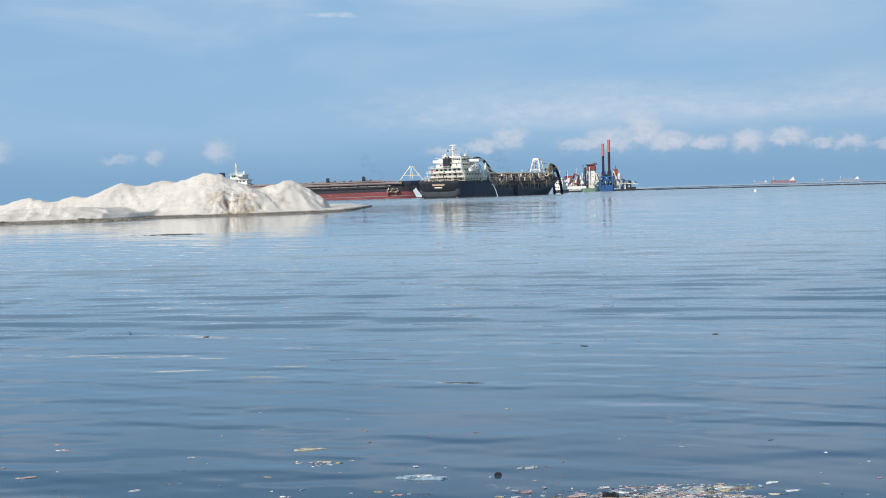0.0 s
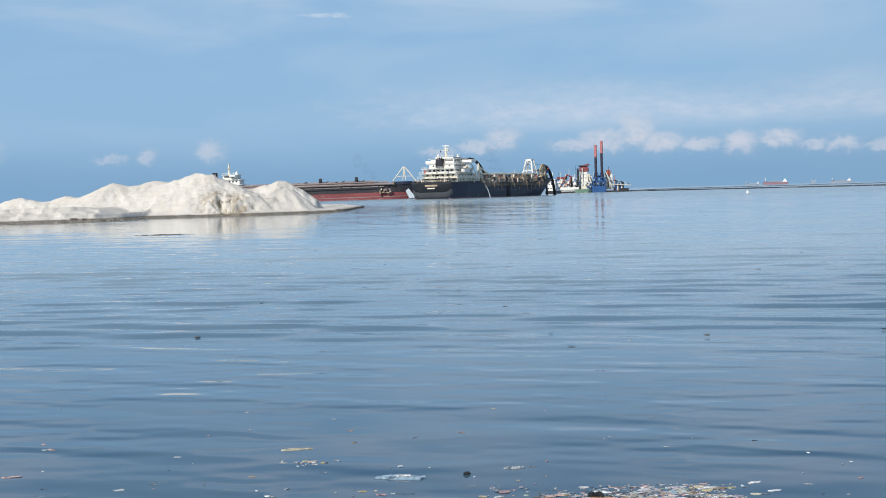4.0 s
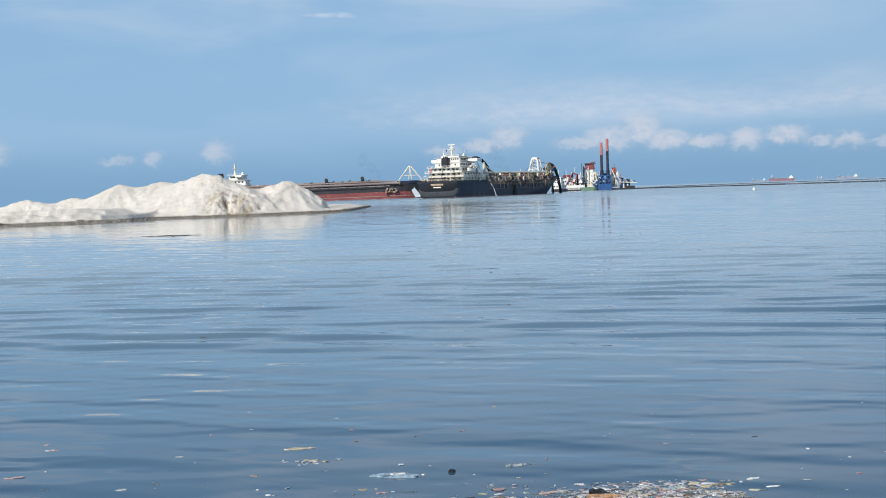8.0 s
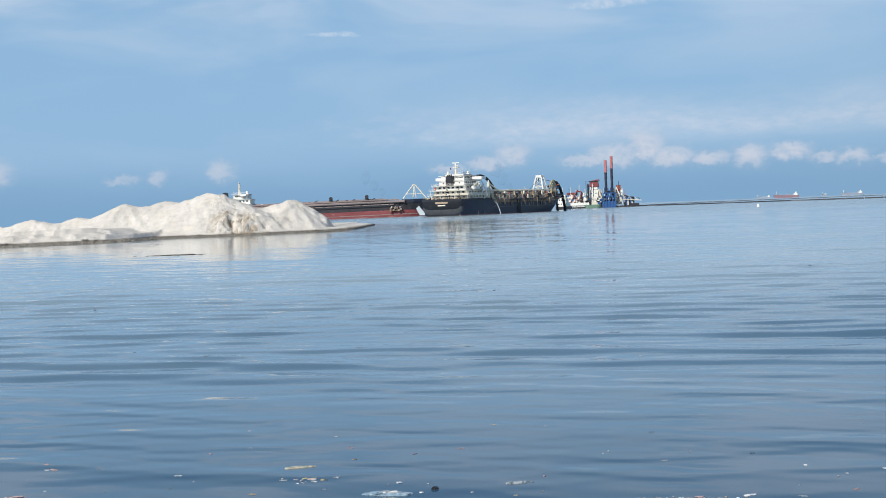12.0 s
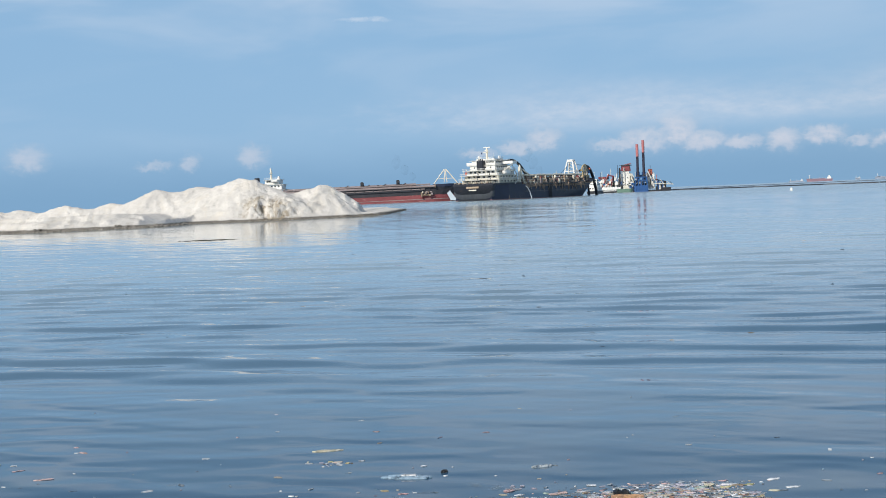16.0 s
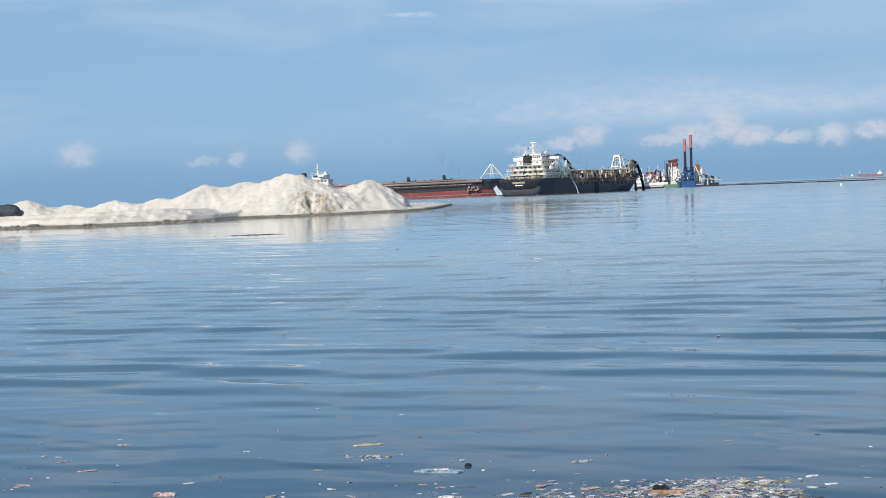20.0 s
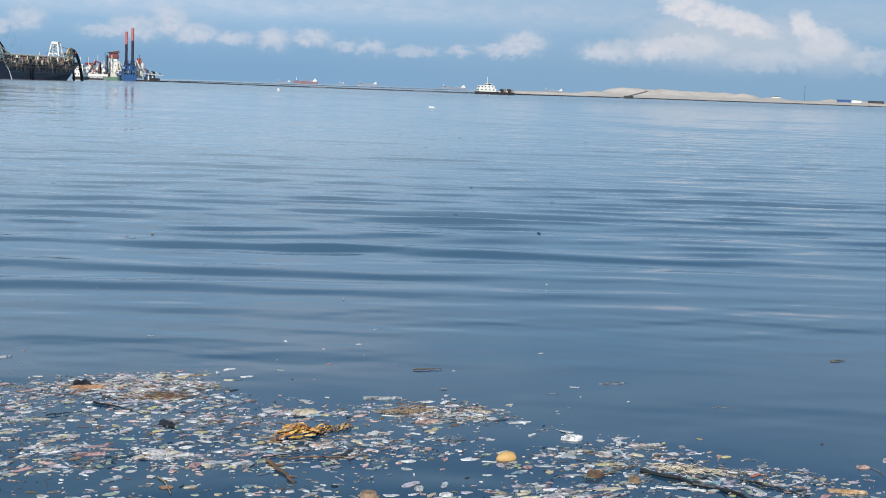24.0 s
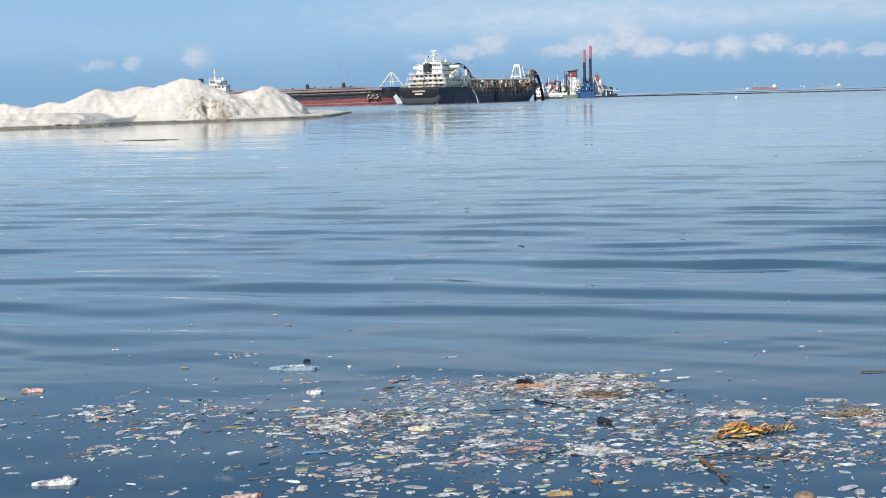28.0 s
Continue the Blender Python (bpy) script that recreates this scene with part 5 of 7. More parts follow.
def cargo_ship(x, y, length, height, turn, hull, label):
    """A far ship at anchor."""
    ship = thing("cargo_ship", pose(x, y, 0, 0, 0, turn), label, "ship", "ships at anchor")
    part("hull", hull_band(length, length * 0.14, -1, height * 0.36, height * 0.10, 0.3, 0.5, 0.9, 12), hull, ship)
    z0 = height * 0.36
    part("house", block(length * 0.04, length * 0.20, -length * 0.05, length * 0.05, z0, height * 0.64, bevel=0.3, lean=0.8), WHITE, ship)
    part("funnel", block(length * 0.08, length * 0.14, -2, 2, z0, height * 0.86, bevel=0.3), WHITE, ship)
    part("foremast", rod(((length * 0.9, 0, z0), (length * 0.9, 0, height)), 0.6, sides=6), WHITE, ship)
    part("bow_house", block(length * 0.82, length * 0.93, -2.5, 2.5, z0, height * 0.48, bevel=0.3), HULL_GREY, ship)
    for k in range(5):
        x0 = length * (0.24 + 0.12 * k)
        part("derrick", rod(((x0, 0, z0), (x0 + length * 0.02, 0, z0 + height * (0.12 + 0.08 * (k % 3)))), 0.5, sides=5), WHITE, ship)
    for k in range(4):
        x0 = length * (0.28 + 0.13 * k)
        part("hatch", block(x0, x0 + length * 0.1, -length * 0.045, length * 0.045, z0, z0 + height * 0.08, bevel=0.2), hull, ship)
    return ship


def at_bearing(az, dist):
    return dist * sin(radians(az)), dist * cos(radians(az))


dredge_ship()
hopper_ship()
cutter_dredger()
launch(pose(*at_bearing(4.86, 905), 0, 0, 0, 70), 1.2, "white workboat moored under the bow hose")
workboat = launch(pose(*at_bearing(21.28, 830), 0, 0, 0, 0), 1.0, "white workboat lying off the sand bank", length=25, tiers=((0.8, 12, 2.6, 2.0), (1.2, 11, 2.4, 1.8), (6, 9.5, 1.6, 1.2)))
for k in range(6):
    part("deck_gear", block(14 + 1.6 * k, 15.2 + 1.6 * k, -2, 1, 1.2, 2.2 + 1.6 * abs(sin(2.1 * k)), bevel=0.1), (CREAM, STEEL, DECK_RUST)[k % 3], workboat)
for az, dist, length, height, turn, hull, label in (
        (14.62, 3600, 63, 17, 180, HAZED_RED, "red-hulled cargo ship at anchor far out"),
        (13.50, 3900, 40, 10, 180, HAZED_GREY, "grey coaster at anchor far out"),
        (15.72, 4300, 14, 12, 180, HAZED_GREY, "small pale vessel at anchor far out"),
        (17.13, 4000, 60, 15, 180, HAZED_GREY, "grey cargo ship at anchor far out"),
        (20.84, 3200, 62, 12, 180, HAZED_GREY, "low grey cargo ship at anchor far out"),
        (24.9, 3300, 50, 12, 180, HAZED_GREY, "pale cargo ship beyond the sand bank")):
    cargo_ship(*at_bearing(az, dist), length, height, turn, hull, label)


# ---- floating pipelines, markers ----
def pipeline(name, points, r, label, step=12.0):
    """A string of floating pipe lengths, each with its coupling."""
    line = thing(name, pose(0, 0, 0), label, "pipeline", "floating pipelines")
    pts = [Vector((*p, 0)) for p in points]
    for a, b in zip(pts, pts[1:]):
        count = max(1, int((b - a).length / step))
        for k in range(count):
            p, q = a.lerp(b, k / count), a.lerp(b, (k + 0.94) / count)
            sway = 0.8 * sin(k * 0.9)
            p.y += sway
            q.y += sway
            part("pipe_length", rod((p + Vector((0, 0, r * 0.25)), q + Vector((0, 0, r * 0.25))), r, sides=8), BLACK_RUBBER if k % 6 else HULL_GREY, line)
    return line


pipeline("floating_pipeline", [(136, 1030), (150, 1005), (230, 900), (318, 830), (430, 900), (480, 930), (600, 925), (690, 890), (800, 830)], 0.6, "black floating dredge pipeline on the water")
pipeline("far_pipeline", [(138, 1060), (260, 1500), (520, 1750), (760, 2000)], 0.42, "distant dark floating pipeline", 22)
buoy = thing("buoy", pose(*at_bearing(13.01, 482), 0), "small white marker buoy", "buoy")
part("float", rod(((0, 0, -0.3), (0, 0, 0.3), (0, 0, 0.8)), 0.5, sides=12, r_end=0.35), WHITE, buoy)
part("top_mark", rod(((0, 0, 0.7), (0, 0, 1.05)), 0.18, sides=8), WHITE, buoy)
float_ = thing("net_float", pose(*at_bearing(19.43, 213), 0), "white foam float on the water", "float")
part("block", block(-0.42, 0.42, -0.2, 0.2, -0.1, 0.2, bevel=0.08), WHITE, float_)
for az, dist, length_, height_, paint, label in ((33.6, 1330, 8, 2.6, WHITE, "white site cabin on the far sand bank"), (36.3, 1330, 14, 1.8, BLUE, "blue steel container on the far sand bank"), (36.75, 1330, 9, 1.9, WHITE, "white truck-sized cabin on the far sand bank"),
                                                 (37.5, 1330, 14, 1.6, STEEL, "dark machine parked on the far sand bank"), (38.3, 1330, 10, 1.8, BLUE, "blue steel container on the far sand bank")):
    hut = thing("site_cabin", pose(*at_bearing(az, dist), 3.0, 0, 0, -az), label, "cabin", "cabins on the far bank")
    part("body", block(-length_ / 2, length_ / 2, -1.5, 1.5, -1.5, height_, bevel=0.15), paint, hut)
    part("roof", block(-length_ / 2 - 0.3, length_ / 2 + 0.3, -1.8, 1.8, height_, height_ + 0.3, bevel=0.08), HULL_GREY, hut)
boom = thing("pipe_boom", pose(*at_bearing(28.0, 1005), 0.5, 0, 0, -28), "slanted steel pipe boom at the shore of the sand bank", "boom")
part("boom", rod(((-9, 0, 0.6), (7, 0, 5.2)), 0.5, sides=6), HULL_GREY, boom)
part("boom_base", block(-10, -3, -2, 2, -1, 1.4, bevel=0.2), STEEL, boom)
pole = thing("beacon_pole", pose(*at_bearing(34.72, 1230), 2.0), "thin beacon pole on the sand bank", "beacon")
part("pole", rod(((0, 0, -2), (0, 0, 13)), 0.16, sides=6), HULL_GREY, pole)
part("beacon_lamp", block(-0.25, 0.25, -0.25, 0.25, 12.8, 13.8, bevel=0.1), HULL_GREY, pole)

# ---- floating litter ----
def sodden_material(name, colour, rough, thin):
    """Soaked litter: blotched with silt and faded print, dark where it is waterlogged; thin film lets the water show."""
    mat = bpy.data.materials.new(name)
    mat.use_nodes = True
    n = Net(mat.node_tree)
    shader = n.tree.nodes["Principled BSDF"]
    at = n.node("ShaderNodeTexCoord").outputs["Object"]
    coarse, blot, grain = n.noise(at, 4.0, 3, 0.6, 0.4), n.noise(at, 13.0, 3, 0.6, 0.4), n.noise(at, 42.0, 3, 0.6)
    mixed = n.m("ADD", n.m("MULTIPLY", coarse, 0.42), n.m("ADD", n.m("MULTIPLY", blot, 0.42), n.m("MULTIPLY", grain, 0.16)))
    chance = n.m("FRACT", n.m("ADD", n.node("ShaderNodeObjectInfo").outputs["Random"], n.node("ShaderNodeNewGeometry").outputs["Random Per Island"]))
    sodden = tuple(0.42 * c + w for c, w in zip(colour, (0.012, 0.02, 0.028))) + (1,)
    faded = tuple(min(0.88, 0.80 * c + 0.26) for c in colour) + (1,)
    tone = n.mix(n.step(mixed, 0.38, 0.54), sodden, (*colour, 1))
    tone = n.mix(n.m("MULTIPLY", n.step(blot, 0.54, 0.66), n.step(chance, 0.3, 0.9, 0.0, 0.8)), tone, faded)
    hue = n.node("ShaderNodeHueSaturation", Hue=n.m("ADD", 0.475, n.m("MULTIPLY", chance, 0.05)), Value=n.m("ADD", 0.78, n.m("MULTIPLY", n.m("FRACT", n.m("MULTIPLY", chance, 7.31)), 0.44)), Color=tone)
    n.put(shader.inputs["Base Color"], hue.outputs[0])
    n.put(shader.inputs["Roughness"], n.step(grain, 0.3, 0.7, max(0.1, rough - 0.15), min(1, rough + 0.15)))
    if thin < 1:
        n.put(shader.inputs["Alpha"], n.step(n.m("ADD", mixed, n.m("MULTIPLY", chance, 0.08)), 0.43, 0.58, thin, 1.0))
    n.put(shader.inputs["Normal"], n.node("ShaderNodeBump", Height=mixed, Distance=0.01, Strength=0.7).outputs[0])
    return mat


LITTER = {}
for name, colour, rough in (("white_plastic", (0.74, 0.75, 0.75), 0.4), ("milky_film", (0.42, 0.45, 0.47), 0.35), ("cream_foam", (0.56, 0.50, 0.38), 0.8), ("pale_green_plastic", (0.36, 0.44, 0.34), 0.4),
                            ("pale_blue_plastic", (0.27, 0.42, 0.50), 0.4), ("pink_wrapper", (0.60, 0.40, 0.37), 0.45), ("red_wrapper", (0.48, 0.08, 0.06), 0.45), ("yellow_wrapper", (0.58, 0.52, 0.24), 0.45),
                            ("brown_bark", (0.17, 0.11, 0.06), 0.9), ("black_plastic", (0.015, 0.015, 0.016), 0.4), ("tan_husk", (0.30, 0.225, 0.14), 0.85), ("grey_film", (0.18, 0.21, 0.235), 0.4),
                            ("lilac_film", (0.50, 0.47, 0.53), 0.35), ("blue_plastic", (0.10, 0.29, 0.45), 0.4), ("orange_plastic", (0.45, 0.26, 0.14), 0.5), ("golden_leaf", (0.66, 0.30, 0.06), 0.75), ("amber_leaf", (0.74, 0.44, 0.14), 0.75)):
    LITTER[name] = sodden_material(name, colour, rough, {"milky_film": 0.10, "grey_film": 0.05, "lilac_film": 0.12, "pale_green_plastic": 0.35, "pale_blue_plastic": 0.25, "pink_wrapper": 0.30, "white_plastic": 0.45}.get(name, 1.0))


def scrap_mesh(kind, mat, r):
    """A small piece of litter lying on the water, about 1 m across before scaling; z is up."""
    bm = bmesh.new()
    if kind == "scrap":  # crumpled sheet
        n = r.randint(6, 10)
        ring = [(0.5 * (0.55 + 0.45 * r.random()) * cos(6.283 * k / n), 0.5 * (0.55 + 0.45 * r.random()) * sin(6.283 * k / n)) for k in range(n)]
        top = [bm.verts.new((x, y, 0.02 + 0.035 * r.random())) for x, y in ring]
        low = [bm.verts.new((x * 0.97, y * 0.97, -0.03)) for x, y in ring]
        mid = bm.verts.new((0.1 * r.random(), 0.1 * r.random(), 0.03 + 0.05 * r.random()))
        for k in range(n):
            j = (k + 1) % n
            bm.faces.new((top[k], top[j], mid))
            bm.faces.new((low[k], low[j], top[j], top[k]))
        bm.faces.new(low[::-1])
    elif kind == "strip":
        w_ = 0.10 + 0.08 * r.random()
        bend = 0.15 * (r.random() - 0.5)
        secs = [[(x, bend * (1 - 4 * x * x) + s * w_ * (0.8 + 0.4 * r.random()), z) for s, z in ((-1, -0.02), (-1, 0.012), (0, 0.02 + 0.02 * r.random()), (1, 0.012), (1, -0.02))] for x in (-0.5, -0.25, 0, 0.25, 0.5)]
        bm.free()
        bm = loft(secs)
    elif kind == "lump":
        bmesh.ops.create_icosphere(bm, subdivisions=1, radius=0.5)
        for v in bm.verts:
            v.co *= 0.75 + 0.45 * r.random()
            v.co.z *= 0.38
    elif kind == "twig":
        bend = r.random() * 0.2 - 0.1
        rod([(x, bend * (1 - 4 * x * x) + 0.03 * r.random(), 0.01) for x in (-0.5, -0.2, 0.1, 0.5)], 0.017, bm, 5, 0.009)
    elif kind == "cap":
        rod(((0, 0, -0.12), (0, 0, 0.10)), 0.5, bm, 10)
    elif kind == "packet":  # pillow-shaped sachet with crimped ends
        rows = [[(x, y * (1 if abs(x) < 0.4 else 0.9), (0.06 * (1 - (y / 0.3) ** 2) * max(0, 1 - (x / 0.5) ** 4) + 0.03 * r.random()) * s) for y in (-0.3, -0.1, 0.1, 0.3)] for x in (-0.5, -0.4, 0, 0.4, 0.5) for s in (1,)]
        bm.free()
        bm = loft(rows, False)
        ret = bmesh.ops.extrude_face_region(bm, geom=list(bm.faces))
        for v in [g for g in ret["geom"] if isinstance(g, bmesh.types.BMVert)]:
            v.co.z -= 0.05
    bmesh.ops.recalc_face_normals(bm, faces=bm.faces)
    mesh = bpy.data.meshes.new(kind)
    bm.to_mesh(mesh)
    bm.free()
    mesh.materials.append(mat)
    return mesh


def drift_speed(y, r):
    """Slow set of the surface water along the shore, in metres a second."""
    return -0.016 + 0.008 * (r.random() - 0.5) - 0.024 * max(0, 1 - abs(y - 15.3) / 2.5), 0.016 + 0.005 * (r.random() - 0.5)


# where the litter lies at 27 s: far edge of the raft along the shore, and its dense patches
EDGE_X, EDGE_Y = (-9, -4.2, -2.2, 0.3, 2.4, 2.9, 4.9, 5.5, 6.5, 7.4, 9.5), (13.6, 14.5, 15.0, 15.1, 14.7, 13.4, 13.0, 11.6, 10.5, 9.1, 7.4)
PATCHES = [(1.6, 14.0, 1.2, 0.7, 1.0), (2.6, 12.6, 0.9, 0.5, 0.6), (4.6, 12.4, 0.7, 0.5, 0.9), (-0.6, 12.8, 0.8, 0.5, 0.6), (0.4, 11.9, 1.5, 0.7, 0.4), (5.6, 10.4, 0.8, 0.6, 0.65), (6.6, 9.5, 0.7, 0.5, 0.55),
           (0.2, 10.2, 1.6, 0.9, 0.16), (-1.4, 9.0, 1.0, 0.5, 0.35), (2.0, 11.5, 1.3, 0.6, 0.3), (-2.6, 13.7, 1.0, 0.4, 0.25), (3.4, 11.2, 0.9, 0.4, 0.45), (4.6, 9.4, 1.4, 0.6, 0.4),
           (-1.7, 8.75, 1.3, 0.35, 0.4), (-0.2, 8.9, 0.9, 0.3, 0.45), (-2.6, 12.9, 0.8, 0.3, 0.25), (-0.4, 12.7, 0.9, 0.45, 0.4)]


def raft_density(x, y):
    edge = float(np.interp(x, EDGE_X, EDGE_Y))
    if y > edge:
        return 0.02 * math.exp(-(y - edge) / 2.5)
    total = 0.052 * (1 if x > -2.5 else 0.7)
    for px, py, sx_, sy_, k in PATCHES:
        total += k * math.exp(-((x - px) / sx_) ** 2 - ((y - py) / sy_) ** 2)
    return min(1.0, total) * min(1.0, (edge - y) / 0.25 + 0.15)


def scatter(count, r, lo=(-7.5, 7.2), hi=(9.5, 24.0), clumps=170, loose=0.4):
    """Spots by the raft's density: some loose, the rest bunched round random centres."""
    def one():
        while True:
            x, y = lo[0] + (hi[0] - lo[0]) * r.random(), lo[1] + (hi[1] - lo[1]) * r.random() ** 1.6
            if r.random() < raft_density(x, y):
                return x, y

    centres = [(*one(), r.uniform(0.05, 0.20)) for _ in range(clumps)]
    spots = []
    while len(spots) < count:
        if r.random() < loose:
            spots.append(one())
        else:
            cx, cy, s = r.choice(centres)
            x, y = cx + r.gauss(0, s * 1.3), cy + r.gauss(0, s)
            if y > 7 and raft_density(x, y) > 0.01:
                spots.append((x, y))
    return spots


drifting = []  # (thing, x and y at 27 s, speed, turn, turn speed, height)
COMMON = (["white_plastic"] * 20 + ["lilac_film"] * 8 + ["milky_film"] * 12 + ["cream_foam"] * 7 + ["pale_green_plastic"] * 3 + ["pale_blue_plastic"] * 3 + ["pink_wrapper"] * 5 + ["grey_film"] * 4 + ["tan_husk"]
          + ["yellow_wrapper", "black_plastic", "brown_bark"])
BRIGHT = ["red_wrapper", "yellow_wrapper", "blue_plastic", "orange_plastic", "pink_wrapper"]
WORDS = {"scrap": ("plastic_scrap", "crumpled {} scrap floating on the water", "plastic scrap"), "strip": ("plastic_strip", "long {} strip floating on the water", "plastic strip"),
         "lump": ("foam_lump", "rounded {} lump floating on the water", "litter lump"), "twig": ("twig", "thin wet {} twig floating on the water", "twig"),
         "cap": ("plastic_disc", "small round {} disc floating on the water", "plastic disc"), "packet": ("sachet", "empty {} sachet floating on the water", "wrapper")}
r = random.Random(11)
pool = {}
for x, y in scatter(300, r):
    kind = r.choice(["scrap"] * 6 + ["packet"] * 3 + ["strip"] * 3 + ["lump"] * 2 + ["cap"] + ["twig"])
    tint = r.choice(["brown_bark", "black_plastic", "tan_husk"]) if kind == "twig" else r.choice(BRIGHT if r.random() < 0.035 else COMMON)
    key = (kind, tint, r.randrange(3))
    if key not in pool:
        pool[key] = scrap_mesh(kind, LITTER[tint], r)
    size = {"scrap": 0.105, "packet": 0.11, "strip": 0.16, "lump": 0.05, "cap": 0.036, "twig": 0.34}[kind] * (0.6 + 0.9 * r.random() ** 1.5)
    name, words, category = WORDS[kind]
    ob = tagged(new(name, pool[key]), words.format(tint.replace("_", " ")), category, "floating litter")
    ob.scale = (size, size, size * 0.8)
    drifting.append((ob, x, y, drift_speed(y, r), 360 * r.random(), r.uniform(-1.2, 1.2), 0.006))

# large thin films that hang just under the surface
FILM = bpy.data.materials.new("sunken_film")
FILM.use_nodes = True
net = Net(FILM.node_tree)
base = net.tree.nodes["Principled BSDF"]
cloudy = net.noise(net.node("ShaderNodeTexCoord").outputs["Object"], 4.5, 5, 0.7, 0.8)
net.put(base.inputs["Base Color"], net.mix(cloudy, (0.30, 0.40, 0.44, 1), (0.52, 0.54, 0.50, 1)))
flat_at = net.node("ShaderNodeSeparateXYZ", Vector=net.node("ShaderNodeTexCoord").outputs["Object"]).outputs
reach = net.m("SQRT", net.m("ADD", net.m("MULTIPLY", flat_at[0], flat_at[0]), net.m("MULTIPLY", flat_at[1], flat_at[1])))
net.put(base.inputs["Alpha"], net.m("MULTIPLY", net.step(cloudy, 0.40, 0.68, 0.0, 0.5), net.step(net.m("ADD", reach, net.m("MULTIPLY", cloudy, 0.6)), 0.66, 0.34)))
base.inputs["Roughness"].default_value = 0.25
for x, y in scatter(110, r, loose=0.3):
    key = ("film", r.randrange(5))
    if key not in pool:
        pool[key] = scrap_mesh("scrap", FILM, r)
    ob = tagged(new("plastic_film", pool[key]), "cloudy clear film just under the surface", "plastic film", "floating litter")
    size = r.uniform(0.2, 0.55)
    ob.scale = (size * 1.2, size * 0.7, 0.03)
    drifting.append((ob, x, y, drift_speed(y, r), 360 * r.random(), r.uniform(-0.8, 0.8), 0.001))

# fine bits past counting, in one drifting mass
bits, faces, mats, order = [], [], [], list(LITTER)
for x, y in scatter(8500, r):
    n = r.randint(5, 7)
    s = 0.008 + 0.034 * r.random() ** 2.8
    stretch, a0 = 1.2 + 2.2 * r.random() ** 1.5, r.gauss(0.1, 0.55)
    slim = r.random() < 0.22
    if slim:
        stretch, s = r.uniform(5, 12), s * 0.22
    tint = order.index(r.choice(["brown_bark", "grey_film", "lilac_film", "milky_film", "white_plastic", "pink_wrapper"])) if slim else order.index(r.choice(COMMON))
    base = len(bits)
    for lvl, k_ in ((0.003 + 0.003 * r.random(), 0.96), (-0.008, 1.0)):
        for k in range(n):
            a = 6.283 * k / n
            px, py = s * stretch * k_ * cos(a) * (0.7 + 0.5 * r.random()), s * k_ * sin(a) * (0.7 + 0.5 * r.random())
            bits.append((x + px * cos(a0) - py * sin(a0), y + px * sin(a0) + py * cos(a0), lvl + 0.002 * r.random()))
    faces.append([base + k for k in range(n)])
    mats.append(tint)
    for k in range(n):
        faces.append([base + n + k, base + n + (k + 1) % n, base + (k + 1) % n, base + k])
        mats.append(tint)
mesh = bpy.data.meshes.new("litter_bits")
mesh.from_pydata(bits, [], faces)
for name in order:
    mesh.materials.append(LITTER[name])
mesh.polygons.foreach_set("material_index", mats)
bit_mass = tagged(new("litter_bits", mesh), "countless small bits of plastic and husk drifting on the water", "litter", "", "stuff")

# felt of short fibres and splinters between the larger pieces
felt, faces, mats = [], [], []
while len(faces) < 4 * 3400:
    x, y = r.uniform(-7.0, 9.0), 7.3 + 9.0 * r.random() ** 1.2
    if r.random() > raft_density(x, y) ** 2.2:
        continue
    l_, w_, a = 0.008 + 0.05 * r.random() ** 2.5, 0.0005 + 0.0008 * r.random(), r.gauss(0, 0.9)
    dx, dy, bend, base = l_ * cos(a), l_ * sin(a), r.gauss(0, 0.25), len(felt)
    tint = order.index(r.choice(["tan_husk", "brown_bark", "brown_bark", "grey_film", "lilac_film", "pink_wrapper", "milky_film", "black_plastic"]))
    ox, oy = -w_ * sin(a) * 2, w_ * cos(a) * 2
    for f_ in (-1, 0, 1):
        cx, cy = x + dx * f_ - dy * bend * (f_ == 0), y + dy * f_ + dx * bend * (f_ == 0)
        felt += [(cx - ox, cy - oy, 0.002), (cx + ox, cy + oy, 0.002), (cx, cy, 0.005 + w_ + 0.004 * r.random())]
    for k in (0, 3):
        faces += [[base + k, base + k + 3, base + k + 5, base + k + 2], [base + k + 2, base + k + 5, base + k + 4, base + k + 1]]
        mats += [tint, tint]
mesh = bpy.data.meshes.new("litter_fibres")
mesh.from_pydata(felt, [], faces)
for name in order:
    mesh.materials.append(LITTER[name])
mesh.polygons.foreach_set("material_index", mats)
fibre_mass = tagged(new("litter_fibres", mesh), "felt of fine husk fibres and splinters on the water", "litter", "", "stuff")

# ---- single pieces of litter that can be told apart; places hold at 27 s ----
def afloat(ob, x, y, turn, label, category, speed=(-0.016, 0.016), spin=0.0, z=0.004):
    tagged(ob, label, category, "floating litter")
    drifting.append((ob, x, y, speed, turn, spin, z))
    return ob


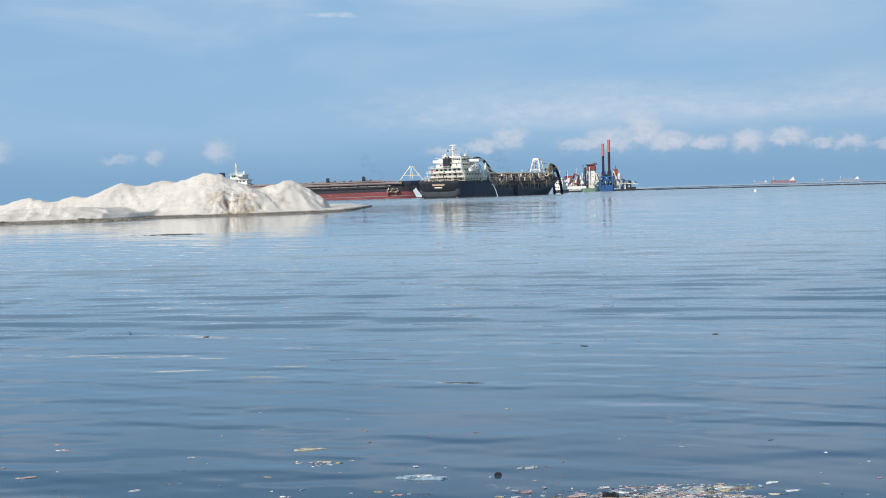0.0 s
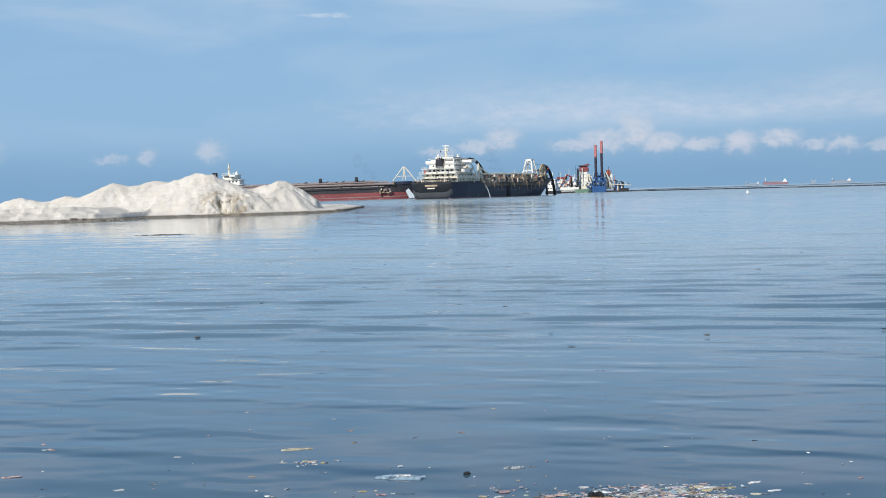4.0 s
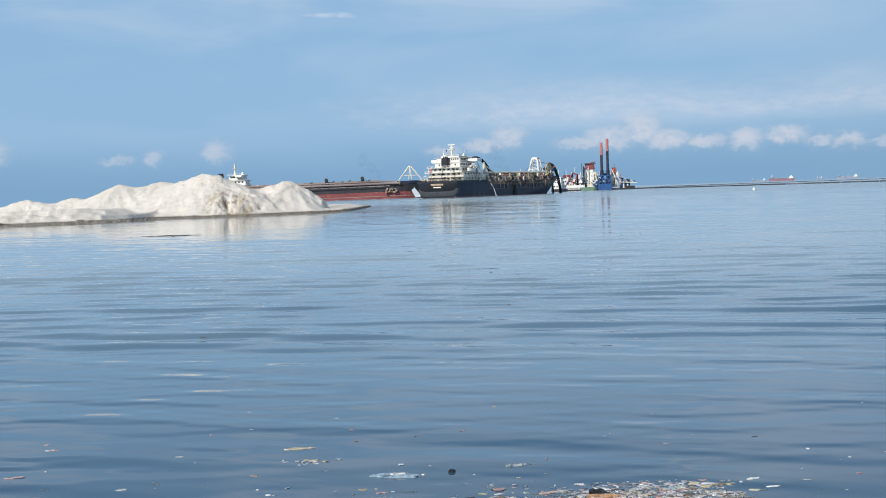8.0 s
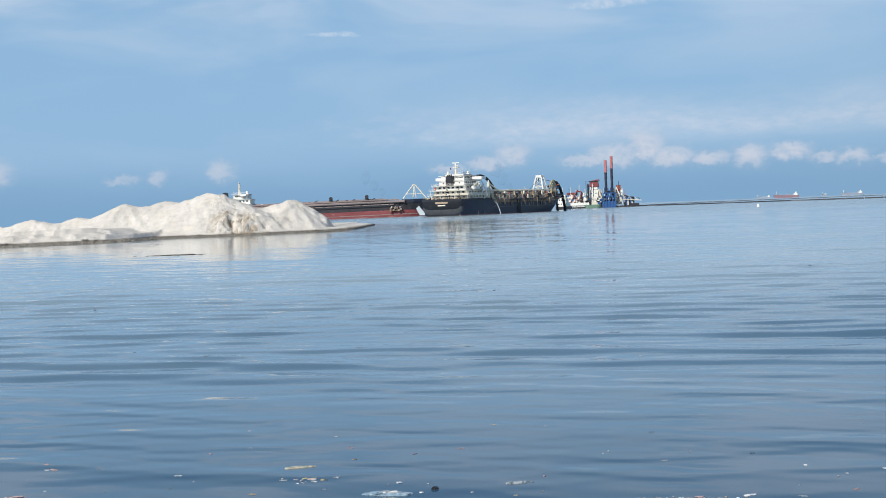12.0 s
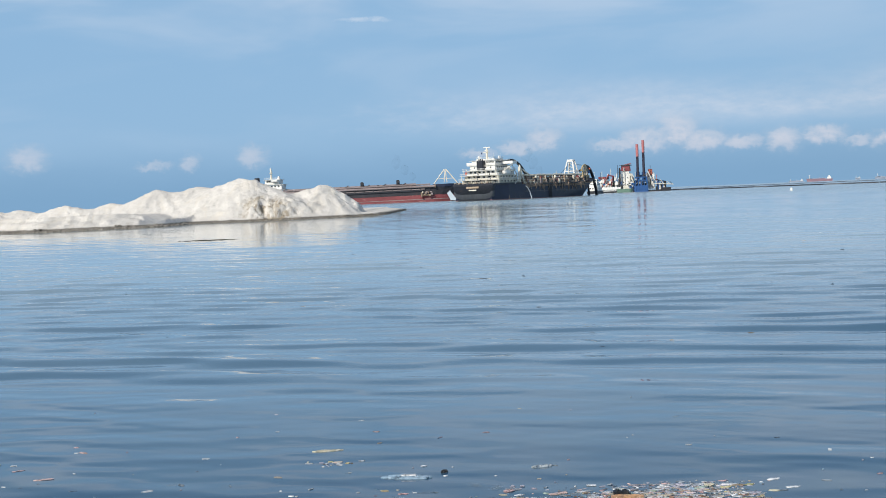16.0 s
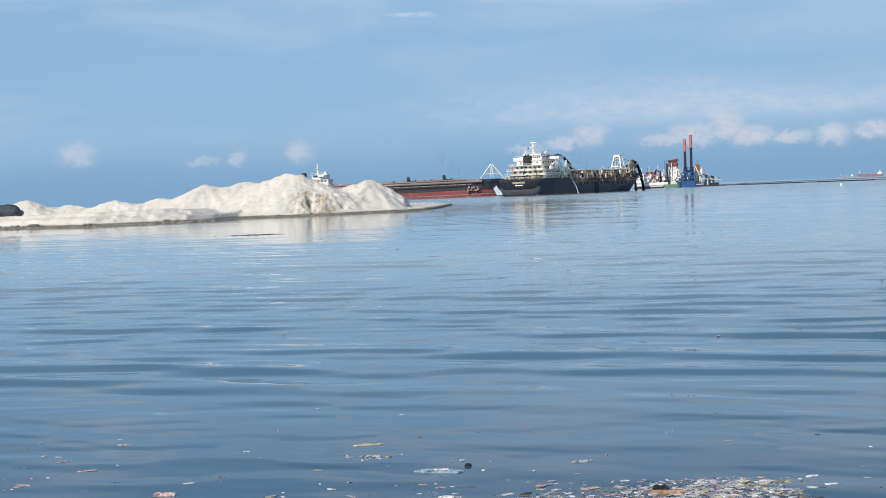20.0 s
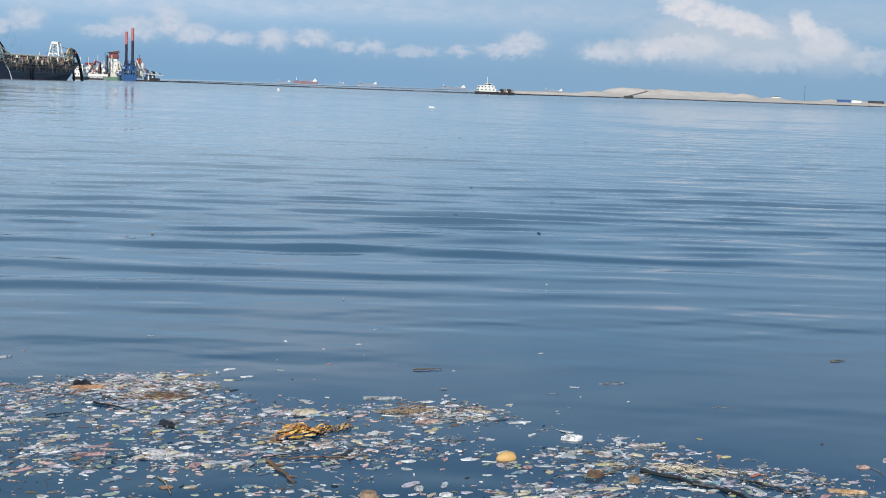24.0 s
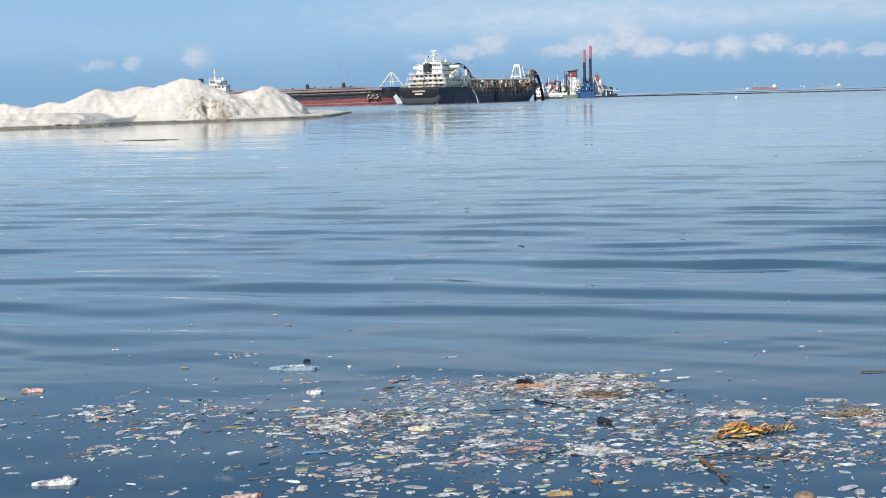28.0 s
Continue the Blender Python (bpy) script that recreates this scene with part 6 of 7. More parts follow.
def slab(name, outline, z0, z1, mat, bend=0.0, crumple=0.0, seed=0):
    """A flat piece with the given outline, a crumpled top and a bevelled rim."""
    rr = random.Random(seed)
    ragged = []
    for (xa, ya), (xb, yb) in zip(outline, outline[1:] + outline[:1]):
        wide = 0.10 * math.hypot(xb - xa, yb - ya)
        ragged += [(xa, ya)] + [(xa + (xb - xa) * f + rr.uniform(-wide, wide), ya + (yb - ya) * f + rr.uniform(-wide, wide)) for f in (0.34, 0.67)]
    outline = ragged
    bm = bmesh.new()
    low = [bm.verts.new((x, y, z0 + bend * x * x)) for x, y in outline]
    top = [bm.verts.new((x * 0.97, y * 0.97, z1 + bend * x * x + 0.25 * crumple * rr.random())) for x, y in outline]
    cx, cy = sum(p[0] for p in outline) / len(outline), sum(p[1] for p in outline) / len(outline)
    inner = [bm.verts.new((cx + (x - cx) * 0.55, cy + (y - cy) * 0.55, z1 + bend * x * x * 0.3 + crumple * (0.2 + 0.6 * rr.random()))) for x, y in outline]
    mid = bm.verts.new((cx, cy, z1 + crumple * rr.random() * 0.9))
    n = len(outline)
    for k in range(n):
        j = (k + 1) % n
        bm.faces.new((low[k], low[j], top[j], top[k]))
        bm.faces.new((top[k], top[j], inner[j], inner[k]))
        bm.faces.new((inner[k], inner[j], mid))
    bm.faces.new(low[::-1])
    bmesh.ops.recalc_face_normals(bm, faces=bm.faces)
    return part(name, bm, mat)


def oval(a, b, n=12, jag=0.12, seed=0):
    rr = random.Random(seed)
    return [(a * cos(6.283 * k / n) * (1 - jag * rr.random()), b * sin(6.283 * k / n) * (1 - jag * rr.random())) for k in range(n)]


def bar(a, b):
    return [(-a, -b), (-a * 0.3, -b * 1.05), (a * 0.4, -b * 0.95), (a, -b), (a * 1.02, b), (a * 0.3, b * 1.05), (-a * 0.4, b * 0.96), (-a * 1.02, b * 0.9)]


K = LITTER
K["golden_loaf"] = material("golden_foam", (0.62, 0.40, 0.16), 0.7, 0, 0.08, 8.0)


def straw_mat(name, a, b, seed):
    """A loose mat of short husk fibres lying crosswise."""
    rr = random.Random(seed)
    bm = bmesh.new()
    for k in range(90):
        u, v, turn, l_ = rr.gauss(0, 0.45) * a, rr.gauss(0, 0.45) * b, rr.uniform(-0.9, 0.9), rr.uniform(0.02, 0.07)
        rod(((u - l_ * cos(turn), v - l_ * sin(turn), 0.001), (u, v, 0.006 + 0.012 * rr.random()), (u + l_ * cos(turn), v + l_ * sin(turn), 0.001)), rr.uniform(0.0015, 0.005), bm, 4)
    return part(name, bm, K[("tan_husk", "brown_bark", "cream_foam")[seed % 3]])


FOAM_SLAB = material("old_foam_slab", (0.66, 0.64, 0.54), 0.85, 0, 0.06, 6.0, (0.40, 0.36, 0.24), 0.06, 0.004)
# blue and clear plastic bag with a white fold, half under water
bag = slab("plastic_bag", [(-0.30, 0.02), (-0.20, 0.12), (0.0, 0.15), (0.14, 0.10), (0.30, -0.04), (0.22, -0.12), (0.02, -0.10), (-0.16, -0.04)], -0.02, 0.008, K["pale_blue_plastic"], 0, 0.018, 1)
part("white_fold", block(-0.06, 0.12, -0.05, 0.02, 0.015, 0.035, bevel=0.01), K["white_plastic"], bag, "white folded print")
afloat(bag, -1.34, 15.53, 0, "pale blue plastic bag spread on the water", "plastic bag", (-0.038, 0.0175))
black = slab("black_lump", oval(0.05, 0.035, 8, 0.4, 3), -0.02, 0.012, K["black_plastic"], 0, 0.025, 3)
afloat(black, -1.20, 15.87, 20, "small black plastic lump beside the bag", "litter lump", (-0.0645, 0.029))
afloat(slab("film_sliver", [(-0.2, -0.04), (-0.02, -0.05), (0.2, 0.02), (0.12, 0.06), (-0.1, 0.03)], -0.01, 0.006, K["cream_foam"], 0, 0.005, 4), -2.20, 17.28, 0, "pale sliver of film on open water", "plastic film", (-0.0165, 0.012))
# dry palm sheath: a fan of bent golden leaves with a ragged tail
sheath = thing("palm_sheath", pose(0, 0, 0), "dry golden palm sheath floating among litter", "palm leaf")
rr = random.Random(5)


def ribbon(points, width):
    """A thin tapering leaf blade along the given points, with a folded midrib."""
    secs, last = [], len(points) - 1
    for k, (x, y, z) in enumerate(points):
        w_ = width * (0.25 + 0.75 * sin(pi * (k + 0.35) / (last + 0.7)))
        secs.append([(x, y - w_, z - 0.3 * w_), (x, y, z + 0.2 * w_), (x, y + w_, z - 0.3 * w_), (x, y, z - 0.5 * w_)])
    return loft(secs)


for k in range(84):
    u, v = rr.gauss(0, 0.42), rr.gauss(0, 0.42)
    cx, cy, peak = 0.19 * u - 0.02, 0.12 * v + 0.06 * u, 0.12 * math.exp(-1.4 * (u * u + v * v))
    a, l_, dip = rr.gauss(0.55, 0.40), rr.uniform(0.05, 0.12), rr.uniform(0.2, 0.6)
    pts = [(cx + l_ * t * cos(a + 0.5 * t), cy + l_ * t * sin(a + 0.5 * t), 0.008 + peak * (1 - dip * t * t) + rr.gauss(0, 0.004)) for t in (-1, -0.5, 0, 0.5, 1)]
    part("leaf", ribbon(pts, rr.uniform(0.012, 0.034)), K[("golden_leaf", "amber_leaf", "golden_leaf", "tan_husk", "golden_leaf", "amber_leaf", "brown_bark")[k % 7]], sheath)
for k in range(64):
    t0, l_ = rr.uniform(0.10, 0.55), rr.uniform(0.03, 0.07)
    cx, cy, a = t0, 0.10 + 0.30 * (t0 - 0.08) + rr.gauss(0, 0.035), rr.gauss(0.5, 0.7)
    pts = [(cx + l_ * t * cos(a), cy + l_ * t * sin(a), 0.006 + 0.05 * rr.random() * (1 - t * t)) for t in (-1, -0.3, 0.3, 1)]
    part("leaf", ribbon(pts, rr.uniform(0.006, 0.018)), K[("golden_leaf", "amber_leaf", "brown_bark", "tan_husk")[k % 4]], sheath)
for k in range(8):
    cx, cy, a, l_ = rr.uniform(-0.36, -0.2), rr.gauss(-0.12, 0.025), rr.gauss(0, 0.8), rr.uniform(0.015, 0.04)
    pts = [(cx + l_ * t * cos(a), cy + l_ * t * sin(a), 0.006 + 0.01 * rr.random()) for t in (-1, 0, 1)]
    part("leaf", ribbon(pts, rr.uniform(0.006, 0.014)), K[("golden_leaf", "tan_husk")[k % 2]], sheath)
afloat(sheath, 2.96, 11.78, 0, "dry golden palm sheath floating among litter", "palm leaf", (-0.001, 0.022))
# foam slab with a broken outline
foam = slab("foam_slab", [(-0.36, 0.06), (-0.30, 0.12), (-0.16, 0.11), (-0.02, 0.15), (0.03, 0.24), (0.12, 0.25), (0.22, 0.19), (0.37, 0.10), (0.36, -0.08), (0.20, -0.10), (-0.08, -0.09), (-0.18, -0.11), (-0.26, 0.0)], -0.03, 0.02, FOAM_SLAB, 0.06, 0.006, 6)
part("wet_rim", block(-0.22, 0.33, -0.17, -0.02, -0.03, 0.003, bevel=0.012), material("wet_foam", (0.24, 0.26, 0.19), 0.3, 0, 0.12, 6.0), foam, "greenish foam rim just awash")
afloat(foam, 3.08, 9.08, 0, "large broken slab of yellowed foam", "foam slab")
bm = bmesh.new()
bmesh.ops.create_icosphere(bm, subdivisions=3, radius=1.0)
for v in bm.verts:
    v.co *= 0.95 + 0.12 * noise.noise(v.co * 1.8) + 0.05 * noise.noise(v.co * 6.0)
    v.co = Vector((v.co.x * 0.105, v.co.y * 0.075, v.co.z * 0.06 * (1.0 if v.co.z > 0 else 0.7)))
afloat(part("foam_loaf", bm, K["golden_loaf"], smooth=True), 4.50, 10.66, 10, "orange-tan foam loaf floating on the water", "foam piece", z=0.012)
afloat(slab("foam_bar", bar(0.20, 0.035), -0.03, 0.012, K["milky_film"], 0, 0.006, 8), 4.12, 13.08, -8, "long white foam bar in the water", "foam piece")
husk = part("coconut_husk", rod(((0, 0, -0.06), (0, 0, -0.01), (0, 0, 0.015), (0, 0, 0.03)), 0.09, sides=14, r_end=0.06), K["tan_husk"])
afloat(husk, 3.02, 9.92, 0, "round tan coconut husk floating upright", "coconut husk")
for k in range(18):
    a = k * 0.349
    part("fibre", rod(((0.085 * cos(a), 0.085 * sin(a), -0.01), (0.02 * cos(a + 0.6), 0.02 * sin(a + 0.6), 0.032)), 0.006, sides=4), K["brown_bark"] if k % 3 == 0 else K["tan_husk"], husk)
# sticks and branches
for x, y, l_, turn, r_, mat, label in ((2.50, 10.70, 0.66, -87, 0.028, "brown_bark", "short dark stick with frayed ends"), (5.74, 9.58, 1.05, -62, 0.030, "black_plastic", "long wet black branch in the litter"),
                                       (6.36, 9.34, 0.62, -58, 0.018, "black_plastic", "thin wet black branch in the litter"), (-0.50, 9.32, 0.80, -38, 0.016, "black_plastic", "thin forked black branch on the water"),
                                       (5.05, 14.34, 0.34, -3, 0.012, "brown_bark", "thin brown twig on open water"), (3.0, 11.05, 0.70, -4, 0.010, "brown_bark", "long thin brown reed among litter"),
                                       (1.42, 13.25, 0.50, -48, 0.016, "black_plastic", "dark wet stick among litter"), (2.7, 11.2, 0.55, 14, 0.007, "black_plastic", "thin bent reed among litter"),
                                       (0.95, 13.05, 0.34, 12, 0.010, "black_plastic", "thin dark reed among litter"), (-0.1, 13.0, 0.45, -5, 0.012, "brown_bark", "brown reed among litter"),
                                       (10.3, 13.9, 0.22, 0, 0.014, "brown_bark", "short floating twig far from the raft"), (5.3, 10.1, 0.5, 30, 0.012, "brown_bark", "bent brown reed among litter")):
    rr = random.Random(int(l_ * 1000))
    pts = [(l_ * (k / 6 - 0.5), 0.04 * l_ * rr.uniform(-1, 1), 0.005 + 0.01 * rr.random()) for k in range(7)]
    stick = part("stick", rod(pts, r_ * 0.7, sides=6, r_end=r_ * 0.35), K[mat])
    for k in range(3):
        t0 = rr.uniform(-0.4, 0.4) * l_
        part("twig", rod(((t0, 0, 0.01), (t0 + 0.07 * l_, rr.uniform(-0.12, 0.12) * l_, 0.02)), r_ * 0.45, sides=4, r_end=r_ * 0.2), K[mat], stick)
    afloat(stick, x, y, turn, label, "stick")
# bottle lying in the water
bottle = part("bottle", rod(((-0.10, 0, 0.01), (-0.085, 0, 0.01), (0.03, 0, 0.01)), 0.036, sides=12), K["black_plastic"])
part("neck", rod(((0.03, 0, 0.01), (0.07, 0, 0.01), (0.10, 0, 0.01)), 0.034, sides=12, r_end=0.013), K["black_plastic"], bottle)
part("cap", rod(((0.10, 0, 0.01), (0.12, 0, 0.01)), 0.016, sides=10), K["pale_green_plastic"], bottle, "pale green cap")
afloat(bottle, 1.85, 12.42, -60, "dark plastic bottle lying in the water", "bottle", (-0.012, 0.022))
can = part("crushed_can", rod(((-0.05, 0, 0), (-0.02, 0.006, 0.004), (0.02, -0.004, 0), (0.055, 0, 0.01)), 0.028, sides=10), K["brown_bark"])
part("can_end", rod(((0.055, 0, 0.01), (0.066, 0, 0.011)), 0.025, sides=10), K["red_wrapper"], can, "red can end")
afloat(can, 2.77, 9.49, 35, "crushed brown can floating on its side", "can")
# white shoe-shaped bag
duck = slab("white_bag", [(-0.20, -0.05), (0.0, -0.07), (0.16, -0.03), (0.17, 0.05), (0.05, 0.06), (-0.12, 0.0)], -0.01, 0.02, K["white_plastic"], 0, 0.02, 9)
part("bulge", block(0.03, 0.13, -0.03, 0.05, 0.015, 0.065, bevel=0.02, lean=0.03), K["white_plastic"], duck)
afloat(duck, -2.89, 10.94, 0, "crumpled white bag with a raised bulge", "plastic bag")
# yellow tray with an open middle
tray = part("yellow_tray", block(-0.14, 0.14, -0.10, -0.06, 0, 0.02, bevel=0.006), K["yellow_wrapper"])
for x0, x1, y0, y1 in ((-0.14, 0.14, 0.06, 0.10), (-0.14, -0.09, -0.06, 0.06), (0.09, 0.14, -0.06, 0.06)):
    part("rim", block(x0, x1, y0, y1, 0.001, 0.021, bevel=0.006), K["yellow_wrapper"], tray)
part("grey_insert", block(-0.09, 0.09, -0.06, 0.06, -0.01, 0.008), K["grey_film"], tray, "grey sunken insert")
afloat(tray, -2.69, 9.73, 6, "yellow carton tray with an open middle", "carton")
# wrappers, cartons and cups
for name, x, y, a, b, turn, mat, h_, label, category in (
        ("blue_packet", -1.93, 9.41, 0.10, 0.04, 8, "blue_plastic", 0.02, "torn blue and clear packet", "wrapper"), ("red_packet", -1.31, 10.38, 0.14, 0.035, 10, "pink_wrapper", 0.02, "crumpled pink and red packet", "wrapper"),
        ("red_tip", -1.19, 10.42, 0.05, 0.03, 0, "red_wrapper", 0.012, "small red wrapper end", "wrapper"), ("orange_strip", -0.37, 9.67, 0.13, 0.035, 6, "orange_plastic", 0.01, "sunken orange-red wrapper strip", "wrapper"),
        ("foam_bone", 0.59, 9.53, 0.11, 0.028, 40, "cream_foam", 0.02, "cream bone-shaped piece of foam", "foam piece"), ("teal_strip", 1.72, 8.87, 0.165, 0.014, 2, "pale_blue_plastic", 0.006, "long teal plastic strip", "plastic strip"),
        ("cardboard", -0.56, 8.97, 0.17, 0.085, 4, "cream_foam", 0.025, "torn pale carton sheet", "sack"), ("carton_piece", 1.19, 10.20, 0.10, 0.04, 3, "orange_plastic", 0.02, "soggy tan carton piece", "carton"),
        ("white_strip", 1.78, 11.39, 0.115, 0.035, 0, "white_plastic", 0.02, "white plastic strip with rim", "plastic strip"), ("red_bundle", 1.06, 11.59, 0.12, 0.035, 4, "pink_wrapper", 0.015, "red and cream wrapper bundle", "wrapper"),
        ("pale_bundle", 0.11, 12.39, 0.13, 0.06, -6, "cream_foam", 0.03, "pale crumpled film bundle", "plastic film"), ("white_lump", -0.62, 12.72, 0.05, 0.04, 0, "white_plastic", 0.02, "white foam lump standing proud", "foam piece"),
        ("pink_packet", -4.15, 14.65, 0.12, 0.04, 4, "pink_wrapper", 0.03, "pink edged packet on open water", "wrapper"), ("yellow_cup_lid", -0.83, 9.87, 0.05, 0.035, 0, "yellow_wrapper", 0.015, "dirty yellow cup lid", "lid"),
        ("white_foam", 3.62, 9.79, 0.06, 0.045, 0, "white_plastic", 0.02, "white foam cup piece", "foam piece"), ("white_sheet", -2.21, 12.56, 0.11, 0.07, 10, "white_plastic", 0.012, "flat white plastic sheet", "plastic film"),
        ("clear_film", 0.46, 15.86, 0.14, 0.04, 15, "milky_film", 0.02, "twisted clear film on open water", "plastic film"), ("white_film", -1.02, 14.13, 0.10, 0.08, 10, "white_plastic", 0.03, "crumpled white film on the water", "plastic film"),
        ("film_bunch", -0.80, 12.60, 0.24, 0.07, 0, "milky_film", 0.02, "bunched film and husk", "plastic film"), ("red_mesh", 4.28, 12.05, 0.16, 0.06, 0, "pink_wrapper", 0.02, "red and cream mesh sack", "sack"),
        ("orange_log", 1.27, 14.13, 0.17, 0.03, -2, "orange_plastic", 0.03, "orange plank end in the raft", "wood piece"), ("dark_log", 1.22, 14.30, 0.08, 0.04, 0, "black_plastic", 0.05, "dark lump on an orange plank", "litter lump"),
        ("green_saucer", -0.89, 11.13, 0.07, 0.06, 0, "pale_green_plastic", 0.012, "pale green cup lid", "lid"), ("foam_cup", 3.46, 9.99, 0.045, 0.04, 0, "milky_film", 0.03, "white foam cup floating upside down", "cup"),
        ("bark_chunk", 5.02, 10.0, 0.08, 0.06, 0, "brown_bark", 0.05, "dark chunk of bark", "bark"), ("husk_chunk", 5.28, 9.78, 0.07, 0.05, 20, "tan_husk", 0.05, "tan husk chunk among sticks", "husk"),
        ("sunken_film", 6.86, 13.27, 0.20, 0.06, 2, "grey_film", 0.003, "grey film just under the surface", "plastic film"), ("orange_wrap", 6.90, 9.10, 0.16, 0.03, -25, "orange_plastic", 0.02, "orange and cream wrapper", "wrapper"),
        ("red_wrap", 7.50, 9.70, 0.05, 0.03, 0, "pink_wrapper", 0.02, "small red wrapper on open water", "wrapper"), ("folded_sheet", 5.37, 11.17, 0.12, 0.09, 5, "white_plastic", 0.03, "pale folded panel among litter", "plastic scrap"),
        ("clear_film", 7.48, 12.0, 0.14, 0.04, 0, "grey_film", 0.003, "clear film on open water", "plastic film"), ("green_sheet", 2.42, 11.06, 0.07, 0.035, 0, "pale_green_plastic", 0.01, "pale green flat sheet", "plastic film"),
        ("folded_sheet", 3.2, 12.65, 0.11, 0.07, 0, "cream_foam", 0.03, "cream folded panel among litter", "plastic scrap"), ("brown_husks", 1.95, 13.6, 0.35, 0.16, -5, "straw", 0.015, "mat of tan husk and straw", "husk"),
        ("brown_husks", 4.2, 12.5, 0.30, 0.12, 5, "straw", 0.015, "mat of tan husk and straw", "husk"), ("brown_husks", 5.9, 10.0, 0.35, 0.15, -25, "straw", 0.012, "mat of brown husk and straw", "husk")):
    if mat == "straw":
        ob = tagged(straw_mat(name, a, b, int(x * 10)), kind="stuff")
        afloat(ob, x, y, turn, label, category)
        continue
    soft_ = category in ("plastic film", "husk", "sack")
    ob = slab(name, oval(a, b, 13, 0.35 if soft_ else 0.2, len(label)) if (soft_ or a < 1.4 * b) else bar(a, b), -0.015, h_ * 0.5, K[mat], 0, h_ * 0.7, int(a * 997))
    afloat(ob, x, y, turn, label, category)
cup = part("clear_cup", rod(((-0.045, 0, 0.02), (0.05, 0, 0.02)), 0.04, sides=14, r_end=0.034), K["grey_film"])
part("cup_rim", rod(((-0.05, 0, 0.02), (-0.043, 0, 0.02)), 0.044, sides=14), K["white_plastic"], cup)
afloat(cup, -2.01, 9.73, 15, "clear plastic cup lying on its side", "cup")
ring = part("foam_ring", rod([(0.055 * cos(a), 0.045 * sin(a), 0.01) for a in [k * 0.449 for k in range(14)]], 0.02, sides=6), K["cream_foam"])
afloat(ring, 0.01, 8.83, 0, "cream foam ring on the water", "foam piece")
zig = part("bent_strap", rod(((-0.12, -0.05, 0.01), (0.06, 0.0, 0.012), (0.10, 0.03, 0.014), (0.05, 0.10, 0.01), (0.03, 0.13, 0.01)), 0.014, sides=6), K["pale_green_plastic"])
afloat(zig, 2.14, 9.24, 0, "bent pale green plastic strap", "strap")

# ---- scattered flotsam on the open water, plus dark flecks standing in for wavelet shade ----
r = random.Random(23)
for k in range(96):
    y = 26 + 190 * r.random() ** 1.3
    x = y * r.uniform(-0.30, 0.62)
    if x < -12 and y > 120:
        continue
    tint = r.choice(["black_plastic", "brown_bark", "black_plastic", "black_plastic", "white_plastic", "cream_foam", "grey_film"])
    kind = r.choice(["lump", "scrap", "scrap", "packet"])
    key = ("far", kind, tint)
    if key not in pool:
        pool[key] = scrap_mesh(kind, LITTER[tint], r)
    ob = tagged(new("flotsam", pool[key]), "small {} fragment afloat on open water".format(tint.replace("_", " ")), "flotsam", "flotsam on open water")
    size = r.uniform(0.04, 0.08) * (1 + y / 60)
    ob.scale = (size * 1.6, size, size * 0.45)
    drifting.append((ob, x, y, (-0.03 * r.random(), 0.012), 360 * r.random(), r.uniform(-1, 1), 0.012))
# drift line of weed off the sand spit
bm = bmesh.new()
for k in range(70):
    u, v, a, l_ = r.gauss(0, 1.2), r.gauss(0, 0.6), r.uniform(-0.6, 0.6), r.uniform(0.1, 0.35)
    rod(((u - l_ * cos(a), v - l_ * sin(a), 0.0), (u, v, 0.03 * r.random()), (u + l_ * cos(a), v + l_ * sin(a), 0.0)), 0.02, bm, 4)
weed = tagged(part("weed_line", bm, material("dark_weed", (0.045, 0.042, 0.028), 0.8, 0, 0.3, 4.0)), "drift line of dark weed on the water off the sand", "weed", "", "stuff")
drifting.append((weed, -24.6, 122.0, (-0.01, 0.0), 0, 0.0, 0.0))


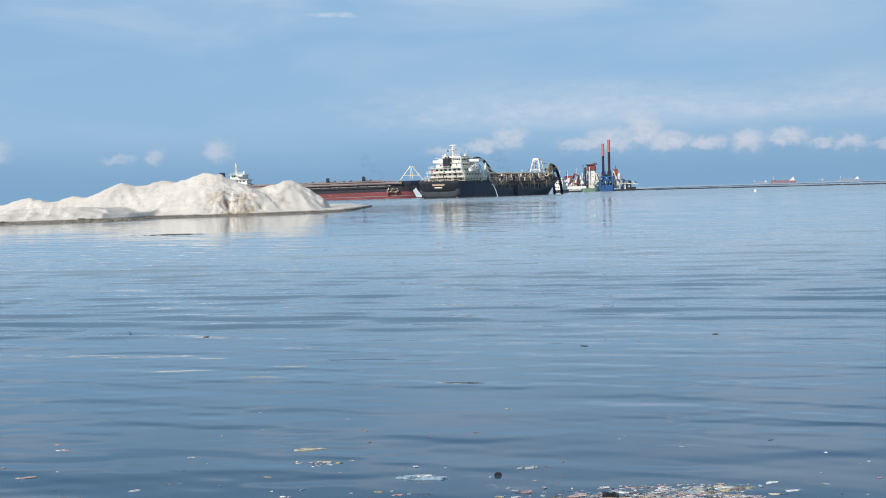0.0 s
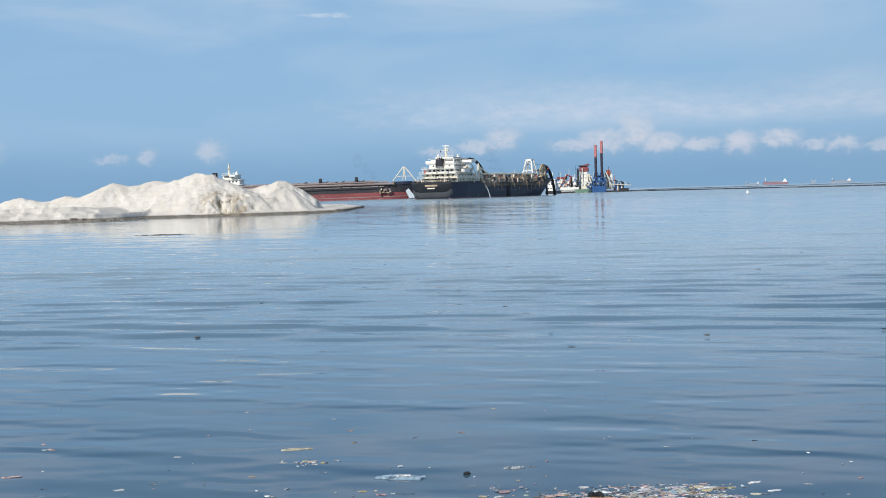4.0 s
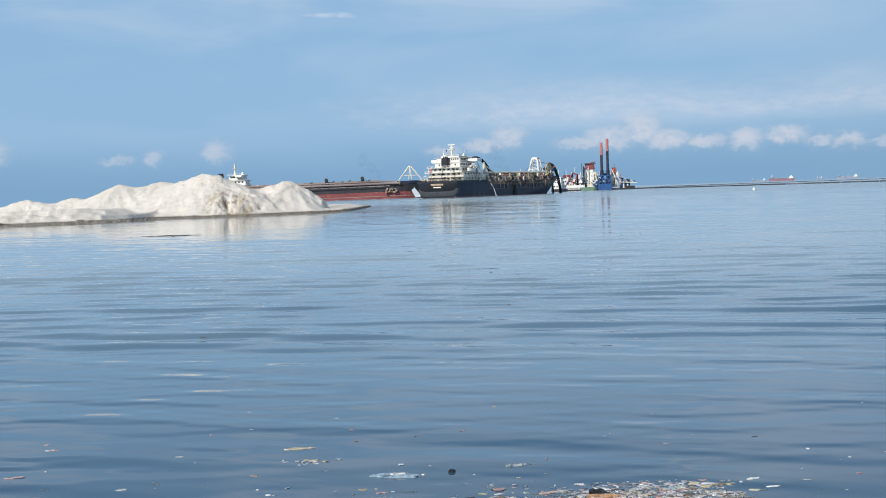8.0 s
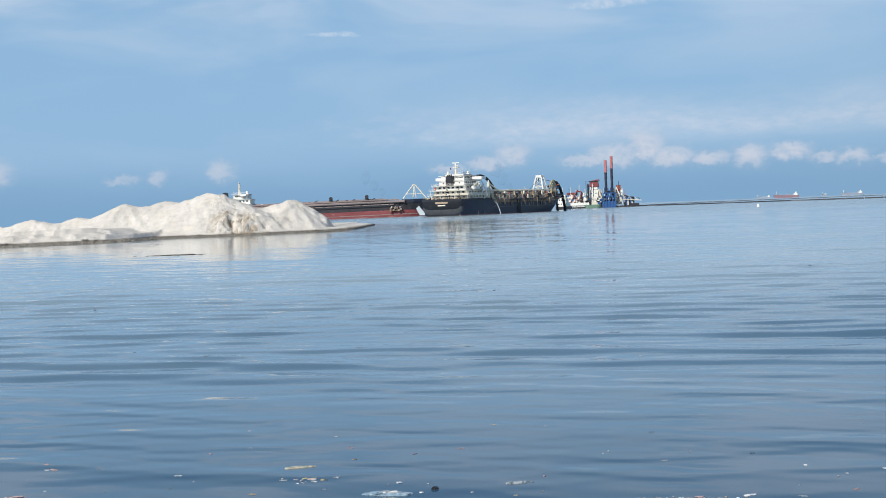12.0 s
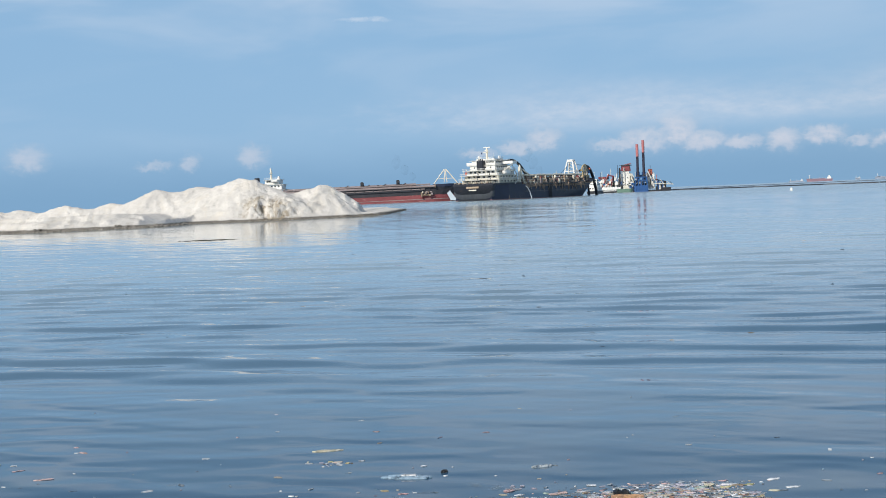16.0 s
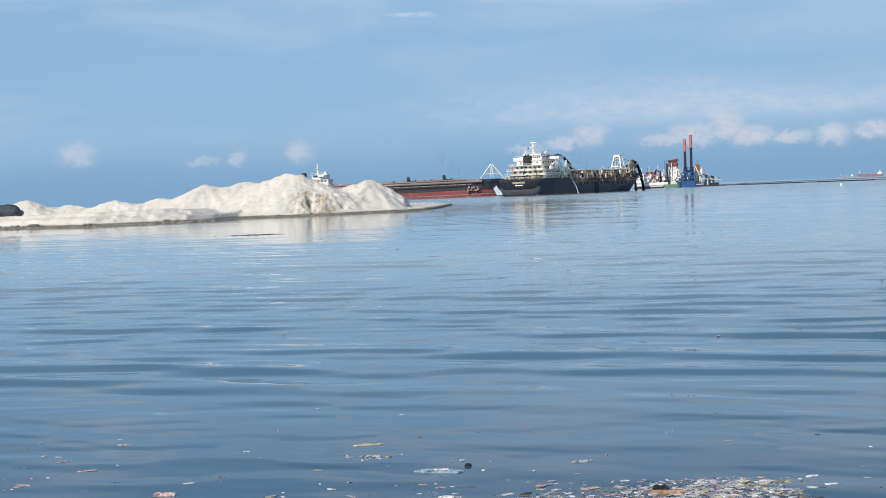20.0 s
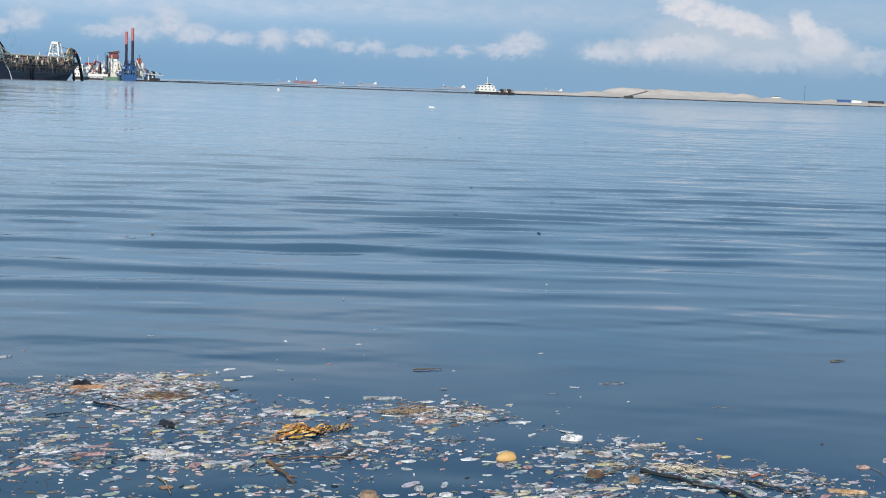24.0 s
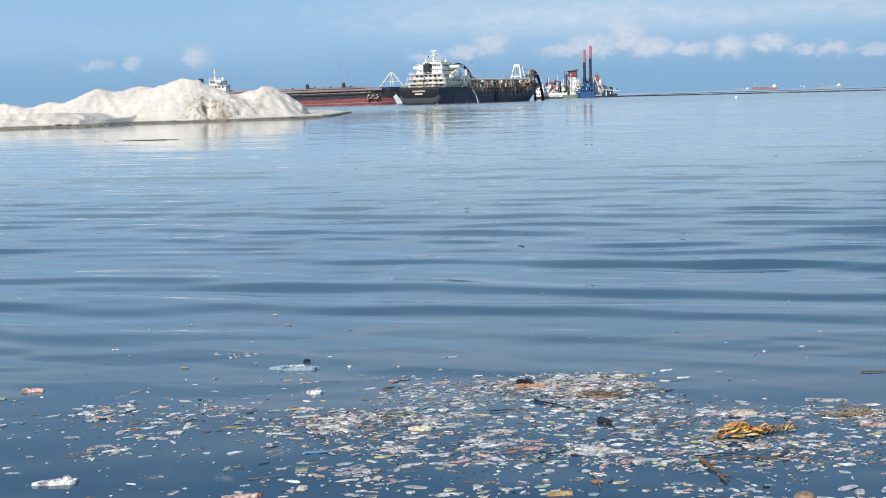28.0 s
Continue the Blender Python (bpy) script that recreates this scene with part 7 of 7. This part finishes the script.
# ---- thin exhaust smoke over the ships ----
SMOKE = bpy.data.materials.new("thin_smoke")
SMOKE.use_nodes = True
net = Net(SMOKE.node_tree)
net.tree.nodes.remove(net.tree.nodes["Principled BSDF"])
cloud = net.noise(net.node("ShaderNodeTexCoord").outputs["Object"], 0.8, 3, 0.5)
thin = net.step(cloud, 0.36, 0.80, 0.0, 0.065)
blend = net.node("ShaderNodeMixShader", Fac=thin)
soot = net.node("ShaderNodeBsdfDiffuse", Color=(0.03, 0.03, 0.035, 1))
clear = net.node("ShaderNodeBsdfTransparent")
net.tree.links.new(clear.outputs[0], blend.inputs[1]), net.tree.links.new(soot.outputs[0], blend.inputs[2])
net.tree.links.new(blend.outputs[0], net.tree.nodes["Material Output"].inputs[0])
smoke = []
rs = random.Random(41)
for px, py, pz, lean, label in ((-30, 764, 8.6, -13, "thin dark exhaust smoke over the hopper ship"), (36, 674, 7.4, -8, "thin dark exhaust smoke over the dredging ship")):
    plume = thing("smoke_plume", pose(px, py, pz), label, "smoke")
    for k in range(4):
        bm = bmesh.new()
        bmesh.ops.create_icosphere(bm, subdivisions=3, radius=1.0)
        for v in bm.verts:
            v.co *= 0.8 + 0.4 * noise.noise(v.co * 1.3 + Vector((k * 3.0, px, 0)))
        up = k / 3
        puff_ = part("puff", bm, SMOKE, plume, smooth=True)
        puff_.scale = (1.8 + 3.2 * up, 1.5, 2.9 + 0.9 * up)
        puff_.visible_shadow = False
        smoke.append((puff_, lean * up ** 1.1 + rs.gauss(0, 0.3), 0.6 + 13 * up, math.degrees(atan2(lean, 13))))
# ---- what moves ----
def motions():
    """The swell runs in, the litter drifts along the shore."""
    walk(water, [(t, pose(-0.24 * t, -0.45 * t, 0)) for t in (0, 7, 14, 21, 28)])
    walk(bit_mass, [(t, pose(-0.022 * (t - 27), 0.016 * (t - 27), 0)) for t in (0, 7, 14, 21, 28)])
    walk(fibre_mass, [(t, pose(-0.022 * (t - 27), 0.016 * (t - 27), 0)) for t in (0, 7, 14, 21, 28)])
    for ob, x, y, (vx, vy), turn, spin, z in drifting:
        walk(ob, [(t, pose(x + vx * (t - 27), y + vy * (t - 27), z, 0, 0, turn + spin * t)) for t in (0, 7, 14, 21, 28)])

    for puff_, dx, dz, tilt in smoke:
        walk(puff_, [(t, pose(dx - 0.10 * t, 0, dz + 0.06 * t, 0, tilt, 3 * t)) for t in (0, 7, 14, 21, 28)])


motions()
